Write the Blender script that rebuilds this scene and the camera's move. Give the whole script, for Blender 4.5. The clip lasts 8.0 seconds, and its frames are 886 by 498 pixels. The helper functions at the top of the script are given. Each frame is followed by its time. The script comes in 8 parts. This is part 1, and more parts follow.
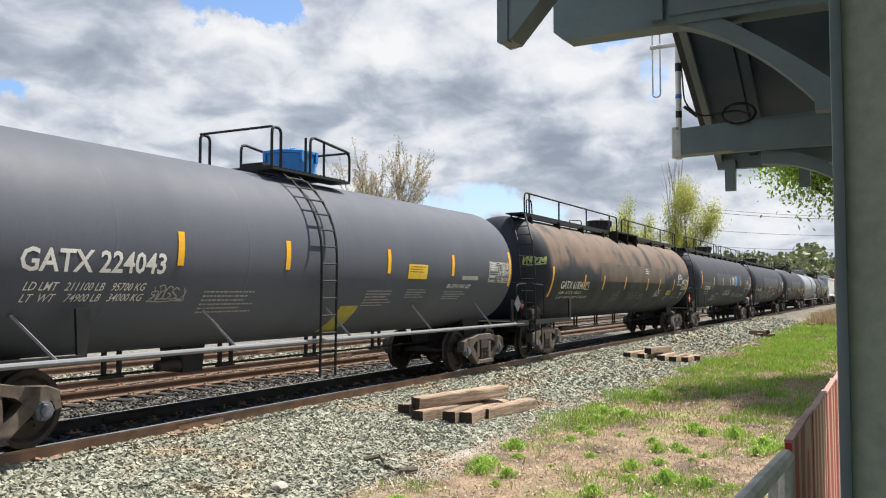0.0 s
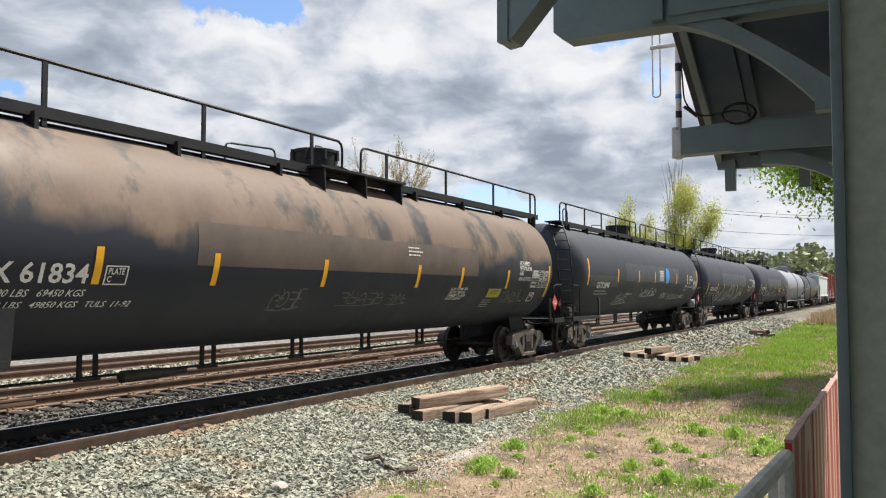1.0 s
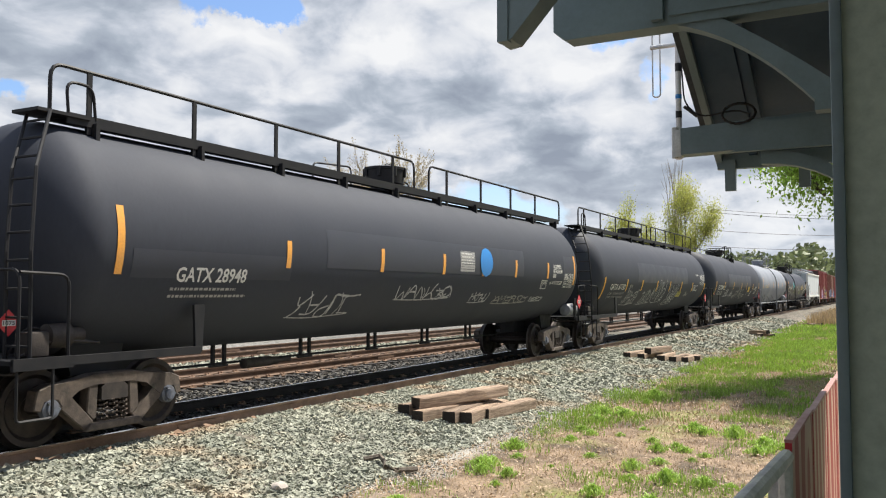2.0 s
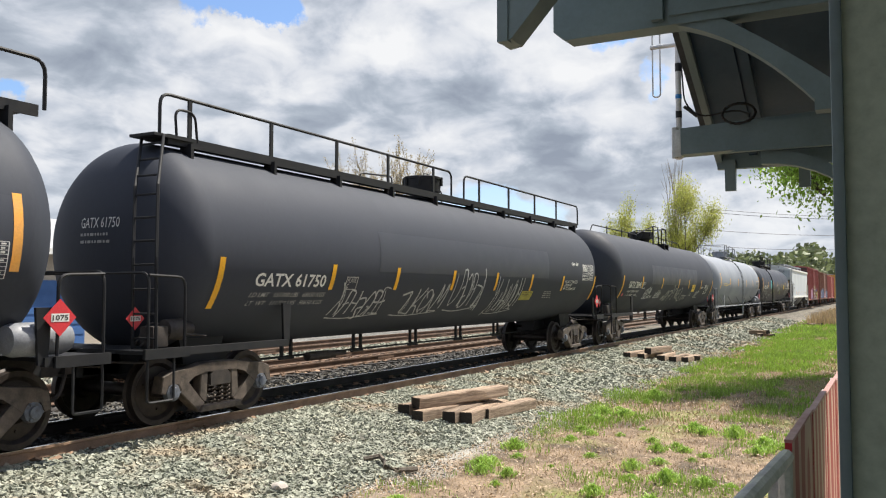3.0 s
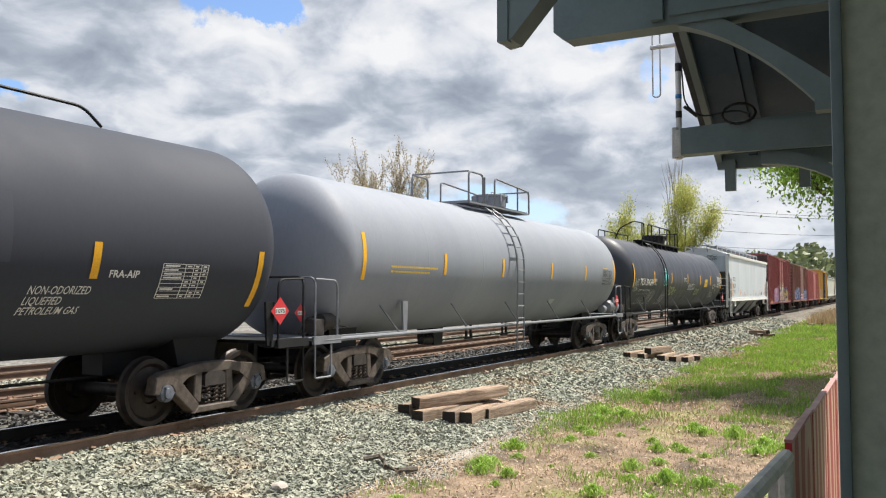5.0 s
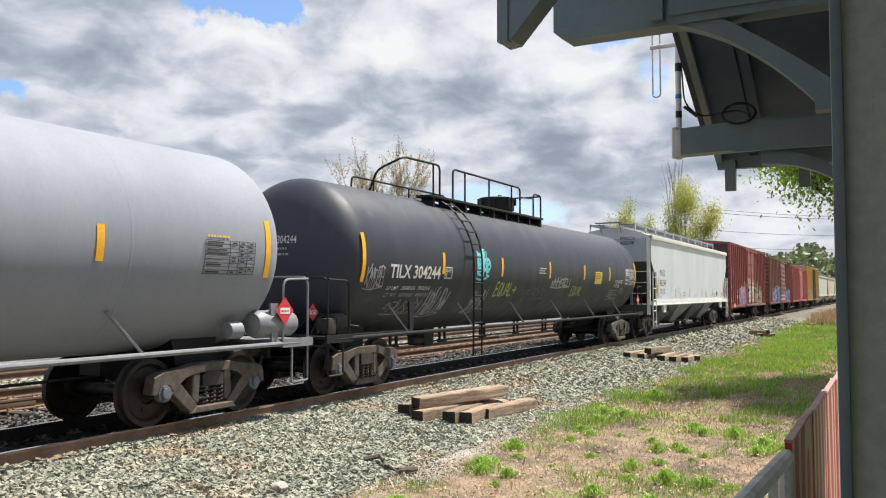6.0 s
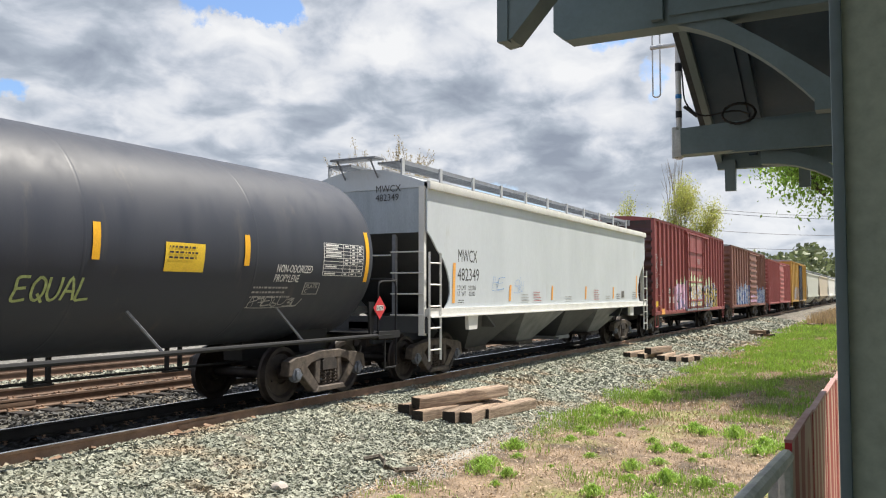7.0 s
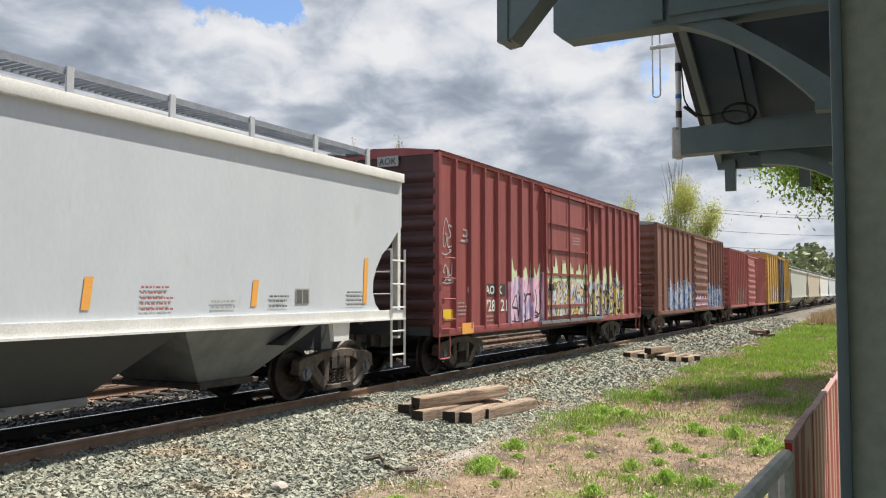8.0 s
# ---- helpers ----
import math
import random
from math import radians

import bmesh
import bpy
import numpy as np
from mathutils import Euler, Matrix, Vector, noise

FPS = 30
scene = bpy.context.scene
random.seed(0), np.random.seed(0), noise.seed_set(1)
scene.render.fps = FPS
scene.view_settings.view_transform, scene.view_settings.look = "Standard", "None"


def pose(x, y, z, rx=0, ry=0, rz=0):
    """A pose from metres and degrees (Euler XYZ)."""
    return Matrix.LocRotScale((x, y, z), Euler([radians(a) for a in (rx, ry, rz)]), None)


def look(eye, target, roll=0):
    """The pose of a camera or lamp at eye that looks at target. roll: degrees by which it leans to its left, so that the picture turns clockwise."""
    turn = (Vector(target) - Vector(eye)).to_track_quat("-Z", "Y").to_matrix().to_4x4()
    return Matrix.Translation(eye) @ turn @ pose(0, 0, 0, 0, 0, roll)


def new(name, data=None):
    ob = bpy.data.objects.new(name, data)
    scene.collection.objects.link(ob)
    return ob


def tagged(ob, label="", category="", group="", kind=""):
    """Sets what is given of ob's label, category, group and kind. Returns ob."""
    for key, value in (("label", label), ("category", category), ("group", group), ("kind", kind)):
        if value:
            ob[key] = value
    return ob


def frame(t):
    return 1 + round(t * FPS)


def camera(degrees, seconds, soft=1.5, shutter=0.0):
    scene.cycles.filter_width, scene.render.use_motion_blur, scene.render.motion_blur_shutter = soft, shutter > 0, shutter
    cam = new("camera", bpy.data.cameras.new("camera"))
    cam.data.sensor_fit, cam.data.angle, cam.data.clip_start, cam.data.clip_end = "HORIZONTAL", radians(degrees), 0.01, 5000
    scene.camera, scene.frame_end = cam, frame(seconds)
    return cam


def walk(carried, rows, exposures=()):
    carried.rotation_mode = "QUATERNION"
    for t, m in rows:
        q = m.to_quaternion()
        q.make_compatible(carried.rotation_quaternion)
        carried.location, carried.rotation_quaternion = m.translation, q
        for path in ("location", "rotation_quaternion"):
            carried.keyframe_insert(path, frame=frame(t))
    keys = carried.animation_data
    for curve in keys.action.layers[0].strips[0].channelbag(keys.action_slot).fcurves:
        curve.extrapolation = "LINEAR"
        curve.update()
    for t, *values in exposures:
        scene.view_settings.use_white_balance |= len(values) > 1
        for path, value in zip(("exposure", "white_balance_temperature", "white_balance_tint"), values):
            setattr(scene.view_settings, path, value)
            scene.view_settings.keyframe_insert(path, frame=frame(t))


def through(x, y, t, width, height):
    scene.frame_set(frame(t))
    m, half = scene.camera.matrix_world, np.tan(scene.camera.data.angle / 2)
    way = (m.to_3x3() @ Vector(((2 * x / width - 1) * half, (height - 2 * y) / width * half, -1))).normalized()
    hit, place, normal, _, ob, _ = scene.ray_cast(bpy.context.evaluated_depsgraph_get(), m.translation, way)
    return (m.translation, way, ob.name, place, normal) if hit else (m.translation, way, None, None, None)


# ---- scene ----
# ---- camera: it stands still on the station's deck ----
cam = camera(55.6, 8.0, soft=1.15)
EYE = (0.0, -9.6, 1.8)
YAW, PITCH = radians(27.9), radians(2.96)
AIM = (math.cos(YAW) * math.cos(PITCH), math.sin(YAW) * math.cos(PITCH), math.sin(PITCH))
VIEW = look(EYE, tuple(e + a for e, a in zip(EYE, AIM)))
walk(cam, [(0.0, VIEW), (8.0, VIEW)], exposures=[(0.0, 0.87), (6.8, 0.87), (8.0, 0.74)])
SPEED = 17.8          # the train, metres a second towards -x

# ---- daylight ----
SUN_WAY = Vector((-0.42, 0.24, -0.87)).normalized()
sun = new("sun", bpy.data.lights.new("sun", "SUN"))
sun.data.energy, sun.data.angle, sun.data.color = 5.0, radians(0.6), (1.0, 0.935, 0.82)
sun.matrix_world = look((0, 0, 60), Vector((0, 0, 60)) + SUN_WAY)


def build_sky():
    world = bpy.data.worlds.new("cloudy_sky")
    scene.world = world
    world.use_nodes = True
    nt = world.node_tree
    nt.nodes.clear()
    N, L = nt.nodes.new, nt.links.new

    def math_node(op, a, b=None, clamp=False):
        n = N("ShaderNodeMath")
        n.operation, n.use_clamp = op, clamp
        for i, v in enumerate((a, b)):
            if v is None:
                continue
            if isinstance(v, (int, float)):
                n.inputs[i].default_value = v
            else:
                L(v, n.inputs[i])
        return n.outputs[0]

    def ramp(fac, stops):
        n = N("ShaderNodeValToRGB")
        els = n.color_ramp.elements
        while len(els) < len(stops):
            els.new(0.5)
        for el, (p, c) in zip(els, stops):
            el.position, el.color = p, (*c, 1)
        L(fac, n.inputs[0])
        return n.outputs[0]

    sky = N("ShaderNodeTexSky")
    sky.sky_type, sky.sun_disc = "NISHITA", False
    sky.sun_elevation = math.asin(-SUN_WAY.z)
    sky.sun_rotation = math.atan2(-SUN_WAY.x, -SUN_WAY.y)
    sky.air_density, sky.dust_density = 1.0, 1.0
    co = N("ShaderNodeTexCoord").outputs["Generated"]
    sep = N("ShaderNodeSeparateXYZ")
    L(co, sep.inputs[0])
    # cloud deck: the way of sight met with a flat layer overhead
    up = math_node("ADD", math_node("MAXIMUM", sep.outputs[2], 0.0), 0.30)
    comb = N("ShaderNodeCombineXYZ")
    L(math_node("DIVIDE", sep.outputs[0], up), comb.inputs[0])
    L(math_node("DIVIDE", sep.outputs[1], up), comb.inputs[1])

    def cloud_noise(scale, detail, rough, shift, warp=0.0):
        mp = N("ShaderNodeMapping")
        mp.inputs["Location"].default_value = shift
        L(comb.outputs[0], mp.inputs["Vector"])
        n = N("ShaderNodeTexNoise")
        n.inputs["Scale"].default_value, n.inputs["Detail"].default_value = scale, detail
        n.inputs["Roughness"].default_value, n.inputs["Distortion"].default_value = rough, warp
        L(mp.outputs[0], n.inputs["Vector"])
        return n.outputs["Fac"]

    # soft-edged banks and gaps: the way of sight, stirred by noise, against the heart of each
    stir = N("ShaderNodeTexNoise")
    stir.inputs["Scale"].default_value, stir.inputs["Detail"].default_value, stir.inputs["Roughness"].default_value = 14.0, 7, 0.62
    L(co, stir.inputs["Vector"])
    off = N("ShaderNodeVectorMath")
    off.operation = "MULTIPLY_ADD"
    L(stir.outputs["Color"], off.inputs[0])
    off.inputs[1].default_value, off.inputs[2].default_value = (0.11,) * 3, (-0.055,) * 3
    way = N("ShaderNodeVectorMath")
    way.operation = "ADD"
    L(co, way.inputs[0]), L(off.outputs[0], way.inputs[1])
    flat = N("ShaderNodeVectorMath")
    flat.operation = "MULTIPLY"
    flat.inputs[1].default_value = (1, 1, 1.9)
    L(way.outputs[0], flat.inputs[0])

    def banks(rows):
        total = None
        for az, el, wide, amount in rows:
            a, e = radians(az), radians(el)
            d = N("ShaderNodeVectorMath")
            d.operation = "DISTANCE"
            L(flat.outputs[0], d.inputs[0])
            d.inputs[1].default_value = (math.cos(a) * math.cos(e), math.sin(a) * math.cos(e), 1.9 * math.sin(e))
            m = N("ShaderNodeMapRange")
            m.interpolation_type = "SMOOTHSTEP"
            m.inputs[1].default_value, m.inputs[2].default_value = 0.0, radians(wide)
            m.inputs[3].default_value, m.inputs[4].default_value = amount, 0.0
            L(d.outputs["Value"], m.inputs[0])
            total = m.outputs[0] if total is None else math_node("ADD", total, m.outputs[0])
        return total

    gaps = banks(((42.2, 19.2, 5.6, 0.42), (40.2, 18.2, 4.0, 0.28), (56.0, 11.6, 3.5, 0.34), (15.6, 16.8, 4.2, 0.32), (13.2, 14.0, 3.6, 0.32), (24.5, 6.0, 6.0, 0.22), (19.5, 6.3, 5.0, 0.18), (30.0, 6.4, 4.0, 0.2)))
    tones = banks(((50.0, 17.5, 8.0, -0.05), (53.0, 13.5, 7.0, -0.03), (33.6, 18.6, 5.0, -0.10), (27.5, 13.2, 9.0, -0.09), (21.5, 11.2, 7.0, -0.06), (19.0, 8.4, 9.0, -0.12), (36.0, 11.0, 7.0, -0.03), (11.0, 8.2, 7.0, -0.07),
                   (43.5, 15.6, 7.0, 0.12), (38.0, 15.4, 6.5, 0.11), (31.5, 16.0, 6.0, 0.12), (25.0, 17.0, 5.0, 0.08), (18.3, 15.0, 6.0, 0.13), (15.5, 11.5, 5.5, 0.07), (8.0, 4.6, 7.0, 0.14), (46.5, 12.2, 6.0, 0.06), (30.0, 9.4, 5.0, 0.05)))
    cover = cloud_noise(1.25, 10, 0.55, (3.1, 1.7, 0.0), 0.15)
    # the cloud breaks up overhead, where the sun stands
    high = ramp(sep.outputs[2], [(0.36, (0, 0, 0)), (0.62, (1, 1, 1))])
    cover = math_node("SUBTRACT", math_node("SUBTRACT", math_node("ADD", cover, 0.13), math_node("MULTIPLY", high, 0.24)), gaps)
    mask = ramp(cover, [(0.33, (0, 0, 0)), (0.43, (1, 1, 1))])
    shade = cloud_noise(2.6, 8, 0.5, (8.3, 2.2, 4.0), 0.2)
    puff = cloud_noise(7.0, 8, 0.52, (1.3, 6.2, 2.0), 0.35)
    tone = math_node("ADD", math_node("ADD", math_node("MULTIPLY", shade, 0.6), math_node("SUBTRACT", math_node("MULTIPLY", puff, 0.75), 0.175)), tones)
    cloud = ramp(tone, [(0.28, (1.7, 1.95, 2.4)), (0.42, (2.4, 2.7, 3.15)), (0.50, (3.2, 3.45, 3.9)), (0.58, (4.1, 4.25, 4.55)), (0.72, (5.0, 5.05, 5.15))])
    # clouds overhead, nearer the sun, are brighter
    glow = N("ShaderNodeMixRGB")
    glow.blend_type = "MULTIPLY"
    L(high, glow.inputs[0]), L(cloud, glow.inputs[1])
    glow.inputs[2].default_value = (1.15, 1.15, 1.15, 1)
    cloud = glow.outputs[0]
    blue = N("ShaderNodeMixRGB")
    blue.blend_type = "MULTIPLY"
    blue.inputs[0].default_value = 1.0
    blue.inputs[2].default_value = (0.8, 0.9, 1.05, 1)
    L(sky.outputs[0], blue.inputs[1])
    mix = N("ShaderNodeMixRGB")
    L(mask, mix.inputs[0])
    L(blue.outputs[0], mix.inputs[1])
    L(cloud, mix.inputs[2])
    # thin bright haze low over the horizon
    low = ramp(sep.outputs[2], [(0.0, (1, 1, 1)), (0.16, (0, 0, 0))])
    haze = N("ShaderNodeMixRGB")
    L(math_node("MULTIPLY", low, 0.5), haze.inputs[0])
    L(mix.outputs[0], haze.inputs[1])
    haze.inputs[2].default_value = (4.3, 4.55, 4.9, 1)
    bg = N("ShaderNodeBackground")
    bg.inputs["Strength"].default_value = 0.1
    L(haze.outputs[0], bg.inputs["Color"])
    out = N("ShaderNodeOutputWorld")
    L(bg.outputs[0], out.inputs["Surface"])


build_sky()


# ---- materials ----
def mat(name, a, b=None, rough=0.6, metal=0.0, scale=6.0, stretch=(1, 1, 1), fine=60.0, bump=0.15, spread=(0.35, 0.65),
        stain=None, stain_at=(0.6, 0.75), stain_scale=2.0, island=0.0, piece=0.0, gloss=0.5, bump_dist=0.01, grit=0.14):
    """Two colours mixed by a broad noise, fine grain in tone and relief, stains of a third colour."""
    m = bpy.data.materials.new(name)
    m.use_nodes = True
    nt = m.node_tree
    N, L = nt.nodes.new, nt.links.new
    bsdf = nt.nodes["Principled BSDF"]
    b = b or tuple(c * 0.75 for c in a)
    tc = N("ShaderNodeTexCoord")
    mp = N("ShaderNodeMapping")
    mp.inputs["Scale"].default_value = stretch
    L(tc.outputs["Object"], mp.inputs["Vector"])

    def tex(sc, detail, rough_n=0.6):
        n = N("ShaderNodeTexNoise")
        n.inputs["Scale"].default_value, n.inputs["Detail"].default_value = sc, detail
        n.inputs["Roughness"].default_value = rough_n
        L(mp.outputs[0], n.inputs["Vector"])
        return n.outputs["Fac"]

    def remap(v, lo, hi, t0=0.0, t1=1.0):
        n = N("ShaderNodeMapRange")
        n.inputs[1].default_value, n.inputs[2].default_value = lo, hi
        n.inputs[3].default_value, n.inputs[4].default_value = t0, t1
        L(v, n.inputs[0])
        return n.outputs[0]

    broad, grain = tex(scale, 6), tex(fine, 3)
    mix = N("ShaderNodeMixRGB")
    mix.inputs[1].default_value, mix.inputs[2].default_value = (*a, 1), (*b, 1)
    L(remap(broad, *spread), mix.inputs[0])
    colour = mix.outputs[0]
    if stain:
        st = N("ShaderNodeMixRGB")
        st.inputs[2].default_value = (*stain, 1)
        L(colour, st.inputs[1])
        L(remap(tex(stain_scale, 8, 0.65), *stain_at), st.inputs[0])
        colour = st.outputs[0]
    tone = N("ShaderNodeHueSaturation")
    L(colour, tone.inputs["Color"])
    value = remap(grain, 0.3, 0.7, 1 - grit, 1 + grit)
    for amount, node, out in ((island, "ShaderNodeNewGeometry", "Random Per Island"), (piece, "ShaderNodeObjectInfo", "Random")):
        if amount:
            r = remap(N(node).outputs[out], 0, 1, 1 - amount, 1 + amount)
            mul = N("ShaderNodeMath")
            mul.operation = "MULTIPLY"
            L(value, mul.inputs[0]), L(r, mul.inputs[1])
            value = mul.outputs[0]
    L(value, tone.inputs["Value"])
    L(tone.outputs[0], bsdf.inputs["Base Color"])
    L(remap(broad, 0.3, 0.7, max(rough - 0.1, 0.03), min(rough + 0.1, 1)), bsdf.inputs["Roughness"])
    bsdf.inputs["Metallic"].default_value = metal
    bsdf.inputs["Specular IOR Level"].default_value = gloss
    if bump:
        bp = N("ShaderNodeBump")
        bp.inputs["Strength"].default_value, bp.inputs["Distance"].default_value = bump, bump_dist
        L(grain, bp.inputs["Height"])
        L(bp.outputs[0], bsdf.inputs["Normal"])
    return m


VERT = (3.0, 3.0, 0.35)      # stains drawn out downwards
TANK_BLACK = mat("tank_black", (0.038, 0.043, 0.058), (0.044, 0.049, 0.064), grit=0.04, gloss=0.2, rough=0.66, scale=0.5, stretch=(1, 1, 0.3), fine=25, bump=0.01, stain=(0.06, 0.058, 0.056), stain_at=(0.66, 0.95))
TANK_GLOSS = mat("tank_gloss_black", (0.032, 0.037, 0.052), (0.038, 0.043, 0.058), grit=0.04, gloss=0.3, rough=0.5, scale=0.6, stretch=(5, 5, 0.25), fine=25, bump=0.01, stain=(0.085, 0.08, 0.078), stain_at=(0.60, 0.80), stain_scale=0.5)
TANK_GREY = mat("tank_charcoal", (0.088, 0.098, 0.124), (0.076, 0.086, 0.110), grit=0.04, rough=0.62, gloss=0.2, scale=0.5, stretch=(1, 1, 0.3), fine=25, bump=0.01)
TANK_MATT = mat("tank_matt_black", (0.036, 0.041, 0.055), (0.043, 0.048, 0.062), grit=0.05, gloss=0.2, rough=0.66, scale=0.6, stretch=(1, 1, 0.3), fine=25, bump=0.02)
TANK_SILVER = mat("tank_light_grey", (0.25, 0.27, 0.31), (0.215, 0.235, 0.275), grit=0.04, rough=0.62, gloss=0.2, scale=0.5, stretch=(1, 1, 0.3), fine=25, bump=0.01, stain=(0.36, 0.27, 0.15), stain_at=(0.66, 0.85))
PATCH = mat("tank_patch", (0.048, 0.053, 0.068), (0.054, 0.059, 0.075), gloss=0.2, grit=0.05, rough=0.52, scale=2.0, bump=0.03)


def dusty_tank():
    """Black tank with brown road dust settled on its upper half, worn through in blotches."""
    m = mat("tank_brown_dust", (0.125, 0.092, 0.073), (0.165, 0.122, 0.096), gloss=0.2, grit=0.06, rough=0.6, scale=1.3, stretch=(1, 1, 0.5), fine=20, bump=0.03, stain=(0.045, 0.045, 0.047), stain_at=(0.50, 0.60), stain_scale=0.9)
    nt = m.node_tree
    N, L = nt.nodes.new, nt.links.new
    bsdf = nt.nodes["Principled BSDF"]
    old = bsdf.inputs["Base Color"].links[0].from_socket
    tc = N("ShaderNodeTexCoord")
    sep = N("ShaderNodeSeparateXYZ")
    L(tc.outputs["Object"], sep.inputs[0])
    n = N("ShaderNodeTexNoise")
    n.inputs["Scale"].default_value, n.inputs["Detail"].default_value = 0.9, 5
    L(tc.outputs["Object"], n.inputs["Vector"])
    add = N("ShaderNodeMath")
    add.operation = "MULTIPLY_ADD"
    L(n.outputs["Fac"], add.inputs[0])
    add.inputs[1].default_value = 1.1
    L(sep.outputs[2], add.inputs[2])
    rm = N("ShaderNodeMapRange")
    rm.inputs[1].default_value, rm.inputs[2].default_value = 2.98, 3.26
    L(add.outputs[0], rm.inputs[0])
    # front head left black: its shade is put into the colour
    end = N("ShaderNodeMapRange")
    end.inputs[1].default_value, end.inputs[2].default_value = -8.98, -8.72
    L(sep.outputs[0], end.inputs[0])
    both = N("ShaderNodeMath")
    both.operation = "MULTIPLY"
    L(rm.outputs[0], both.inputs[0]), L(end.outputs[0], both.inputs[1])
    mix = N("ShaderNodeMixRGB")
    L(both.outputs[0], mix.inputs[0])
    mix.inputs[1].default_value = (0.026, 0.03, 0.041, 1)
    L(old, mix.inputs[2])
    L(mix.outputs[0], bsdf.inputs["Base Color"])
    return m


TANK_DUST = dusty_tank()
DUST_PATCH = mat("dusty_patch", (0.10, 0.074, 0.06), (0.065, 0.052, 0.045), rough=0.65, scale=1.2, bump=0.03)
BLACK_STEEL = mat("black_steel", (0.012, 0.013, 0.016), (0.02, 0.02, 0.022), gloss=0.25, rough=0.6, bump=0.05)
GREY_STEEL = mat("grey_painted_steel", (0.20, 0.21, 0.235), (0.155, 0.165, 0.185), rough=0.5, bump=0.05)
CAST = mat("rusty_cast_steel", (0.115, 0.09, 0.073), (0.05, 0.04, 0.034), rough=0.75, scale=5, bump=0.4, stain=(0.03, 0.026, 0.024), stain_at=(0.55, 0.7), stain_scale=6)
CAST_DARK = mat("grimy_cast_steel", (0.045, 0.035, 0.03), (0.025, 0.021, 0.02), rough=0.7, scale=6, bump=0.4)
WHEEL = mat("wheel_steel", (0.04, 0.03, 0.026), (0.022, 0.018, 0.017), rough=0.55, metal=0.4, scale=9, bump=0.1)
BEARING = mat("bearing_cap", (0.12, 0.14, 0.18), (0.07, 0.07, 0.08), rough=0.5, scale=12, bump=0.1)
RAIL = mat("rail_rust", (0.32, 0.205, 0.135), (0.20, 0.128, 0.085), rough=0.75, scale=3, bump=0.2)
# main track's far rail: grime, blackened further for the train's shadow
RAIL_GRIME_SHADE = mat("rail_grime_shaded", (0.022, 0.019, 0.018), (0.014, 0.013, 0.012), rough=0.7, scale=3, bump=0.2)
RAIL_BROWN = mat("rail_brown", (0.15, 0.095, 0.065), (0.09, 0.058, 0.042), rough=0.75, scale=3, bump=0.2)
RAIL_TOP = mat("rail_polished", (0.66, 0.65, 0.64), (0.52, 0.51, 0.5), rough=0.22, metal=1.0, scale=4, stretch=(0.2, 3, 1), bump=0.02)
YELLOW = mat("reflective_yellow", (0.80, 0.42, 0.015), (0.72, 0.36, 0.015), rough=0.45, scale=6, bump=0.02)
ORANGE = mat("reflective_orange", (0.78, 0.36, 0.06), (0.7, 0.34, 0.09), rough=0.5, scale=6, bump=0.02)
SIGN_YELLOW = mat("sign_yellow", (0.74, 0.50, 0.03), (0.66, 0.44, 0.03), rough=0.5, scale=6, bump=0.02)
OLIVE = mat("faded_yellow_sheet", (0.36, 0.32, 0.04), (0.28, 0.25, 0.04), rough=0.6, scale=6, bump=0.02)
WHITE = mat("lettering_white", (0.70, 0.70, 0.68), (0.60, 0.60, 0.58), rough=0.6, scale=10, bump=0.0)
DULL_WHITE = mat("lettering_faded", (0.36, 0.36, 0.35), (0.28, 0.28, 0.28), rough=0.6, scale=10, bump=0.0)
DULLER = mat("lettering_ghost", (0.12, 0.12, 0.12), (0.08, 0.08, 0.08), rough=0.6, scale=10, bump=0.0)
BLACK_INK = mat("lettering_black", (0.025, 0.025, 0.025), (0.04, 0.04, 0.04), rough=0.6, scale=10, bump=0.0)
SPRAY_WHITE = mat("spray_white", (0.46, 0.47, 0.49), (0.25, 0.26, 0.27), rough=0.7, scale=14, bump=0.0)
SPRAY_GREY = mat("spray_grey", (0.30, 0.30, 0.29), (0.20, 0.20, 0.19), rough=0.7, scale=14, bump=0.0)
SPRAY_LIME = mat("spray_lime", (0.42, 0.5, 0.2), (0.26, 0.31, 0.12), rough=0.7, scale=14, bump=0.0)
SPRAY_TEAL = mat("spray_teal", (0.12, 0.5, 0.55), (0.2, 0.6, 0.62), rough=0.7, scale=8, bump=0.0)
RED_SIGN = mat("placard_red", (0.55, 0.03, 0.04), (0.48, 0.03, 0.04), rough=0.45, bump=0.0)
DOME_BLUE = mat("dome_blue", (0.02, 0.19, 0.55), (0.03, 0.23, 0.6), rough=0.45, scale=3, bump=0.02)
HOPPER_GREY = mat("hopper_light_grey", (0.53, 0.57, 0.61), (0.48, 0.52, 0.56), grit=0.03, rough=0.5, scale=0.8, stretch=(1, 1, 0.4), fine=20, bump=0.02, stain=(0.40, 0.39, 0.36), stain_at=(0.62, 0.9))
HOPPER_WHITE = mat("hopper_white", (0.68, 0.68, 0.66), (0.58, 0.58, 0.56), rough=0.55, scale=2, bump=0.03, stain=(0.4, 0.36, 0.3), stain_at=(0.66, 0.8))
# side grey taken darker for the end, which faces away from the sun
HOPPER_END = mat("hopper_end_shade_grey", (0.38, 0.43, 0.48), (0.31, 0.355, 0.40), rough=0.55, scale=1.5, stretch=VERT, bump=0.03)
# black of the sills and frames; on slope sheets it paints their shade
HOPPER_DARK = mat("hopper_black_and_shade", (0.042, 0.046, 0.053), (0.052, 0.056, 0.062), rough=0.6, scale=2, bump=0.03)
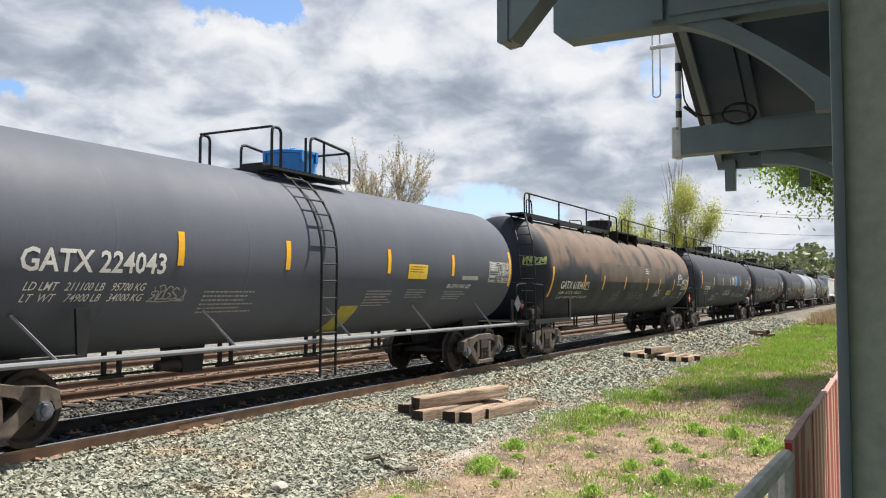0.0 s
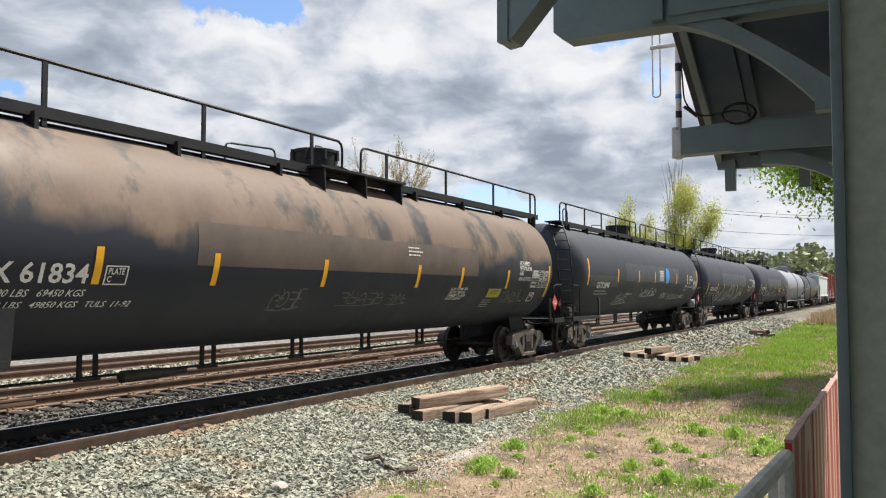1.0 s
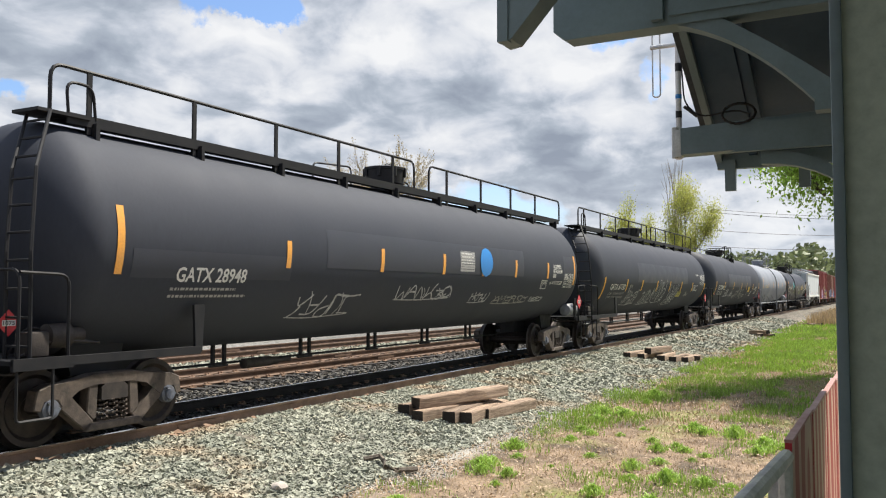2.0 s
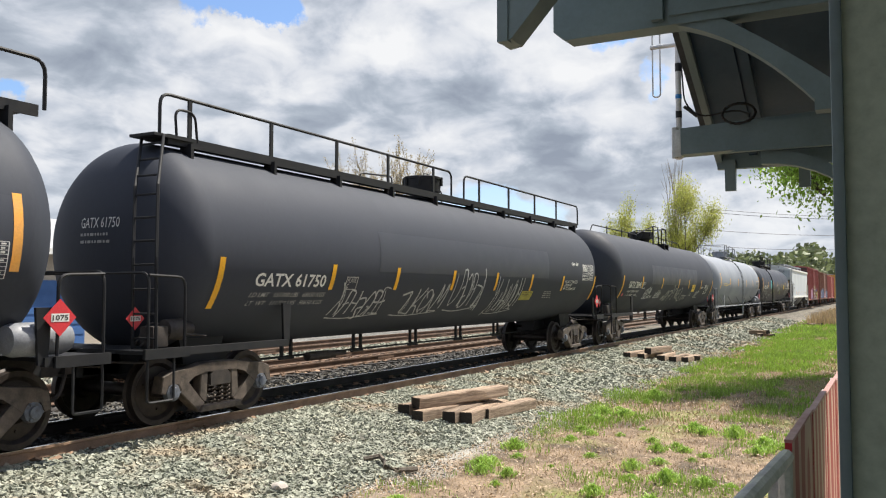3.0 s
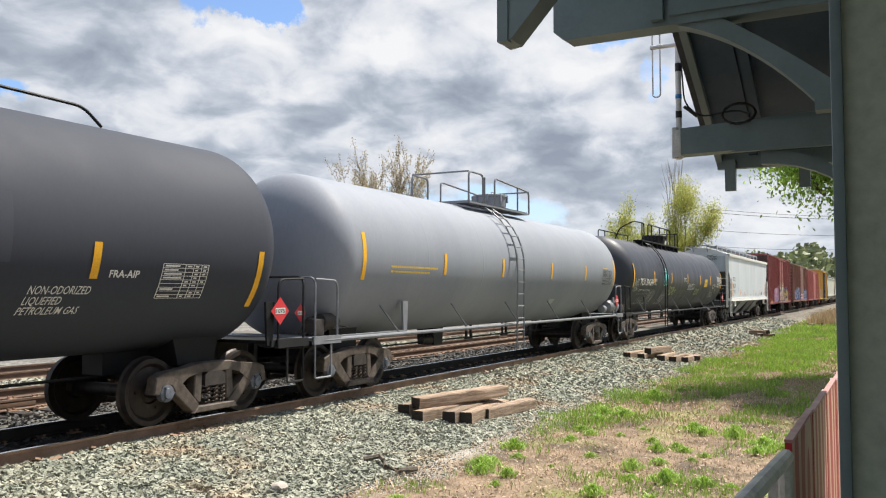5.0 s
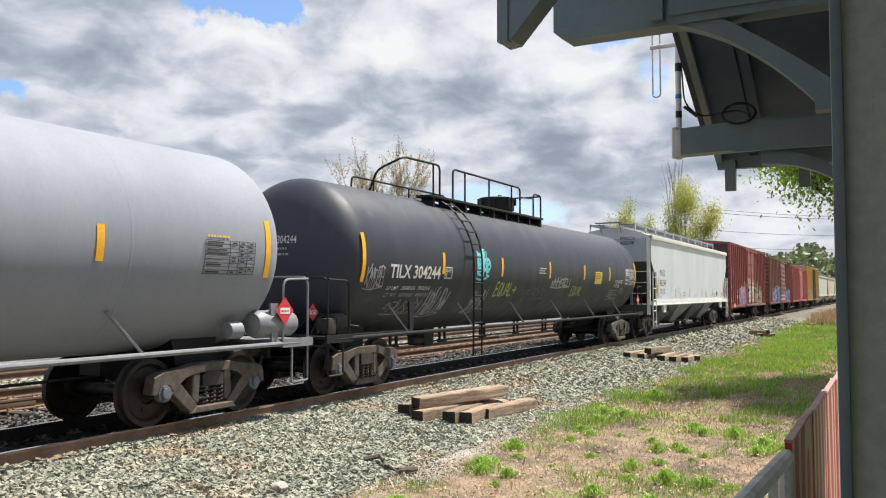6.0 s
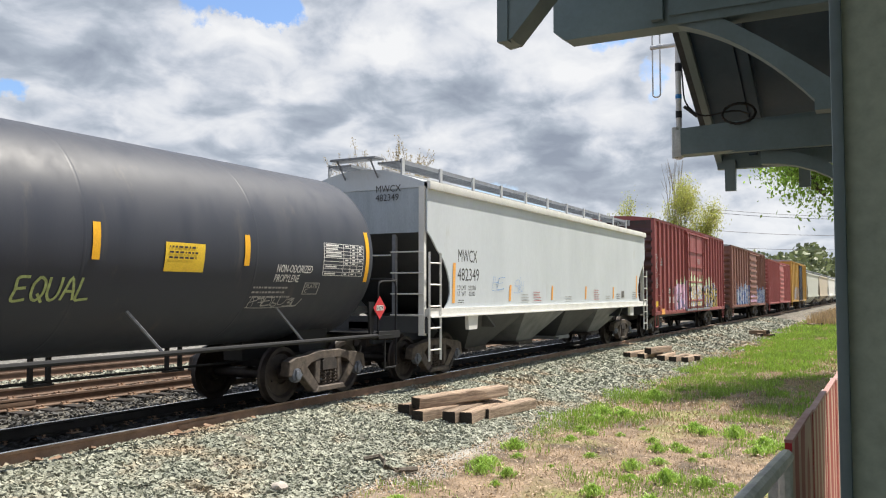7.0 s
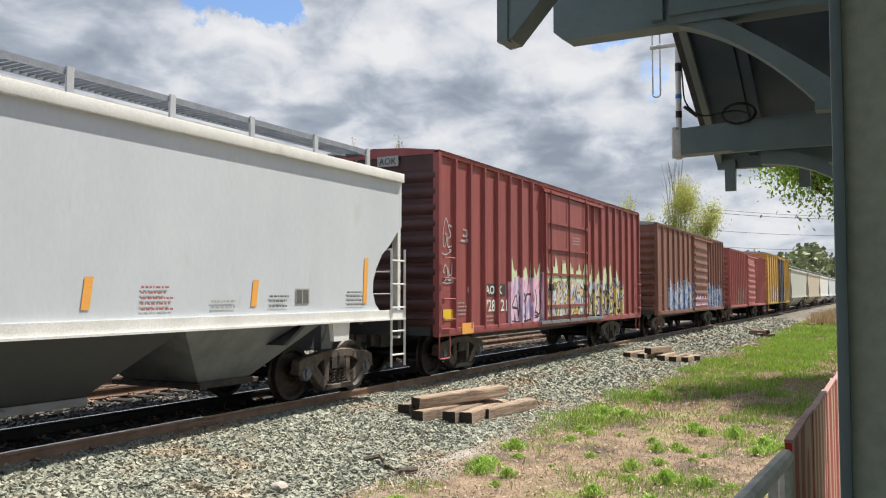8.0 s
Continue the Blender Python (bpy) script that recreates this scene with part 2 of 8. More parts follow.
HOPPER_TAN = mat("hopper_tan", (0.48, 0.42, 0.33), (0.40, 0.35, 0.28), rough=0.6, scale=1.2, stretch=VERT, bump=0.03)
HOPPER_PALE = mat("hopper_pale", (0.46, 0.47, 0.42), (0.38, 0.40, 0.36), rough=0.6, scale=1.2, stretch=VERT, bump=0.03)
BOX_RED = mat("boxcar_maroon", (0.28, 0.066, 0.066), (0.225, 0.055, 0.056), grit=0.05, rough=0.55, scale=1.4, stretch=VERT, fine=20, bump=0.03, stain=(0.1, 0.035, 0.03), stain_at=(0.6, 0.8))
BOX_BROWN = mat("boxcar_brown", (0.23, 0.10, 0.075), (0.17, 0.075, 0.058), rough=0.6, scale=1.4, stretch=VERT, fine=20, bump=0.03)
BOX_ROSE = mat("boxcar_faded_red", (0.40, 0.12, 0.115), (0.33, 0.10, 0.095), rough=0.6, scale=1.4, stretch=VERT, fine=20, bump=0.03)
BOX_YELLOW = mat("boxcar_yellow", (0.52, 0.31, 0.06), (0.44, 0.26, 0.06), rough=0.6, scale=1.4, stretch=VERT, fine=20, bump=0.03)
BOX_DOOR_BLUE = mat("boxcar_blue_door", (0.05, 0.07, 0.12), (0.04, 0.05, 0.08), rough=0.6, bump=0.03)
ROOF_GALV = mat("galvanised_roof", (0.40, 0.41, 0.42), (0.3, 0.3, 0.31), rough=0.5, scale=2, bump=0.05)


def mural(name, colours, scale):
    """Spray-paint colours running into one another in uneven fields."""
    m = bpy.data.materials.new(name)
    m.use_nodes = True
    nt = m.node_tree
    N, L = nt.nodes.new, nt.links.new
    tc = N("ShaderNodeTexCoord")
    mp = N("ShaderNodeMapping")
    mp.inputs["Scale"].default_value = (1.6, 1.0, 0.75)
    L(tc.outputs["Object"], mp.inputs[0])
    n = N("ShaderNodeTexNoise")
    n.inputs["Scale"].default_value, n.inputs["Detail"].default_value, n.inputs["Distortion"].default_value = scale, 3, 1.2
    L(mp.outputs[0], n.inputs["Vector"])
    rp = N("ShaderNodeValToRGB")
    rp.color_ramp.interpolation = "EASE"
    els = rp.color_ramp.elements
    while len(els) < len(colours):
        els.new(0.5)
    for i, (el, c) in enumerate(zip(els, colours)):
        el.position, el.color = 0.30 + 0.42 * i / (len(colours) - 1), (*c, 1)
    L(n.outputs["Fac"], rp.inputs[0])
    L(rp.outputs[0], nt.nodes["Principled BSDF"].inputs["Base Color"])
    nt.nodes["Principled BSDF"].inputs["Roughness"].default_value = 0.6
    return m


MURAL_PINK = mural("mural_pink", [(0.05, 0.05, 0.09), (0.62, 0.3, 0.46), (0.7, 0.5, 0.62), (0.34, 0.3, 0.52), (0.6, 0.28, 0.42)], 1.6)
MURAL_MIX = mural("mural_mixed", [(0.03, 0.03, 0.04), (0.3, 0.27, 0.55), (0.72, 0.55, 0.16), (0.03, 0.03, 0.05), (0.6, 0.65, 0.7), (0.34, 0.28, 0.55)], 2.2)
MURAL_BLUE = mural("mural_blue", [(0.04, 0.06, 0.14), (0.45, 0.5, 0.6), (0.08, 0.14, 0.34), (0.55, 0.55, 0.58), (0.3, 0.14, 0.2)], 2.4)
MURAL_GREEN = mural("mural_green", [(0.04, 0.05, 0.05), (0.35, 0.45, 0.2), (0.06, 0.12, 0.35), (0.5, 0.5, 0.4)], 2.4)
MURAL_EDGE = mat("mural_pale_green", (0.58, 0.68, 0.42), (0.5, 0.6, 0.4), rough=0.6, scale=3, bump=0.0)


# ---- mesh helpers ----
def add_box(bm, x0, x1, y0, y1, z0, z1, m=None):
    vs = [bm.verts.new(Vector(p) if m is None else m @ Vector(p)) for p in
          ((x0, y0, z0), (x1, y0, z0), (x1, y1, z0), (x0, y1, z0), (x0, y0, z1), (x1, y0, z1), (x1, y1, z1), (x0, y1, z1))]
    for f in ((3, 2, 1, 0), (4, 5, 6, 7), (0, 1, 5, 4), (1, 2, 6, 5), (2, 3, 7, 6), (3, 0, 4, 7)):
        bm.faces.new([vs[i] for i in f])
    return bm


def box_bm(*a, bevel=0.0):
    bm = add_box(bmesh.new(), *a)
    if bevel:
        bmesh.ops.bevel(bm, geom=bm.edges[:], offset=bevel, segments=2, affect="EDGES", profile=0.6)
    return bm


def add_tube(bm, pts, r, seg=6, closed=False):
    """A round bar along a line of points."""
    pts = [Vector(p) for p in pts]
    rings = []
    n = len(pts)
    for i, p in enumerate(pts):
        a, b = pts[max(i - 1, 0)], pts[min(i + 1, n - 1)]
        d = (b - a).normalized()
        ref = Vector((0, 0, 1)) if abs(d.z) < 0.9 else Vector((1, 0, 0))
        u = d.cross(ref).normalized()
        v = d.cross(u)
        rings.append([bm.verts.new(p + r * (math.cos(k * math.tau / seg) * u + math.sin(k * math.tau / seg) * v)) for k in range(seg)])
    for a, b in zip(rings, rings[1:]):
        # keep neighbouring rings in step where the frame flips
        s = min(range(seg), key=lambda q: (b[q].co - a[0].co - (pts[1] - pts[0]) * 0).length)
        for k in range(seg):
            bm.faces.new((a[k], a[(k + 1) % seg], b[(k + 1 + s) % seg], b[(k + s) % seg]))
    bm.faces.new(rings[0][::-1]), bm.faces.new(rings[-1])
    return bm


def tube_bm(pts, r, seg=6):
    return add_tube(bmesh.new(), pts, r, seg)


def bend(pts, r=0.15, n=4):
    """A line of points with its corners rounded."""
    pts = [Vector(p) for p in pts]
    out = [pts[0]]
    for a, p, b in zip(pts, pts[1:], pts[2:]):
        q = min(r, (a - p).length * 0.45, (b - p).length * 0.45)
        s, e = p + (a - p).normalized() * q, p + (b - p).normalized() * q
        for i in range(n + 1):
            t = i / n
            out.append(s * (1 - t) ** 2 + p * 2 * t * (1 - t) + e * t * t)
    return out + [pts[-1]]


def add_lathe(bm, profile, m=None, seg=24, caps=True):
    """profile: (along x, radius) pairs, turned round the x axis."""
    rings = []
    for x, r in profile:
        ring = []
        for k in range(seg):
            a = k * math.tau / seg
            p = Vector((x, r * math.cos(a), r * math.sin(a)))
            ring.append(bm.verts.new(m @ p if m else p))
        rings.append(ring)
    for a, b in zip(rings, rings[1:]):
        for k in range(seg):
            bm.faces.new((a[k], b[k], b[(k + 1) % seg], a[(k + 1) % seg]))
    if caps:
        bm.faces.new(rings[0]), bm.faces.new(rings[-1][::-1])
    return bm


def add_prism(bm, outline, y0, y1, m=None):
    """An outline in x, z pulled from y0 to y1."""
    a = [bm.verts.new((m or Matrix()) @ Vector((x, y0, z))) for x, z in outline]
    b = [bm.verts.new((m or Matrix()) @ Vector((x, y1, z))) for x, z in outline]
    bm.faces.new(a), bm.faces.new(b[::-1])
    n = len(outline)
    for i in range(n):
        bm.faces.new((a[i], b[i], b[(i + 1) % n], a[(i + 1) % n]))
    return bm


def finish(bm, smooth_angle=35):
    bmesh.ops.recalc_face_normals(bm, faces=bm.faces[:])
    for f in bm.faces:
        f.smooth = smooth_angle > 0
    lim = radians(smooth_angle)
    for e in bm.edges:
        if len(e.link_faces) == 2:
            e.smooth = e.calc_face_angle(0) < lim
    return bm


def mesh_of(name, bm, material, smooth_angle=35, recalc=True):
    if recalc:
        finish(bm, smooth_angle)
    me = bpy.data.meshes.new(name)
    bm.to_mesh(me)
    bm.free()
    me.materials.append(material)
    return me


def part(name, bm, material, parent=None, label="", smooth_angle=35, recalc=True):
    me = bm if isinstance(bm, bpy.types.Mesh) else mesh_of(name, bm, material, smooth_angle, recalc)
    ob = new(name, me)
    if parent is not None:
        ob.parent = parent
    if name == "lettering":
        return tagged(ob, label, kind="stuff")
    return tagged(ob, label) if label else ob


def empty(name):
    return new(name)
# ---- paint and lettering on curved or flat sides ----
def tank_side(r, zc):
    """Points of a tank's near side: x along it, degrees above its waist, metres proud of it."""
    return lambda x, v, off=0.0: Vector((x, -(r + off) * math.cos(radians(v)), zc + (r + off) * math.sin(radians(v))))


def flat_side(y):
    return lambda x, v, off=0.0: Vector((x, y - off, v))


def add_patch(bm, side, x0, x1, v0, v1, off=0.006, lean=0.0, n=5):
    rows = []
    for i in range(n + 1):
        t = i / n
        v = v0 + (v1 - v0) * t
        rows.append([bm.verts.new(side(x + lean * t, v, off)) for x in (x0, x1)])
    for a, b in zip(rows, rows[1:]):
        bm.faces.new((a[0], a[1], b[1], b[0]))
    return bm


def patch(side, *a, **k):
    return add_patch(bmesh.new(), side, *a, **k)


def lettering(side, words, x0, x1, v0, v1, off=0.006, weight=0.02, lean=0.0):
    """Words in the built-in font, fitted to a field of the side."""
    cu = bpy.data.curves.new("words", "FONT")
    cu.body, cu.resolution_u, cu.offset, cu.space_line = words, 2, weight, 0.9
    ob = new("words", cu)
    me = bpy.data.meshes.new_from_object(ob.evaluated_get(bpy.context.evaluated_depsgraph_get()))
    bpy.data.objects.remove(ob)
    bpy.data.curves.remove(cu)
    bm = bmesh.new()
    bm.from_mesh(me)
    bpy.data.meshes.remove(me)
    xs, ys = [v.co.x for v in bm.verts], [v.co.y for v in bm.verts]
    ax, ay = min(xs), min(ys)
    sx, sy = (x1 - x0) / (max(xs) - ax), 1 / (max(ys) - ay)
    for v in bm.verts:
        t = (v.co.y - ay) * sy
        v.co = side(x0 + (v.co.x - ax) * sx + lean * t, v0 + (v1 - v0) * t, off)
    return bm


def text_bars(side, x0, x1, v0, v1, lines, seed, off=0.010):
    """Lines of small print as broken bars."""
    rnd = random.Random(seed)
    bm = bmesh.new()
    step = (v1 - v0) / lines
    for i in range(lines):
        x, end = x0, x1 - (x1 - x0) * rnd.uniform(0, 0.3)
        while x < end:
            w = rnd.uniform(0.02, 0.08)
            add_patch(bm, side, x, min(x + w, end), v0 + step * (i + 0.3), v0 + step * (i + 0.68), off, n=1)
            x += w + 0.022
    return bm


def test_table(side, x0, x1, v0, v1):
    """The ruled inspection table near a car's end."""
    bm = bmesh.new()
    h, w = v1 - v0, x1 - x0
    rows = 9
    for i in range(rows + 1):
        add_patch(bm, side, x0, x1, v0 + h * i / rows - h * 0.008, v0 + h * i / rows + h * 0.008, 0.012, n=1)
    for t in (0, 0.48, 0.66, 0.84, 1.0):
        add_patch(bm, side, x0 + w * t - 0.006, x0 + w * t + 0.006, v0, v1, 0.012)
    rnd = random.Random(4)
    for i in range(rows):
        for a, b in ((0.04, 0.44), (0.52, 0.62), (0.70, 0.80), (0.88, 0.97)):
            if rnd.random() < 0.75:
                add_patch(bm, side, x0 + w * a, x0 + w * (a + (b - a) * rnd.uniform(0.6, 1)), v0 + h * (i + 0.3) / rows, v0 + h * (i + 0.72) / rows, 0.012, n=1)
    return bm


def add_stroke(bm, side, pts, width, off=0.009, vscale=1.0):
    """A sprayed line through points of the side."""
    pts = [Vector(p) for p in pts]
    dense = []
    for i in range(len(pts) - 1):
        p0, p1, p2, p3 = pts[max(i - 1, 0)], pts[i], pts[i + 1], pts[min(i + 2, len(pts) - 1)]
        for k in range(5):
            t = k / 5
            dense.append(0.5 * (2 * p1 + (p2 - p0) * t + (2 * p0 - 5 * p1 + 4 * p2 - p3) * t * t + (3 * p1 - p0 - 3 * p2 + p3) * t ** 3))
    dense.append(pts[-1])
    prev = None
    for i, p in enumerate(dense):
        a, b = dense[max(i - 1, 0)], dense[min(i + 1, len(dense) - 1)]
        d = Vector(((b.x - a.x), (b.y - a.y) * vscale))
        d = d.normalized() if d.length > 1e-6 else Vector((1, 0))
        n = Vector((-d.y, d.x)) * width / 2
        cur = [bm.verts.new(side(p.x + s * n.x, p.y + s * n.y / vscale, off)) for s in (1, -1)]
        if prev:
            bm.faces.new((prev[0], prev[1], cur[1], cur[0]))
        prev = cur


def sprayed_tag(side, x0, x1, v0, v1, seed, width=0.035, letters=6, vscale=0.026):
    """An unreadable tag: overlapping slanted letter-like loops, a flourish below, drips of thinner line."""
    rnd = random.Random(seed)
    bm = bmesh.new()
    w, h = (x1 - x0) / letters, v1 - v0
    forms = "NSFGRKHMYPEQUA3L"
    for i in range(letters):
        grow = rnd.uniform(0.75, 1.15)
        foot = v0 + h * rnd.uniform(0.0, 0.22)
        flip, over = rnd.random() < 0.5, rnd.random() < 0.4
        for line in LETTER_STROKES[rnd.choice(forms)]:
            line = [(1 - x if flip else x, 1 - z if over else z) for x, z in line]
            pts = [(x0 + w * (i + 1.15 * x + 0.22 * z + rnd.uniform(-0.08, 0.08)), foot + h * 0.78 * grow * (z + rnd.uniform(-0.08, 0.08))) for x, z in line]
            add_stroke(bm, side, pts, width * rnd.uniform(0.75, 1.15), vscale=vscale)
        if rnd.random() < 0.45:
            xa = x0 + w * (i + rnd.uniform(0, 1))
            add_stroke(bm, side, [(xa, foot + h * 0.8), (xa + w * 0.25, foot + h * 0.4), (xa + w * rnd.uniform(-0.3, 0.5), foot - h * 0.06)], width * 0.6, vscale=vscale)
    y = v0 + h * 0.02
    add_stroke(bm, side, [(x0, y), (x0 + (x1 - x0) * 0.4, y - h * 0.05), (x1, y + h * 0.08), (x1 - (x1 - x0) * 0.2, y + h * 0.12)], width * 0.7, vscale=vscale)
    return bm


LETTER_STROKES = {
    "N": [[(0.0, 0), (0.05, 0.5), (0.1, 1), (0.45, 0.5), (0.8, 0.0), (0.85, 0.5), (0.95, 1.05)]],
    "S": [[(0.9, 0.9), (0.5, 1.0), (0.15, 0.78), (0.5, 0.5), (0.85, 0.25), (0.5, 0.0), (0.05, 0.1)]],
    "F": [[(0.95, 1), (0.3, 0.95), (0.2, 0.5), (0.05, -0.05)], [(0.2, 0.5), (0.75, 0.52)]],
    "G": [[(0.9, 0.9), (0.5, 1.0), (0.1, 0.6), (0.2, 0.1), (0.6, 0.0), (0.9, 0.4), (0.5, 0.42)]],
    "R": [[(0.05, 0), (0.1, 0.5), (0.15, 1), (0.7, 0.95), (0.75, 0.65), (0.2, 0.5), (0.55, 0.25), (0.95, -0.05)]],
    "K": [[(0.1, 1), (0.1, 0.0)], [(0.9, 1.0), (0.15, 0.45), (0.5, 0.3), (1.0, -0.1)]],
    "H": [[(0.1, 1.05), (0.1, 0.0)], [(0.1, 0.5), (0.85, 0.55)], [(0.9, 1.0), (0.85, -0.05)]],
    "M": [[(0, 0), (0.15, 1), (0.45, 0.35), (0.8, 1), (0.95, 0)]],
    "T": [[(0.0, 0.95), (0.5, 1.0), (1.05, 0.9)], [(0.5, 1.0), (0.45, 0.4), (0.35, -0.1)]],
    "Y": [[(0.05, 1), (0.45, 0.5), (0.95, 1.05)], [(0.45, 0.5), (0.35, 0.1), (0.1, -0.2)]],
    "P": [[(0.2, -0.1), (0.2, 0.5), (0.2, 0.95), (0.8, 0.95), (0.8, 0.6), (0.25, 0.5)]],
    "I": [[(0.5, 1), (0.45, 0.5), (0.4, 0)]],
    "-": [[(0.15, 0.5), (0.85, 0.52)]],
    ">": [[(-0.1, 0.45), (0.5, 0.47), (1.0, 0.48)], [(0.65, 0.75), (1.0, 0.48), (0.6, 0.25)]],
    "~": [[(0.0, 0.35), (0.3, 0.55), (0.6, 0.4), (1.0, 0.6)], [(0.0, 0.1), (0.3, 0.3), (0.6, 0.15), (1.0, 0.35)]],
    "V": [[(0.0, 0.0), (0.35, 1.0), (0.55, 0.95), (0.95, 0.0)], [(0.4, 0.45), (0.6, 0.45)]],
    "E": [[(0.9, 1), (0.1, 0.95), (0.05, 0.5), (0, 0), (0.9, 0.05)], [(0.05, 0.5), (0.75, 0.55)]],
    "Q": [[(0.5, 1), (0.1, 0.7), (0.1, 0.2), (0.5, 0), (0.9, 0.3), (0.9, 0.8), (0.5, 1)], [(0.5, 0.3), (1.0, -0.1)]],
    "U": [[(0.05, 1), (0.05, 0.3), (0.4, 0), (0.85, 0.25), (0.95, 1)]],
    "A": [[(0, 0), (0.5, 1), (0.95, 0)], [(0.2, 0.4), (0.8, 0.4)]],
    "0": [[(0.6, 1), (0.2, 0.7), (0.1, 0.2), (0.4, 0), (0.8, 0.3), (0.9, 0.8), (0.6, 1)], [(0.2, 0.1), (0.9, 1.0)]],
    "7": [[(0.05, 0.95), (0.5, 1.0), (0.95, 0.95), (0.5, 0.4), (0.3, 0)], [(0.3, 0.5), (0.8, 0.5)]],
    "3": [[(0.1, 1), (0.9, 1), (0.4, 0.6), (0.9, 0.4), (0.7, 0.02), (0.0, 0.05)]],
    "[": [[(0.9, 1), (0.35, 1), (0.25, 0.5), (0.15, 0), (0.7, 0)]],
    "]": [[(0.3, 1), (0.85, 1), (0.75, 0.5), (0.65, 0), (0.1, 0)]],
    "L": [[(0.15, 1), (0.05, 0.5), (0.0, 0.02), (0.5, 0.03), (1.0, 0.05)]],
}


def sprayed_word(side, word, x0, x1, v0, v1, width, vscale=0.026):
    bm = bmesh.new()
    w, h = (x1 - x0) / len(word), v1 - v0
    for i, ch in enumerate(word):
        for line in LETTER_STROKES[ch]:
            add_stroke(bm, side, [(x0 + w * (i + 0.86 * x), v0 + h * z) for x, z in line], width, vscale=vscale)
    return bm


def placard(parent, x, y, z, size, number="", grey=False):
    """A red diamond hazard placard with a white number band."""
    s = flat_side(y)
    bm = add_prism(bmesh.new(), [(x - size, z), (x, z - size), (x + size, z), (x, z + size)], y, y + 0.008)
    ob = part("placard", bm, TANK_GREY if grey else RED_SIGN, parent, "bare grey diamond placard holder" if grey else "red diamond hazard placard")
    if grey:
        return ob
    part("placard_band", add_patch(bmesh.new(), s, x - size * 0.55, x + size * 0.55, z - size * 0.22, z + size * 0.22, 0.004, n=1), WHITE, ob)
    if number:
        part("lettering", lettering(s, number, x - size * 0.48, x + size * 0.48, z - size * 0.15, z + size * 0.15, 0.008), BLACK_INK, ob)
    else:
        part("lettering", text_bars(s, x - size * 0.45, x + size * 0.45, z - size * 0.15, z + size * 0.15, 1, 3, 0.008), RED_SIGN, ob)
    return ob


# ---- running gear ----
WHEEL_R = 0.457
PARTS = {}
WHEELSETS, CARS = [], []


def running_gear_meshes():
    bm = bmesh.new()
    turn = Matrix.Rotation(math.pi / 2, 4, "Z")
    prof = [(-0.74, 0.09), (-0.74, 0.14), (-0.765, 0.16), (-0.745, 0.34), (-0.775, 0.37), (-0.79, 0.385), (-0.79, 0.450), (-0.70, WHEEL_R), (-0.672, 0.482), (-0.66, 0.482), (-0.655, 0.40), (-0.70, 0.36), (-0.70, 0.17), (-0.63, 0.13), (-0.63, 0.09)]
    add_lathe(bm, prof, turn, 40)
    add_lathe(bm, [(-x, r) for x, r in prof][::-1], turn, 40)
    add_lathe(bm, [(-1.02, 0.075), (-0.7, 0.085), (0, 0.09), (0.7, 0.085), (1.02, 0.075)], turn, 16)
    for s in (-1, 1):      # casting marks on the plates
        for k in range(3):
            add_lathe(bm, [(s * 0.735, 0.02), (s * 0.775, 0.02)], turn @ Matrix.Translation((0, 0.24 * math.cos(k * 2.1), 0.24 * math.sin(k * 2.1))), 8)
    PARTS["wheelset"] = mesh_of("wheelset", bm, WHEEL, 30)
    # one cast side frame: top chord, sloping tension arms, columns, pedestals
    bm = bmesh.new()
    half_top = [(0.30, 0.82), (0.60, 0.76), (0.92, 0.74), (1.08, 0.68), (1.12, 0.46), (1.02, 0.44), (0.99, 0.57), (0.79, 0.58), (0.75, 0.45), (0.64, 0.55), (0.52, 0.65), (0.30, 0.70)]
    top = half_top + [(-x, z) for x, z in half_top[::-1]]
    add_prism(bm, top, -0.09, 0.09)
    for s in (-1, 1):
        o = [(0.84, 0.56), (0.64, 0.62), (0.55, 0.48), (0.30, 0.26), (0.30, 0.14), (0.42, 0.15), (0.75, 0.43)]
        add_prism(bm, [(s * x, z) for x, z in o], -0.085, 0.085)
        add_prism(bm, [(s * x, z) for x, z in ((0.23, 0.70), (0.37, 0.70), (0.40, 0.36), (0.30, 0.26), (0.25, 0.28))], -0.08, 0.08)
    add_prism(bm, [(-0.44, 0.14), (0.44, 0.14), (0.36, 0.23), (-0.36, 0.23)], -0.14, 0.14)
    bmesh.ops.bevel(bm, geom=[e for e in bm.edges if abs((e.verts[0].co - e.verts[1].co).y) < 0.01], offset=0.014, segments=1, affect="EDGES")
    PARTS["side_frame"] = mesh_of("side_frame", bm, CAST, 40)
    bm = bmesh.new()
    helix = [(0.062 * math.cos(t * 0.8), 0.062 * math.sin(t * 0.8), 0.23 + 0.26 * t / 36) for t in range(37)]
    add_tube(bm, helix, 0.016, 5)
    PARTS["spring"] = mesh_of("spring", bm, CAST, 60)
    bm = bmesh.new()
    add_lathe(bm, [(0.0, 0.115), (0.05, 0.12), (0.09, 0.115), (0.10, 0.075), (0.13, 0.07), (0.135, 0.03)], Matrix.Rotation(-math.pi / 2, 4, "Z"), 20)
    for k in range(3):
        add_lathe(bm, [(0.09, 0.018), (0.118, 0.018)], Matrix.Rotation(-math.pi / 2, 4, "Z") @ Matrix.Translation((0, 0.092 * math.cos(k * 2.094), 0.092 * math.sin(k * 2.094))), 6)
    PARTS["bearing"] = mesh_of("bearing", bm, BEARING, 40)
    bm = add_prism(bmesh.new(), [(-0.20, 0.49), (0.20, 0.49), (0.20, 0.64), (0.13, 0.69), (-0.13, 0.69), (-0.20, 0.64)], -1.10, 1.10)
    add_lathe(bm, [(0.58, 0.22), (0.74, 0.22)], Matrix.Rotation(-math.pi / 2, 4, "Y"), 20)
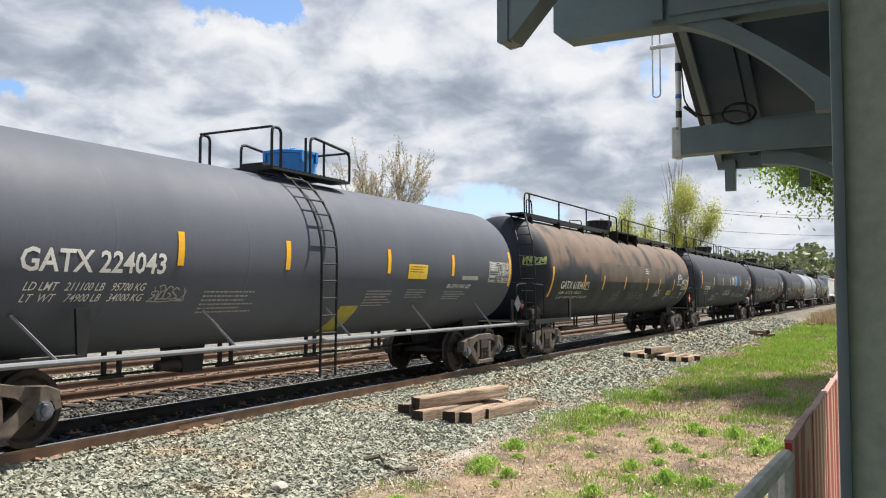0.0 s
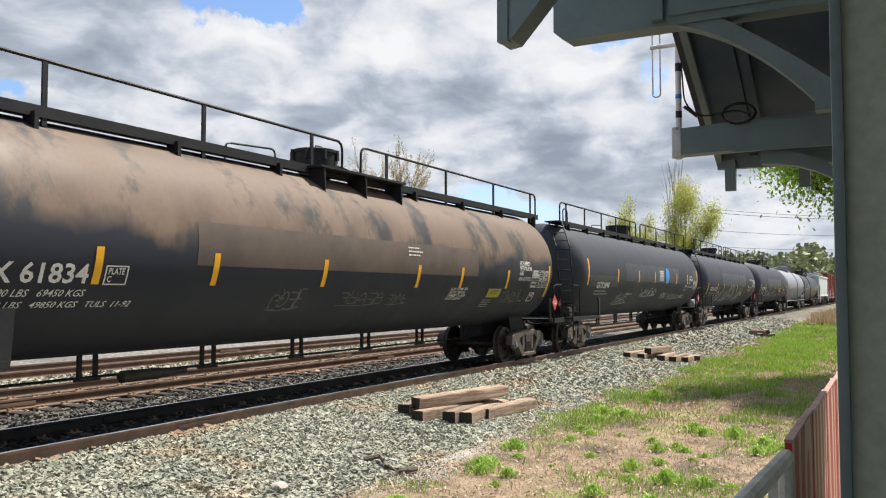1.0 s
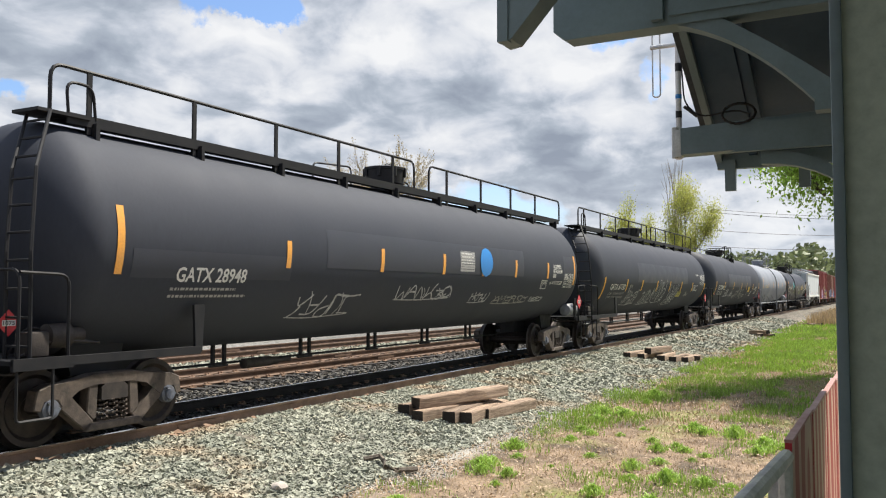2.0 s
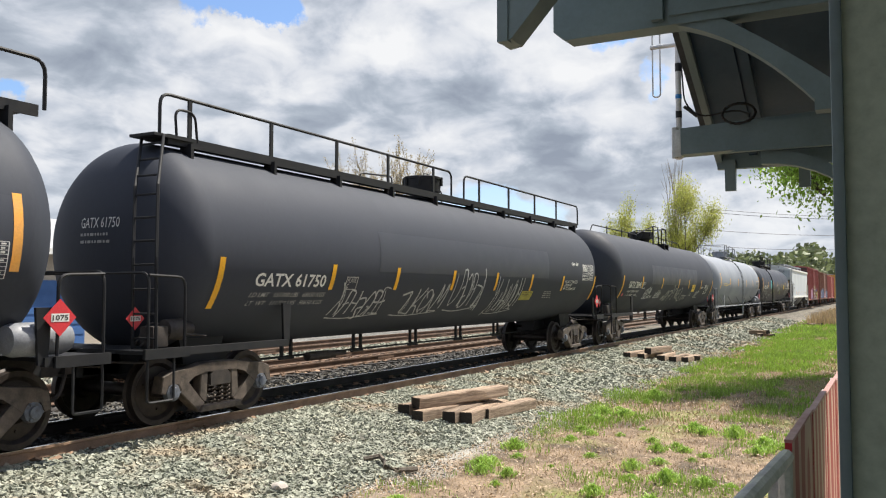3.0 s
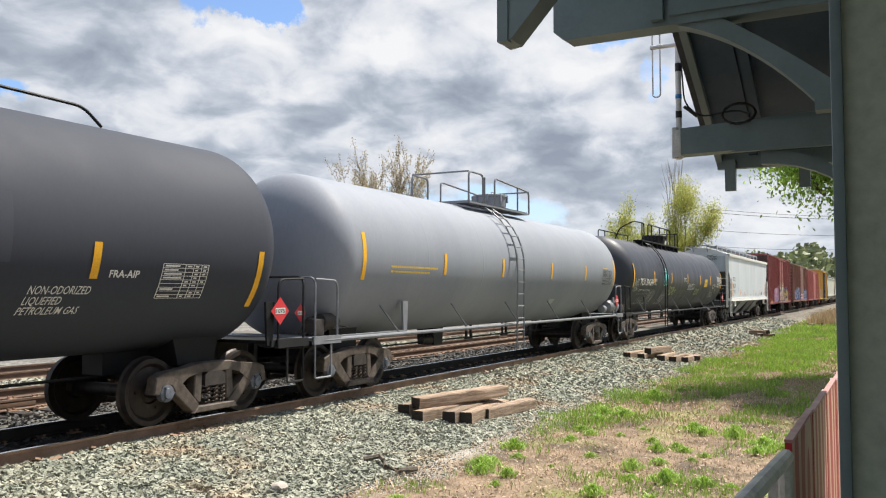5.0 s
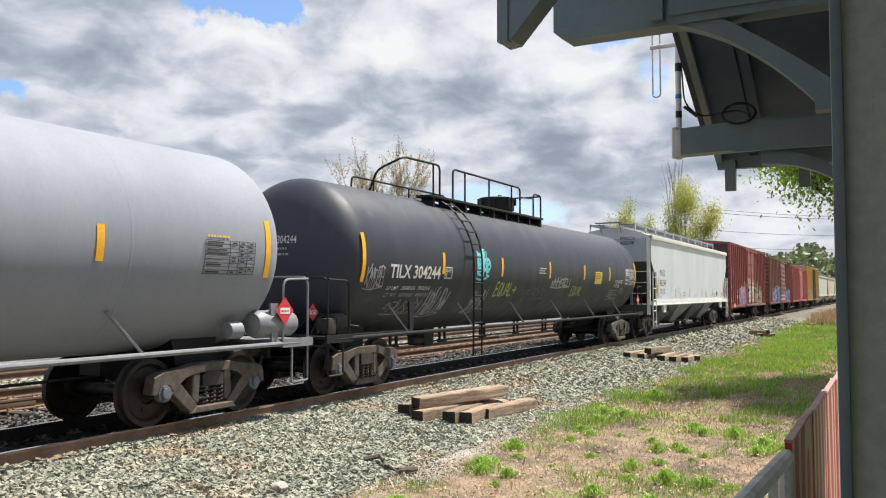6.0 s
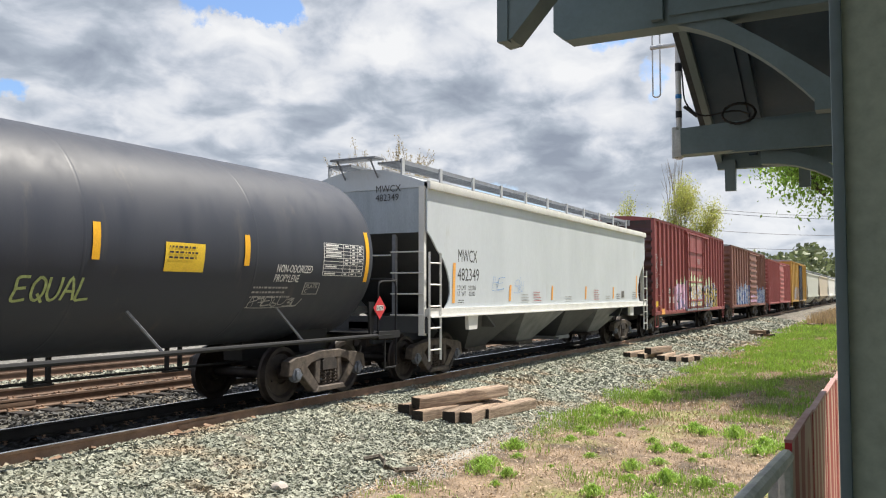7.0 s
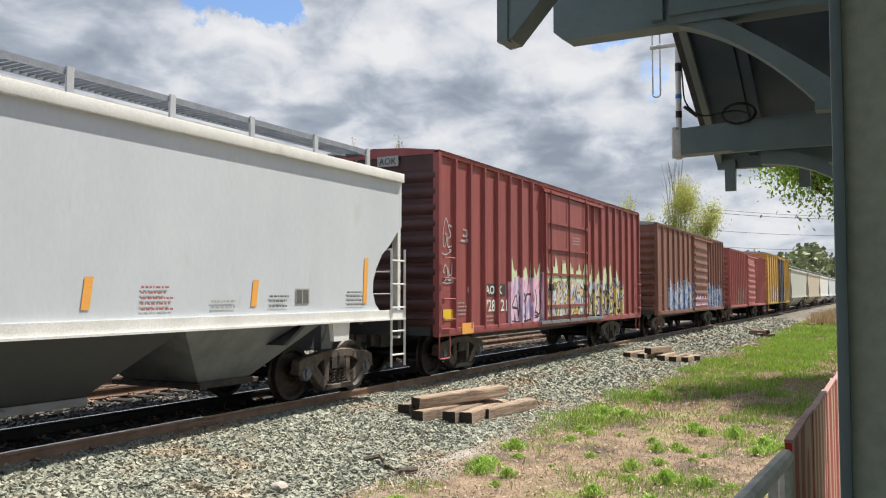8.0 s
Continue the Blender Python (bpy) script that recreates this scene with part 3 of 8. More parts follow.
    PARTS["bolster"] = mesh_of("truck", bm, CAST_DARK, 40)
    bm = bmesh.new()
    for s in (-1, 1):
        add_prism(bm, [(s * 0.36, 0.40), (s * 0.30, 0.40), (s * 0.30, 0.30), (s * 0.36, 0.30)], -0.8, 0.8)
        for y in (-0.73, 0.73):
            add_prism(bm, [(s * 0.36, 0.55), (s * 0.42, 0.56), (s * 0.40, 0.36), (s * 0.43, 0.2), (s * 0.36, 0.24)], y - 0.05, y + 0.05)
    PARTS["brake_beam"] = mesh_of("brake_beam", bm, CAST_DARK, 40)
    # knuckle coupler with its shank and draft box
    bm = bmesh.new()
    add_box(bm, 0.0, 1.0, -0.08, 0.08, 0.79, 0.95)
    add_prism(bm, [(-0.32, 0.72), (-0.04, 0.72), (0.06, 0.79), (0.06, 0.95), (-0.04, 1.02), (-0.32, 1.02)], -0.13, 0.04)
    add_prism(bm, [(-0.30, 0.74), (-0.12, 0.74), (-0.12, 1.0), (-0.30, 1.0)], 0.03, 0.17)
    add_box(bm, 0.35, 0.95, -0.2, 0.2, 0.70, 1.06)
    add_tube(bm, bend([(0.0, -0.3, 0.75), (-0.1, -0.32, 0.45), (-0.42, -0.22, 0.42)], 0.2), 0.025)
    PARTS["coupler"] = mesh_of("coupler", bm, CAST_DARK, 40)


running_gear_meshes()


def add_truck(car, x):
    t = part("truck", PARTS["bolster"], None, car, "four-wheeled freight truck of rusty cast steel")
    t.location = (x, 0, 0)
    for s in (-1, 1):
        f = part("side_frame", PARTS["side_frame"], None, t)
        f.location = (0, s * 1.0, 0)
        for k in (-1, 0, 1):
            c = part("spring", PARTS["spring"], None, t)
            c.location = (k * 0.15, s * (1.0 + 0.045), 0)
        for w in (-0.889, 0.889):
            b = part("bearing", PARTS["bearing"], None, t, "blue-grey roller bearing cap")
            b.location = (w, s * 1.0, 0.457)
            if s > 0:
                b.rotation_euler = (0, 0, math.pi)
    part("brake_beam", PARTS["brake_beam"], None, t)
    for w in (-0.889, 0.889):
        o = part("wheelset", PARTS["wheelset"], None, t, "rust-brown steel wheels on an axle")
        o.location = (w, 0, WHEEL_R)
        WHEELSETS.append((o, w))
    return t


def add_running_gear(car, f, r, ends):
    add_truck(car, f), add_truck(car, r)
    for x, turn in ((ends[0], 0), (ends[1], math.pi)):
        c = part("coupler", PARTS["coupler"], None, car)
        c.location, c.rotation_euler = (x, 0, 0), (0, 0, turn)


def car_at(name, label, category, group, x, t):
    """A car whose middle passes x at t seconds."""
    car = tagged(empty(name), label, category, group)
    CARS.append((car, x + SPEED * t))
    return car


def hand_rail(car, pts, r=0.022, mtl=None, name="hand_rail"):
    return part(name, tube_bm(bend(pts, 0.14), r, 6), mtl or BLACK_STEEL, car)


def ladder(car, stiles, rungs, mtl=None, r=0.02):
    """stiles: two lines of points; rungs at the given shares of their length."""
    a, b = [[Vector(p) for p in s] for s in stiles]

    def at(line, t):
        total = sum((q - p).length for p, q in zip(line, line[1:]))
        d = t * total
        for p, q in zip(line, line[1:]):
            n = (q - p).length
            if d <= n:
                return p.lerp(q, d / n)
            d -= n
        return line[-1]
    bm = bmesh.new()
    add_tube(bm, a, r * 1.15), add_tube(bm, b, r * 1.15)
    lad = part("ladder", bm, mtl or BLACK_STEEL, car)
    for i in range(rungs):
        t = (i + 0.5) / rungs
        part("rung", tube_bm([at(a, t), at(b, t)], r * 0.8, 5), mtl or BLACK_STEEL, lad)
    return lad


# ---- tank cars ----
def tank_car(x, t, half, r, zc, cyl, paint, label, marks=(), strips=(), strip_v=(8, -10), end_v=(16, -18), strip_mat=None,
             steel=None, side_sill=False, end_mark="", class_group="tank cars of the train", hung=-4.9, skid=None, seams=False):
    """half: half the truck spacing; cyl: ends of the straight shell. Heads are half as deep as wide."""
    car = car_at("tank_car", label, "tank car", class_group, x, t)
    steel = steel or BLACK_STEEL
    side = tank_side(r, zc)
    n = 12
    deep = r * 0.52
    prof = [(cyl[0] - deep * math.cos(i * math.pi / 2 / n), max(r * math.sin(i * math.pi / 2 / n), 0.02)) for i in range(n)]
    prof += [(cyl[0] + (cyl[1] - cyl[0]) * i / 8, r) for i in range(9)]
    prof += [(cyl[1] + deep * math.cos(i * math.pi / 2 / n), max(r * math.sin(i * math.pi / 2 / n), 0.02)) for i in range(n - 1, -1, -1)]
    shell = part("shell", add_lathe(bmesh.new(), prof, Matrix.Translation((0, 0, zc)), 72), paint, car)
    if seams:      # welded rings of the bare shell
        for k in range(1, 6):
            xs = cyl[0] + (cyl[1] - cyl[0]) * k / 6
            part("weld_ring", add_lathe(bmesh.new(), [(xs - 0.03, r - 0.001), (xs - 0.012, r + 0.0022), (xs + 0.012, r + 0.0022), (xs + 0.03, r - 0.001)], Matrix.Translation((0, 0, zc)), 72, caps=False), paint, shell)
    e0, e1 = cyl[0] - deep - 0.35, cyl[1] + deep + 0.35
    add_running_gear(car, -half, half, (e0 - 0.25, e1 + 0.25))
    for s, e, tr in ((-1, e0, -half), (1, e1, half)):
        # stub sill with draft pocket, body bolster saddle, end platform
        bm = bmesh.new()
        add_box(bm, min(e, tr + s * -1.2), max(e, tr + s * -1.2), -0.2, 0.2, 0.68, 1.05)
        part("stub_sill", bm, BLACK_STEEL, car)
        bm = bmesh.new()
        add_prism(bm, [(tr - 0.35, 0.78), (tr + 0.35, 0.78), (tr + 0.5, zc - r * 0.75), (tr - 0.5, zc - r * 0.75)], -0.72, 0.72)
        part("saddle", bm, BLACK_STEEL, car)
        xa, xb = (e, e + 0.75) if s < 0 else (e - 0.75, e)
        bm = bmesh.new()
        add_box(bm, xa, xb, -1.42, 1.42, 1.02, 1.07)
        add_box(bm, xa, xb, -1.45, -1.40, 0.96, 1.09)
        part("end_platform", bm, steel, car)
        # bent side sill from the platform back over the truck
        bm = bmesh.new()
        xe = tr + 1.15 if s < 0 else e - 0.85
        add_box(bm, min(xb if s < 0 else xa, xe), max(xb if s < 0 else xa, xe), -1.40, -1.32, 0.98, 1.08)
        part("platform_sill", bm, steel, car)
        bm = add_prism(bmesh.new(), [(xe - 0.06, 1.0), (xe + 0.06, 1.0), (xe + 0.10, zc - r * 0.55), (xe - 0.10, zc - r * 0.55)], -1.37, -1.33)
        part("sill_bracket", bm, steel, car)
        ex = e + 0.08 if s < 0 else e - 0.08
        for y0 in (-1.40, 1.40):
            y1 = y0 * 0.30
            hand_rail(car, [(ex, y0, 1.07), (ex, y0, 2.05), (ex + s * 0.0, y1, 2.05)] if y0 < 0 else [(ex, y0, 1.07), (ex, y0, 2.05), (ex, y1, 2.05), (ex, -y1, 2.05)], 0.02, steel)
        hx = e + 0.70 if s < 0 else e - 0.70
        hand_rail(car, [(hx, -1.40, 1.07), (hx, -1.40, 2.0), (ex, -1.40, 2.02)], 0.02, steel)
        # stirrup step below the corner
        part("sill_step", tube_bm(bend([(ex - 0.02, -1.42, 1.0), (ex - 0.02, -1.42, 0.42), (ex + 0.42 * -s, -1.42, 0.42), (ex + 0.42 * -s, -1.42, 1.0)], 0.05), 0.018, 5), steel, car)
        placard(car, ex - s * (0.62 if s > 0 else 0.20), -1.44 if s > 0 else -0.95, 1.52 if s > 0 else 1.46, 0.21 if s > 0 else 0.15, "1075" if end_mark else "", grey=not end_mark and steel is BLACK_STEEL)
        if s < 0:
            # brake cylinder, slack adjuster and pipes on the platform
            g = part("brake_cylinder", add_lathe(bmesh.new(), [(-0.2, 0.05), (-0.18, 0.14), (0.1, 0.15), (0.12, 0.1), (0.3, 0.09), (0.32, 0.04)], Matrix.Translation((e + 0.85, -1.05, 1.30)), 14), CAST_DARK, car)
            part("brake_valve", box_bm(e + 0.35, e + 0.62, -1.2, -0.95, 1.08, 1.36, bevel=0.03), CAST_DARK, g)
            for k in range(3):
                part("pipe", tube_bm(bend([(e + 0.3, -0.9 - 0.12 * k, 1.1), (e + 0.5 + 0.1 * k, -0.95 - 0.1 * k, 1.42 - 0.08 * k), (e + 1.3, -1.0 - 0.1 * k, 1.2)], 0.12), 0.014, 5), CAST_DARK, g)
        # uncoupling lever and air hose
        part("uncoupling_lever", tube_bm(bend([(ex, -1.35, 0.92), (ex + s * 0.05, -0.5, 0.90), (ex + s * 0.25, -0.2, 1.0)], 0.1), 0.014, 5), CAST_DARK, car)
    # train pipe carried along under the belly in paired strap hangers
    zb = zc - r
    k = 0
    while hung + k * 2.28 < half - 1.6:
        xs = hung + k * 2.28
        g = part("pipe_hanger", box_bm(xs - 0.2, xs + 0.2, -0.03, 0.03, 0.60, 0.63), BLACK_STEEL, car)
        for d in (-0.13, 0.13):
            part("strap", box_bm(xs + d - 0.028, xs + d + 0.028, -0.025, 0.025, 0.615, zb + 0.05), BLACK_STEEL, g)
        k += 1
    part("brake_pipe", tube_bm([(-half, -0.06, 0.72), (-half + 1.3, -0.02, 0.655), (half - 1.3, -0.02, 0.655), (half, -0.06, 0.72)], 0.022, 6), BLACK_STEEL, car)
    if skid is None:
        bm = add_lathe(bmesh.new(), [(-0.75, 0.04), (-0.72, 0.085), (-0.05, 0.085), (0.0, 0.07), (0.14, 0.07), (0.15, 0.045), (0.5, 0.04), (0.52, 0.02)], Matrix.Translation((hung + 1.2, -0.1, 0.62)), 12)
        part("brake_adjuster", bm, CAST_DARK, car)
    else:
        bm = add_prism(bmesh.new(), [(skid - 0.26, zb + 0.10), (skid + 0.26, zb + 0.10), (skid + 0.20, zb - 0.38), (skid - 0.20, zb - 0.38)], -0.22, 0.22)
        part("outlet_skid", bm, BLACK_STEEL, car)
        part("outlet_valve", add_lathe(bmesh.new(), [(-0.42, 0.03), (-0.4, 0.08), (-0.1, 0.09), (0.0, 0.12)], Matrix.Translation((skid - 0.2, -0.1, zb - 0.26)), 12), CAST_DARK, car)
    if side_sill:
        z = 1.02
        part("side_bar", tube_bm([(e0 + 0.3, -1.42, z), (e1 - 0.3, -1.42, z)], 0.035, 8), GREY_STEEL if side_sill == "grey" else steel, car)
        k = 0
        while cyl[0] + 1.6 + k * 2.9 < cyl[1] - 1.0:
            xs = cyl[0] + 1.6 + k * 2.9
            part("bar_brace", tube_bm([(xs, -1.42, z), tuple(side(xs - 0.42, -36, 0.02))], 0.022, 5), GREY_STEEL, car)
            k += 1
    for i, xs in enumerate(strips):
        last = i in (0, len(strips) - 1)
        v = end_v if last else strip_v
        part("reflective_strip", patch(side, xs - 0.055, xs + 0.055, v[1], v[0], 0.008), strip_mat or YELLOW, shell, "amber reflective strip")
    for kind, m, *a in marks:
        if kind == "words":
            part("lettering", lettering(side, *a), m, shell, "painted lettering")
        elif kind == "slanted":
            part("lettering", lettering(side, *a[:-1], lean=a[-1], weight=0.003), m, shell, "painted lettering")
        elif kind == "bars":
            tagged(part("lettering", text_bars(side, *a), m, shell, "rows of small print"), kind="stuff")
        elif kind == "table":
            part("inspection_table", test_table(side, *a), m, shell, "white ruled inspection table")
        elif kind == "patch":
            part("paint_patch", patch(side, *a, n=12, off=0.003), m, shell, "repainted panel")
        elif kind == "tag":
            part("sprayed_tag", sprayed_tag(side, *a), m, shell, "sprayed graffiti tag")
        elif kind == "word":
            part("sprayed_tag", sprayed_word(side, *a), m, shell, "sprayed graffiti word")
        elif kind == "sign":
            x0, x1, v0, v1 = a
            s = part("warning_sign", patch(side, x0, x1, v0, v1, 0.008), m, shell, "yellow emergency sign with print")
            part("lettering", text_bars(side, x0 + 0.06, x1 - 0.05, v0 + (v1 - v0) * 0.4, v1 - 0.8, 3, 5, 0.014), CAST_DARK, s)
        elif kind == "plate":
            x0, x1, v0, v1 = a
            bm = bmesh.new()
            d = (v1 - v0) * 0.07
            for q in ((x0, x1, v0, v0 + d), (x0, x1, v1 - d, v1)):
                add_patch(bm, side, *q, 0.010, n=1)
            for q in ((x0, x0 + 0.02, v0, v1), (x1 - 0.02, x1, v0, v1)):
                add_patch(bm, side, *q, 0.010)
            p = part("plate_frame", bm, m, shell)
            part("lettering", lettering(side, "PLATE\nC", x0 + 0.05, x1 - 0.05, v0 + 1.2, v1 - 1.2), m, p)
    if end_mark:
        def head(x, v, off=0.0):
            rad = math.hypot(x, v - zc) / r
            return Vector((cyl[0] - deep * math.sqrt(max(1 - rad * rad, 0)) - off - 0.012, -x, v))
        part("lettering", lettering(head, end_mark, -0.2, 0.5, zc + 0.22, zc + 0.36, 0.010, 0.0), WHITE, shell, "painted lettering")
        part("lettering", text_bars(head, -0.2, 0.4, zc - 0.02, zc + 0.18, 2, 8), DULL_WHITE, shell, "rows of small print")
    return car, shell, side


def manway(car, x, z, mtl, r=0.42, h=0.42):
    """The bolted dome with its lid, hinge lugs and nozzle."""
    m = Matrix.Translation((x, 0, z)) @ Matrix.Rotation(-math.pi / 2, 4, "Y")
    bm = add_lathe(bmesh.new(), [(-0.25, r * 0.7), (0.0, r * 0.72), (0.06, r * 0.8), (0.08, r), (h - 0.06, r * 1.03), (h - 0.05, r * 1.07), (h, r * 1.07), (h + 0.02, r * 0.95), (h + 0.03, 0.05)], m, 28)
    d = part("dome", bm, mtl, car, "round manway housing")
    for k in range(8):
        bm = bmesh.new()
        a = k * math.tau / 8 + 0.3
        p = Vector((x + r * 1.06 * math.cos(a), r * 1.06 * math.sin(a), z + h - 0.12))
        add_box(bm, -0.03, 0.03, -0.03, 0.03, -0.08, 0.12, Matrix.Translation(p))
        part("dome_lug", bm, mtl, d)
    part("dome_handle", tube_bm(bend([(x - 0.12, -0.1, z + h), (x - 0.12, -0.1, z + h + 0.09), (x + 0.12, -0.1, z + h + 0.09), (x + 0.12, -0.1, z + h)], 0.04), 0.014, 5), mtl, d)
    return d


def long_walkway(car, x0, x1, r, zc, dome_x, steel=None, brackets=8, wide=(), runs=((-8.63, 0.18), (0.83, 9.1)), posts=(-8.07, -6.25, -4.4, -2.61, -0.7, 1.67, 3.49, 5.35, 7.11)):
    """A running board along the near shoulder of the tank with posts and a top rail, interrupted at the dome."""
    steel = steel or BLACK_STEEL
    z = zc + r + 0.02
    y0, y1 = -0.72, -0.30
    bm = bmesh.new()
    add_box(bm, x0, x1, y0, y1, z - 0.03, z + 0.01)
    add_box(bm, x0, x1, y0 - 0.03, y0, z - 0.10, z + 0.04)
    w = part("walkway", bm, steel, car)
    for k in range(brackets):
        xs = x0 + 0.4 + (x1 - x0 - 0.8) * k / (brackets - 1)
        bm = add_prism(bmesh.new(), [(xs - 0.03, z - 0.05), (xs + 0.03, z - 0.05), (xs + 0.03, z - 0.34), (xs - 0.03, z - 0.34)], y0 - 0.10, y0 + 0.12)
        part("bracket", bm, steel, w)
    top = z + 0.60
    for a, b in runs:
        part("top_rail", tube_bm(bend([(a, y0, z), (a, y0, top), (b, y0, top), (b, y0, z)], 0.18), 0.025, 6), steel, w)
    for xs in posts:
        part("rail_post", box_bm(xs - 0.035, xs + 0.035, y0 - 0.02, y0 + 0.01, z - 0.20, top), steel, w)
    # far rail loop round the dome
    for s in (-1, 1):
        hand_rail(car, [(dome_x + s * 0.55, 0.5, z - 0.1), (dome_x + s * 0.55, 0.5, z + 0.5), (dome_x + s * 1.9, 0.5, z + 0.42), (dome_x + s * 1.9, 0.5, z - 0.1)], 0.02, steel)
    for xs in wide:
        bm = add_prism(bmesh.new(), [(xs, z), (xs + 0.06, z), (xs + 0.06, z - 0.62), (xs, z - 0.05)], y0 - 0.32, y0)
        part("gusset", bm, steel, w)
    if wide:
        part("side_step", box_bm(wide[0] - 0.1, wide[-1] + 0.16, y0 - 0.34, y0, z - 0.02, z + 0.02), steel, w)
    return w


def end_ladder(car, x, r, zc, steel=None):
    """The ladder up the head of a tank, from the platform to the running board."""
    z0, z1 = 1.05, zc + r + 0.02
    x -= 0.28
    a = [(x, -1.36, z0), (x, -1.34, z0 + 1.2), (x + 0.14, -1.20, zc + 0.75), (x + 0.60, -0.80, z1)]
    b = [(x, -0.94, z0), (x, -0.92, z0 + 1.2), (x + 0.14, -0.78, zc + 0.75), (x + 0.60, -0.38, z1)]
    ladder(car, (a, b), 10, steel)
    part("landing", box_bm(x + 0.45, x + 1.2, -0.78, -0.30, z1 - 0.02, z1 + 0.02), steel or BLACK_STEEL, car)
    hand_rail(car, [(x + 0.9, -0.74, z1), (x + 0.86, -0.74, z1 + 0.42), (x + 1.25, -0.74, z1 + 0.42), (x + 1.3, -0.74, z1)], 0.02, steel)


def hoop_ladder(car, x, r, zc, z_low, steel=None):
    """A ladder that follows the tank's curve from the top to below the side bar."""
    def line(xx):
        pts = [(xx, -(r + 0.14) * math.cos(radians(a)), zc + (r + 0.14) * math.sin(radians(a))) for a in range(72, -1, -9)]
        return pts + [(xx, -(r + 0.14), zc - 0.5), (xx, -(r + 0.12), z_low)]
    ladder(car, (line(x - 0.21), line(x + 0.21)), 14, steel)


def dome_cage(car, x0, x1, r, zc, dome_x, steel=None, gap=0.5, height=0.66, cut=None):
    """A grated platform beside the dome inside a cage of bent rails."""
    steel = steel or BLACK_STEEL
    z = zc + r + 0.03
    p = part("platform", box_bm(x0, x1, -0.80, -0.38, z - 0.04, z), steel, car)
    bm = bmesh.new()
    for k in range(int((x1 - x0) / 0.12)):
        add_box(bm, x0 + k * 0.12, x0 + k * 0.12 + 0.02, -0.80, 0.75, z, z + 0.02)
    part("grating", bm, steel, p)
    part("platform", box_bm(x0, x1, 0.40, 0.80, z - 0.04, z), steel, car)
    cut = dome_x if cut is None else cut
    top = z + height
    for y in (-0.78, 0.78):
        hand_rail(car, [(x0, y, z), (x0, y, top), (cut - gap / 2, y, top), (cut - gap / 2, y, z)], 0.026, steel)
        hand_rail(car, [(cut + gap / 2, y, z), (cut + gap / 2, y, top), (x1, y, top - 0.12), (x1, y, z)], 0.026, steel)
    hand_rail(car, [(x1, -0.78, top - 0.12), (x1, 0.78, top - 0.12)], 0.022, steel)
    hand_rail(car, [(x0, -0.78, top), (x0, 0.78, top)], 0.022, steel)
    for xs in (x0 + 0.9, x1 - 0.8):
        part("cage_post", tube_bm([(xs, -0.78, z), (xs, -0.78, top - 0.05)], 0.024, 6), steel, car)


W, D1, D2 = WHITE, DULL_WHITE, DULLER


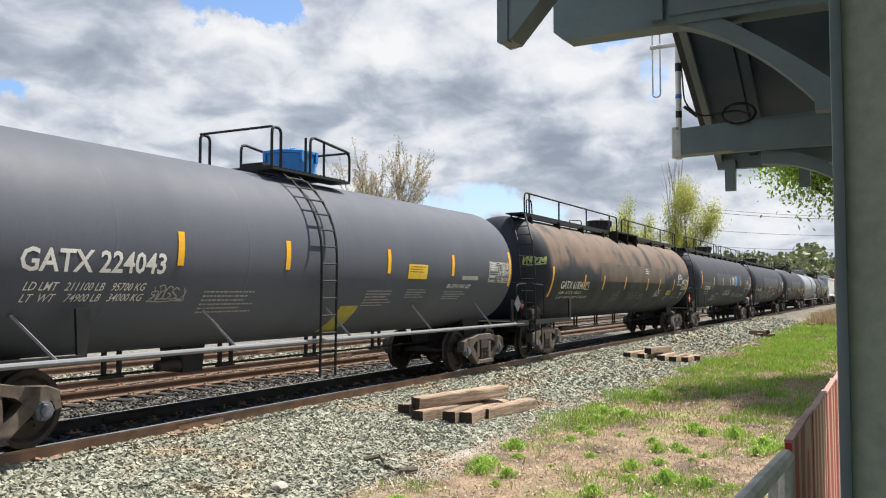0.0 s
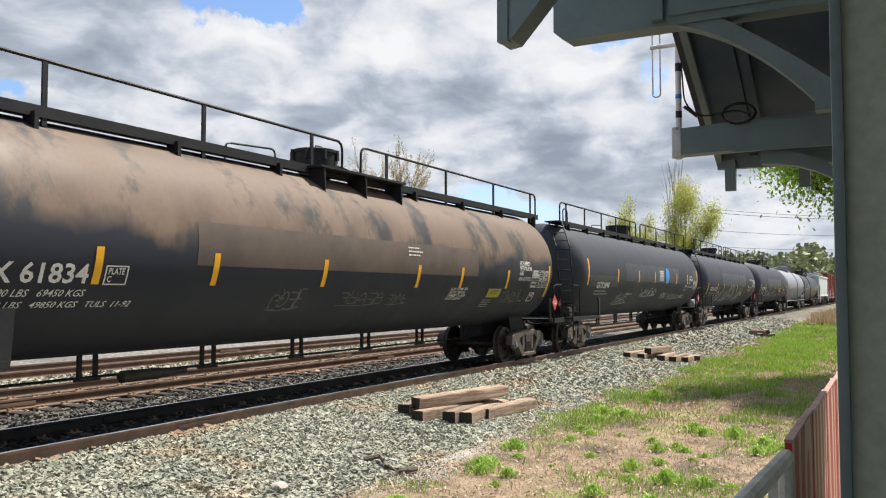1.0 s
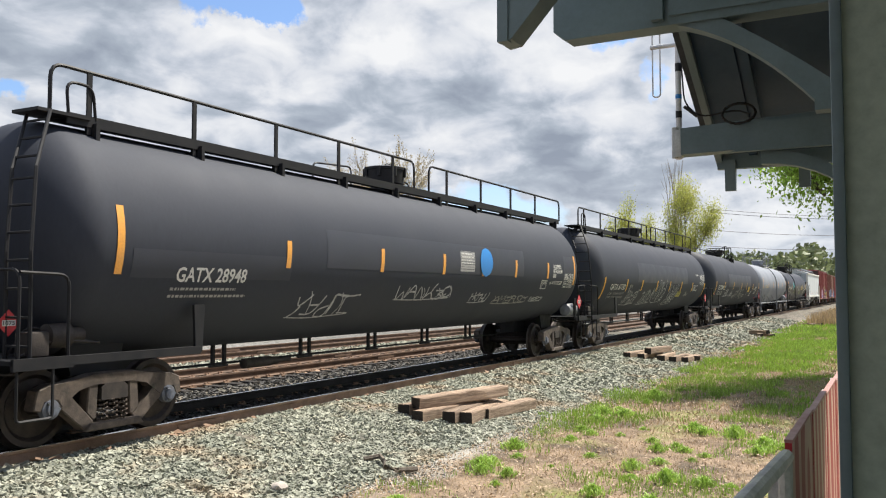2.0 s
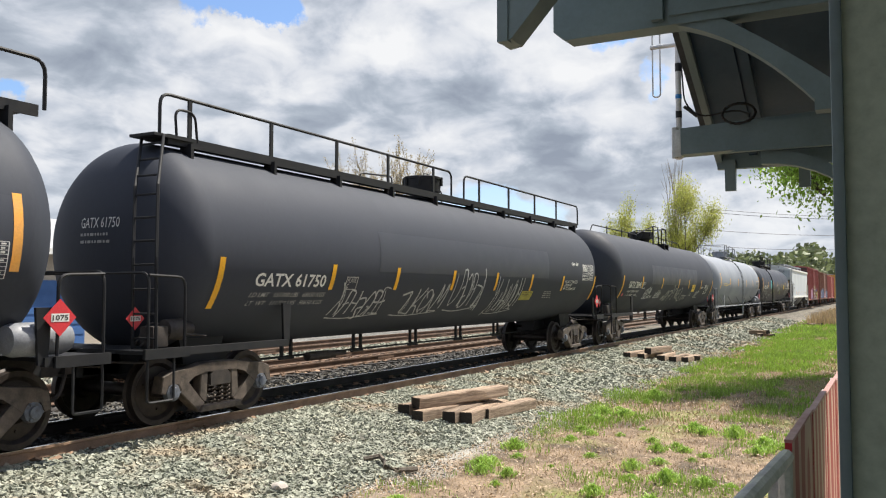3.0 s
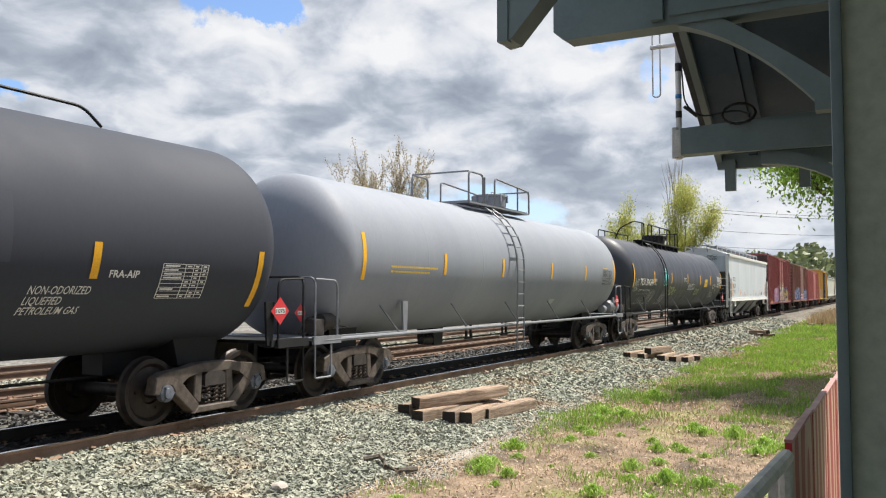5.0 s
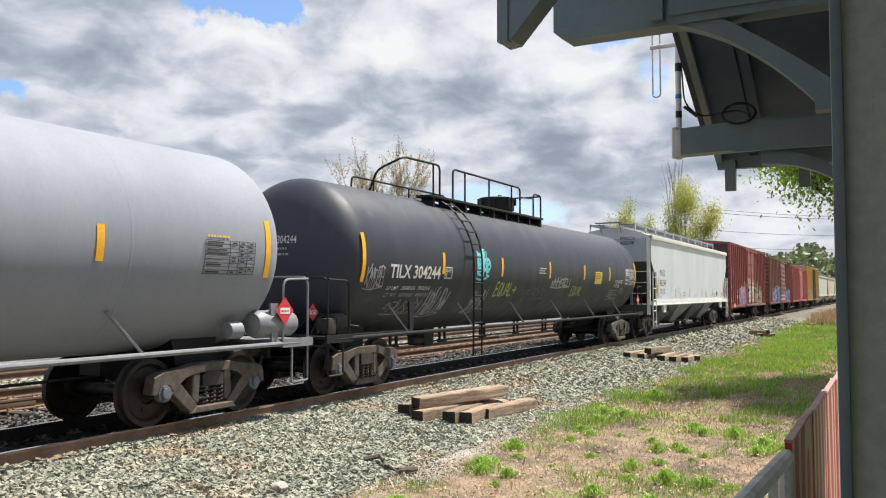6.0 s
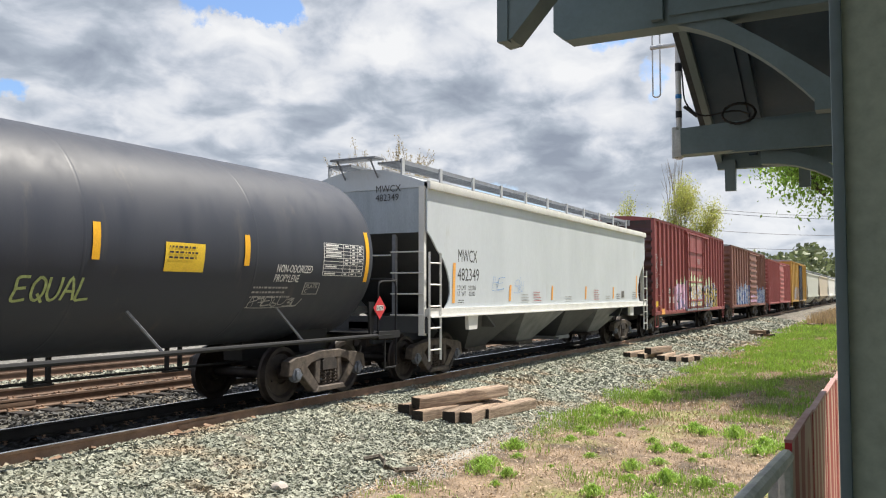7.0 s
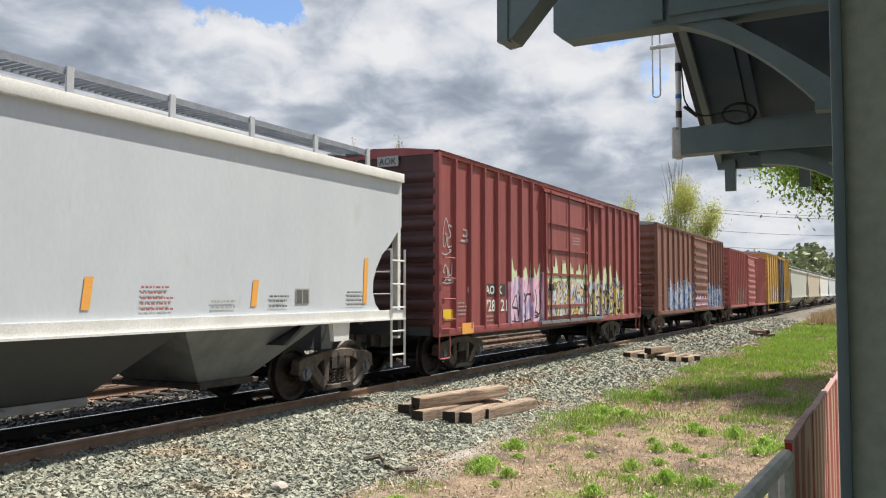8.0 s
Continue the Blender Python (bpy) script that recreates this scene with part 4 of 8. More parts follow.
def tank_cars():
    # charcoal tank with the blue dome
    r, zc = 1.42, 2.40
    car, sh, side = tank_car(2.95, 0.5, 6.34, r, zc, (-7.15, 7.15), TANK_GREY, "charcoal tank car with a blue manway dome and hooped ladder",
        strips=(-7.0, -3.73, -1.5, 1.48, 4.07, 7.10), side_sill="grey", skid=-2.27, seams=True, hung=-3.6, marks=(
        ("words", W, "GATX 224043", -6.03, -3.97, -15, -4), ("slanted", W, "LD LMT   211100 LB   95700 KG", -5.93, -4.25, -24, -19.8, 0.03),
        ("slanted", W, "LT  WT    74900 LB   34000 KG", -5.93, -4.25, -29.8, -25.6, 0.03), ("tag", DULL_WHITE, -4.15, -3.55, -30, -20, 31, 0.02, 5),
        ("bars", D1, -3.18, -2.0, -39, -23, 6, 1), ("bars", D1, 0.9, 1.9, -37, -22.5, 6, 2), ("bars", D1, 2.3, 3.1, -30, -21.5, 4, 3),
        ("sign", SIGN_YELLOW, 2.2, 2.95, -13.5, -2), ("patch", D1, 4.55, 5.35, -13.2, -9.6), ("table", W, 5.9, 7.0, -14.5, 4.5),
        ("slanted", W, "SR-8754 FRA AIP", 3.88, 5.0, -21, -17.2, 0.05), ("bars", D1, 3.86, 4.9, -32, -23, 4, 6), ("patch", OLIVE, 0.30, 0.85, -66, -36)))
    manway(car, 0.32, zc + r + 0.05, DOME_BLUE, 0.46, 0.46)
    dome_cage(car, -1.15, 1.08, r, zc, 0.32, gap=0.8, cut=-0.52)
    hoop_ladder(car, -0.62, r, zc, 0.45)
    part("valve_box", box_bm(-0.75, -0.3, -0.25, 0.25, zc + r, zc + r + 0.2, bevel=0.03), BLACK_STEEL, car)

    # black tank under brown dust
    r, zc = 1.5, 2.46
    car, sh, side = tank_car(12.75, 1.0, 8.2, r, zc, (-8.85, 8.85), TANK_DUST, "long black tank car browned by dust, with a railed walkway",
        strips=(-8.75, -5.97, -4.03, -1.5, 1.6, 3.5, 5.98, 8.72), strip_v=(-4.7, -22), end_v=(2, -31), end_mark="GATX 61834", marks=(
        ("words", W, "GATX 61834", -8.0, -6.08, -21.8, -12.6), ("slanted", W, "LD LMT   153100 LBS   69450 KGS", -8.0, -6.08, -28, -24.6, 0.03),
        ("slanted", W, "LT  WT   109900 LBS   49850 KGS   TULS  11-92", -8.0, -5.35, -33.6, -30.4, 0.03), ("plate", W, -5.86, -5.52, -22.2, -13),
        ("patch", DUST_PATCH, -4.4, 4.27, -11.5, 11.2), ("bars", W, 1.15, 1.75, 1, 9, 3, 2), ("tag", D2, -2.7, -1.9, -38, -23, 7, 0.025, 4),
        ("tag", D2, -0.9, 0.5, -36, -25, 8, 0.02, 5), ("tag", D2, 0.7, 1.4, -36, -26, 3, 0.02, 4), ("words", W, "LIQUEFIED\nPETROLEUM\nGAS", 6.66, 7.42, -9, 4.6), ("slanted", W, "NON ODORIZED", 6.6, 7.42, -14, -10.4, 0.04),
        ("table", W, 7.5, 8.62, -20.5, -3.5), ("sign", OLIVE, 5.04, 5.75, -31, -22.4), ("slanted", W, "0.65 INCH CERAMIC FIBER\nAND 4 INCH FIBERGLASS\nCOMPRESSED TO 4 INCHES\nDO NOT EXCEED 450 F", 3.05, 3.9, -33, -21.6, 0.08),
        ("bars", D1, 4.95, 5.5, -42, -32.5, 4, 9), ("plate", W, 7.62, 7.98, -36, -26), ("tag", DULLER, 6.0, 7.3, -36, -24, 10, 0.025, 6)))
    manway(car, 0.15, zc + r + 0.10, BLACK_STEEL)
    long_walkway(car, -9.0, 9.8, r, zc, 0.15, brackets=9, wide=(-0.97, 0.33, 1.62), runs=((-8.95, 0.03), (0.65, 9.65)), posts=(-8.6, -6.19, -3.54, -0.91, 1.58, 4.15, 6.76, 9.26))
    end_ladder(car, -9.45, r, zc)
    def head(x, v, off=0.0):
        rad = math.hypot(x, v - zc) / r
        return Vector((-8.85 - 0.78 * math.sqrt(max(1 - rad * rad, 0)) - off - 0.01, -x, v))
    part("sprayed_tag", sprayed_tag(head, 0.88, 1.38, 2.55, 2.80, 12, 0.035, 5, 1.0), SPRAY_LIME, sh, "lime sprayed tag")

    # black tank with repainted panels and a blue disc
    car, sh, side = tank_car(1.03, 2.8, 7.9, r, zc, (-8.4, 8.4), TANK_MATT, "matt black tank car with repainted panels and a railed walkway",
        strips=(-8.2, -5.0, -2.3, 0.1, 2.0, 3.9, 6.1, 8.25), strip_v=(5, -11), end_v=(15, -17), strip_mat=ORANGE, end_mark="GATX 28948", marks=(
        ("patch", PATCH, -8.0, -4.9, -18.5, -4.5), ("words", W, "GATX 28948", -7.25, -5.9, -20.5, -12.5), ("bars", D1, -7.3, -5.7, -30, -22, 2, 3),
        ("patch", PATCH, -4.0, 4.4, -10, 14.5), ("tag", SPRAY_WHITE, -4.6, -2.9, -45, -24, 14, 0.035, 5), ("tag", SPRAY_WHITE, -1.6, 0.6, -32, -20, 15, 0.035, 6), ("tag", SPRAY_WHITE, 1.7, 2.6, -36, -26, 24, 0.03, 5),
        ("bars", W, 0.9, 1.5, -2, 8, 4, 4), ("patch", D1, 0.85, 1.55, -8, 9), ("tag", SPRAY_GREY, 3.0, 5.0, -38, -28, 16, 0.03, 6), ("tag", SPRAY_WHITE, 5.3, 6.1, -36, -30, 44, 0.03, 4), ("words", W, "LIQUEFIED\nPETROLEUM\nGAS", 6.5, 7.2, -10, 4),
        ("slanted", W, "NON-ODORIZED", 6.3, 7.25, -17, -13.4, 0.05), ("patch", PATCH, 7.35, 8.2, -18, 14), ("table", W, 7.4, 8.15, -20, -5), ("plate", W, 5.7, 6.1, -22, -13)))
    bm = bmesh.new()
    for k in range(14):
        a0, a1 = -1 + 2 * k / 14, -1 + 2 * (k + 1) / 14
        w0, w1 = 0.33 * math.sqrt(1 - a0 * a0), 0.33 * math.sqrt(max(1 - a1 * a1, 0))
        q = [side(2.15 - w0, 1 + 12.5 * a0, 0.016), side(2.15 + w0, 1 + 12.5 * a0, 0.016), side(2.15 + w1, 1 + 12.5 * a1, 0.016), side(2.15 - w1, 1 + 12.5 * a1, 0.016)]
        bm.faces.new([bm.verts.new(p) for p in (q if 0 < k < 13 else q[1:] if k == 0 else q[:3])])
    part("round_sticker", bm, DOME_BLUE, sh, "round blue sticker")
    manway(car, 0.15, zc + r + 0.10, BLACK_STEEL)
    long_walkway(car, -8.4, 9.0, r, zc, 0.15, brackets=10)
    end_ladder(car, -9.0, r, zc)
    bm = add_lathe(bmesh.new(), [(-0.42, 0.05), (-0.38, 0.16), (-0.3, 0.19), (0.3, 0.19), (0.38, 0.16), (0.42, 0.05)], Matrix.Translation((8.75, -1.15, 1.28)), 18)
    part("air_reservoir", bm, GREY_STEEL, car, "dusty grey air reservoir")

    # black tank with white tags
    car, sh, side = tank_car(12.55, 3.25, 7.76, r, zc, (-8.35, 8.4), TANK_BLACK, "black tank car sprayed with white tags, with a railed walkway",
        strips=(-8.17, -5.5, -3.43, -1.12, 1.1, 3.3, 5.65, 8.5), strip_v=(-7.5, -24), end_v=(-6.5, -36), end_mark="GATX 61750", marks=(
        ("words", W, "GATX 61750", -7.42, -5.68, -22.4, -14.2), ("slanted", D1, "LD LMT   151300 LBS   68650 KGS", -7.45, -5.6, -29, -26, 0.03),
        ("slanted", D1, "LT  WT   111700 LBS   50650 KGS", -7.45, -5.6, -34.5, -31.5, 0.03), ("patch", PATCH, -4.1, 4.45, -11, 17), ("tag", SPRAY_WHITE, -5.2, -3.6, -47, -22, 17, 0.035, 7),
        ("tag", SPRAY_WHITE, -3.1, -1.3, -47, -21, 18, 0.035, 6), ("tag", SPRAY_WHITE, -1.0, 0.55, -44, -9, 19, 0.04, 6), ("tag", SPRAY_WHITE, 1.2, 2.75, -50, -13, 20, 0.035, 8),
        ("sign", OLIVE, 2.85, 3.6, -34.5, -24.5), ("words", W, "FRA AIP", 6.3, 6.88, 4.5, 7.8), ("table", W, 7.25, 8.25, -11, 6.5), ("bars", D1, 4.4, 5.1, -33, -24, 4, 3),
        ("slanted", W, "NON-ODORIZED\nLIQUEFIED\nPETROLEUM GAS", 5.8, 6.85, -23, -12, 0.06), ("plate", D1, -5.1, -4.75, -24, -15)))
    manway(car, 0.1, zc + r + 0.10, BLACK_STEEL)
    long_walkway(car, -8.5, 9.0, r, zc, 0.1, brackets=10)
    end_ladder(car, -8.95, r, zc)

    # black tank with a chalk-white scrawl
    r, zc = 1.535, 2.5
    car, sh, side = tank_car(12.86, 4.35, 7.84, r, zc, (-8.35, 8.4), TANK_BLACK, "black tank car with white scrawls and a small dome platform",
        strips=(-8.2, -5.62, -2.47, 0.53, 2.63, 5.43, 8.3), strip_v=(-4.2, -20.5), end_v=(-4, -36), end_mark="GATX 28941", hung=-4.1, marks=(
        ("words", W, "GATX 28941", -7.43, -5.75, -20.8, -11.4), ("slanted", W, "LD LMT   153000 LB   69400 KG", -7.45, -5.85, -26.8, -23.8, 0.03),
        ("slanted", W, "LT  WT   110000 LB   49900 KG", -7.45, -5.85, -32.2, -29.4, 0.03), ("plate", W, -5.55, -5.2, -21.3, -12.2), ("patch", PATCH, -4.2, 4.35, -14.4, 13.5),
        ("tag", SPRAY_WHITE, -4.95, -4.1, -37, -19, 21, 0.06, 4), ("word", SPRAY_WHITE, "NSF-NG", -4.15, -3.6, -36.5, -32, 0.025), ("tag", SPRAY_WHITE, -3.25, -2.35, -36, -25.5, 22, 0.04, 6), ("word", SPRAY_GREY, "~", -1.75, -1.35, -42, -27, 0.06), ("word", SPRAY_GREY, "07", -1.35, -0.2, -42, -24, 0.065), ("word", SPRAY_GREY, "3", -0.3, 0.02, -28, -16, 0.05), ("word", SPRAY_GREY, "[", 0.0, 0.42, -40, -21, 0.055),
        ("word", SPRAY_GREY, "VUE", 0.42, 1.25, -38, -22, 0.055), ("word", SPRAY_GREY, "]", 1.2, 1.6, -40, -20, 0.055), ("word", SPRAY_GREY, "L777", 1.55, 2.85, -44, -33, 0.055), ("sign", SIGN_YELLOW, 3.45, 4.1, -25.5, -12.8), ("bars", D1, 3.3, 3.9, -34, -27, 3, 5),
        ("words", W, "FRA-AIP", 5.65, 6.1, -19.8, -16.3), ("table", W, 6.45, 7.25, -30, -12.5), ("slanted", W, "NON-ODORIZED\nLIQUEFIED\nPETROLEUM GAS", 4.6, 5.4, -38, -24, 0.06),
        ("bars", D1, -2.9, -2.2, -27.5, -23, 2, 5), ("patch", RED_SIGN, -7.92, -7.74, -32.4, -28.6)))
    manway(car, -0.1, zc + r + 0.04, BLACK_STEEL, 0.5, 0.36)
    z = zc + r
    hand_rail(car, [(-8.0, -0.25, z - 0.03), (-7.8, -0.25, z + 0.20), (-1.75, -0.25, z + 0.20), (-1.35, -0.25, z - 0.02)], 0.022)
    hand_rail(car, [(0.9, -0.25, z + 0.30), (6.2, -0.25, z + 0.22), (6.5, -0.25, z)], 0.022)
    hand_rail(car, [(-2.25, -0.4, z + 0.20), (-0.93, -0.75, z + 0.60), (-0.1, -0.75, z + 0.60), (0.0, -0.75, z - 0.15)], 0.026)
    hand_rail(car, [(0.55, -0.75, z - 0.1), (0.55, -0.75, z + 0.60), (1.4, -0.75, z + 0.60), (1.4, -0.75, z - 0.15)], 0.026)
    hand_rail(car, [(1.4, -0.75, z + 0.60), (1.4, 0.75, z + 0.60), (1.4, 0.75, z - 0.15)], 0.024)
    part("cage_post", box_bm(-0.97, -0.89, -0.77, -0.72, z - 0.2, z + 0.60), BLACK_STEEL, car)
    p = part("platform", box_bm(-0.2, 0.72, -1.05, -0.62, z - 0.16, z - 0.12), BLACK_STEEL, car)
    for xs in (-0.1, 0.62):
        part("bracket", add_prism(bmesh.new(), [(xs, z - 0.14), (xs + 0.05, z - 0.14), (xs + 0.05, z - 0.55), (xs, z - 0.45)], -1.03, -0.85), BLACK_STEEL, p)
    for xs in (-6.0, -4.0, 3.0, 4.8):
        part("rail_post", tube_bm([(xs, -0.25, z - 0.03), (xs, -0.25, z + 0.28)], 0.022, 5), BLACK_STEEL, car)

    # light grey tank
    r, zc = 1.5, 2.46
    car, sh, side = tank_car(15.42, 5.25, 7.02, r, zc, (-7.75, 7.75), TANK_SILVER, "light grey tank car with faded yellow marks and hooped ladder",
        strips=(-7.5, -4.45, -1.48, 1.8, 4.7, 7.7), strip_v=(5.4, -11.3), end_v=(15.5, -17), steel=GREY_STEEL, side_sill="grey", skid=-2.4, seams=True, marks=(
        ("bars", SIGN_YELLOW, -6.6, -4.5, -12, -5, 2, 2), ("table", BLACK_INK, 6.4, 7.4, -15.5, 2), ("bars", SIGN_YELLOW, 6.45, 6.9, 3, 5.5, 1, 4), ("patch", D1, 2.29, 2.66, -40.5, -34)))
    manway(car, 1.0, zc + r + 0.08, TANK_SILVER, 0.44, 0.40)
    dome_cage(car, -1.9, 1.9, r, zc, 1.0, GREY_STEEL, cut=-0.75, gap=0.7, height=0.72)
    hoop_ladder(car, -0.75, r, zc, 0.45, GREY_STEEL)
    bm = add_lathe(bmesh.new(), [(-0.5, 0.05), (-0.45, 0.17), (-0.36, 0.21), (-0.02, 0.21), (0.0, 0.225), (0.02, 0.21), (0.36, 0.21), (0.45, 0.17), (0.5, 0.05)], Matrix.Translation((8.15, -1.2, 1.32)), 20)
    part("air_reservoir", bm, GREY_STEEL, car, "grey air reservoir on the end platform")
    bm = add_lathe(bmesh.new(), [(-0.16, 0.04), (-0.14, 0.12), (0.1, 0.13), (0.16, 0.05)], Matrix.Translation((7.3, -1.2, 1.25)), 14)
    part("brake_valve", bm, GREY_STEEL, car)

    # glossy black tank with a teal tag
    r, zc = 1.47, 2.44
    car, sh, side = tank_car(10.72, 6.6, 8.31, r, zc, (-8.95, 8.95), TANK_GLOSS, "glossy black tank car with a teal tag and dome cage",
        strips=(-9.0, -6.0, -3.0, 0.2, 3.14, 5.75, 8.9), strip_v=(7.2, -10), end_v=(16.5, -18), side_sill="black", end_mark="TILX 304244", skid=-4.38, seams=True, hung=-5.6, marks=(
        ("words", W, "TILX 304244", -8.09, -6.12, -14.6, -4.2), ("slanted", W, "LD LMT   155400 LB   70500 KG", -8.1, -6.43, -23.6, -20.6, 0.03), ("slanted", D1, "LT  WT   107600 LB   48800 KG", -8.1, -6.43, -29.2, -26.2, 0.03),
        ("plate", W, -5.93, -5.6, -13.6, -4.2), ("tag", SPRAY_TEAL, -4.42, -3.75, -13, 11, 27, 0.06, 4), ("tag", SPRAY_TEAL, -4.40, -3.8, -6, 12, 29, 0.05, 4), ("word", SPRAY_LIME, "EQUAL>", -3.2, -1.95, -29, -16, 0.045),
        ("word", SPRAY_LIME, "EQUAL", 2.2, 3.2, -29.5, -18.5, 0.035), ("tag", SPRAY_WHITE, 0.4, 1.85, -20, -8, 28, 0.045, 7), ("tag", SPRAY_WHITE, -6.4, -5.5, -50, -19, 30, 0.03, 6), ("tag", SPRAY_GREY, -7.9, -6.6, -46, -32, 42, 0.03, 6),
        ("tag", SPRAY_WHITE, -4.4, -3.6, -48, -23, 32, 0.025, 6), ("tag", D1, -8.9, -8.3, -23, -5, 33, 0.025, 5), ("tag", D2, -1.4, 0.2, -34, -22, 34, 0.025, 7), ("sign", SIGN_YELLOW, 4.2, 4.9, -14.5, 0.3), ("bars", W, -0.6, -0.1, -6, 1, 3, 8),
        ("slanted", W, "NON-ODORIZED\nPROPYLENE", 6.42, 7.3, -19, -8.4, 0.04), ("table", W, 7.6, 8.75, -14, 6.5), ("bars", D1, 6.0, 7.0, -30, -21, 3, 4), ("tag", D1, 6.0, 7.2, -36, -28, 35, 0.02, 7), ("plate", D1, 7.2, 7.6, -27, -19)))
    manway(car, -0.06, zc + r + 0.08, BLACK_STEEL, 0.48, 0.42)
    z = zc + r + 0.03
    top = z + 0.70
    part("platform", box_bm(-5.4, 1.35, -0.84, -0.45, z - 0.06, z, bevel=0.01), BLACK_STEEL, car)
    part("platform", box_bm(-5.4, 1.35, 0.45, 0.84, z - 0.06, z, bevel=0.01), BLACK_STEEL, car)
    for xs in np.arange(-5.2, 1.3, 0.8):
        part("bracket", box_bm(xs - 0.04, xs + 0.04, -0.8, -0.5, z - 0.34, z - 0.06), BLACK_STEEL, car)
    hand_rail(car, [(-6.75, -0.1, z - 0.05), (-6.75, -0.3, top - 0.3), (-6.5, -0.78, top - 0.03), (-4.9, -0.78, top), (-4.9, -0.78, z)], 0.026)
    hand_rail(car, [(-4.26, -0.78, z - 0.05), (-4.26, -0.78, top), (-0.26, -0.78, top), (-0.26, -0.78, z)], 0.026)
    hand_rail(car, [(-0.26, -0.78, z + 0.45), (0.71, -0.78, z + 0.5)], 0.02)
    hand_rail(car, [(0.71, -0.78, z), (0.71, -0.78, top - 0.06), (1.28, -0.78, top - 0.06), (1.28, -0.78, z - 0.25)], 0.026)
    hand_rail(car, [(1.28, -0.78, top - 0.08), (1.28, 0.78, top - 0.08), (1.28, 0.78, z)], 0.024)
    hand_rail(car, [(-6.1, 0.78, z - 0.2), (-6.1, 0.78, z + 0.42), (-1.7, 0.78, z + 0.42), (-1.7, 0.78, z)], 0.024)
    for xs, y, zt in ((-5.2, -0.78, top), (-3.63, -0.78, top), (-2.27, -0.78, top), (-0.84, -0.78, top), (-5.2, 0.78, z + 0.42), (-3.6, 0.78, z + 0.42)):
        part("cage_post", tube_bm([(xs, y, z - 0.2), (xs, y, zt - 0.01)], 0.024, 6), BLACK_STEEL, car)
    hoop_ladder(car, -4.65, r, zc, 0.42)
    end_hoses = tube_bm(bend([(-9.9, -0.6, 1.1), (-9.6, -0.9, 1.5), (-9.3, -1.1, 1.15)], 0.2), 0.02, 5)
    part("brake_hose", end_hoses, BLACK_STEEL, car)


tank_cars()
# near boxcar's end: its maroon darkened, the shade put into the paint
BOX_END = mat("boxcar_end_shade", (0.075, 0.028, 0.028), (0.045, 0.02, 0.022), rough=0.6, scale=1.2, bump=0.03)
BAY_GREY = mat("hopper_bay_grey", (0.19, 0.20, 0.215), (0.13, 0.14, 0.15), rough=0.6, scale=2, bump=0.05)


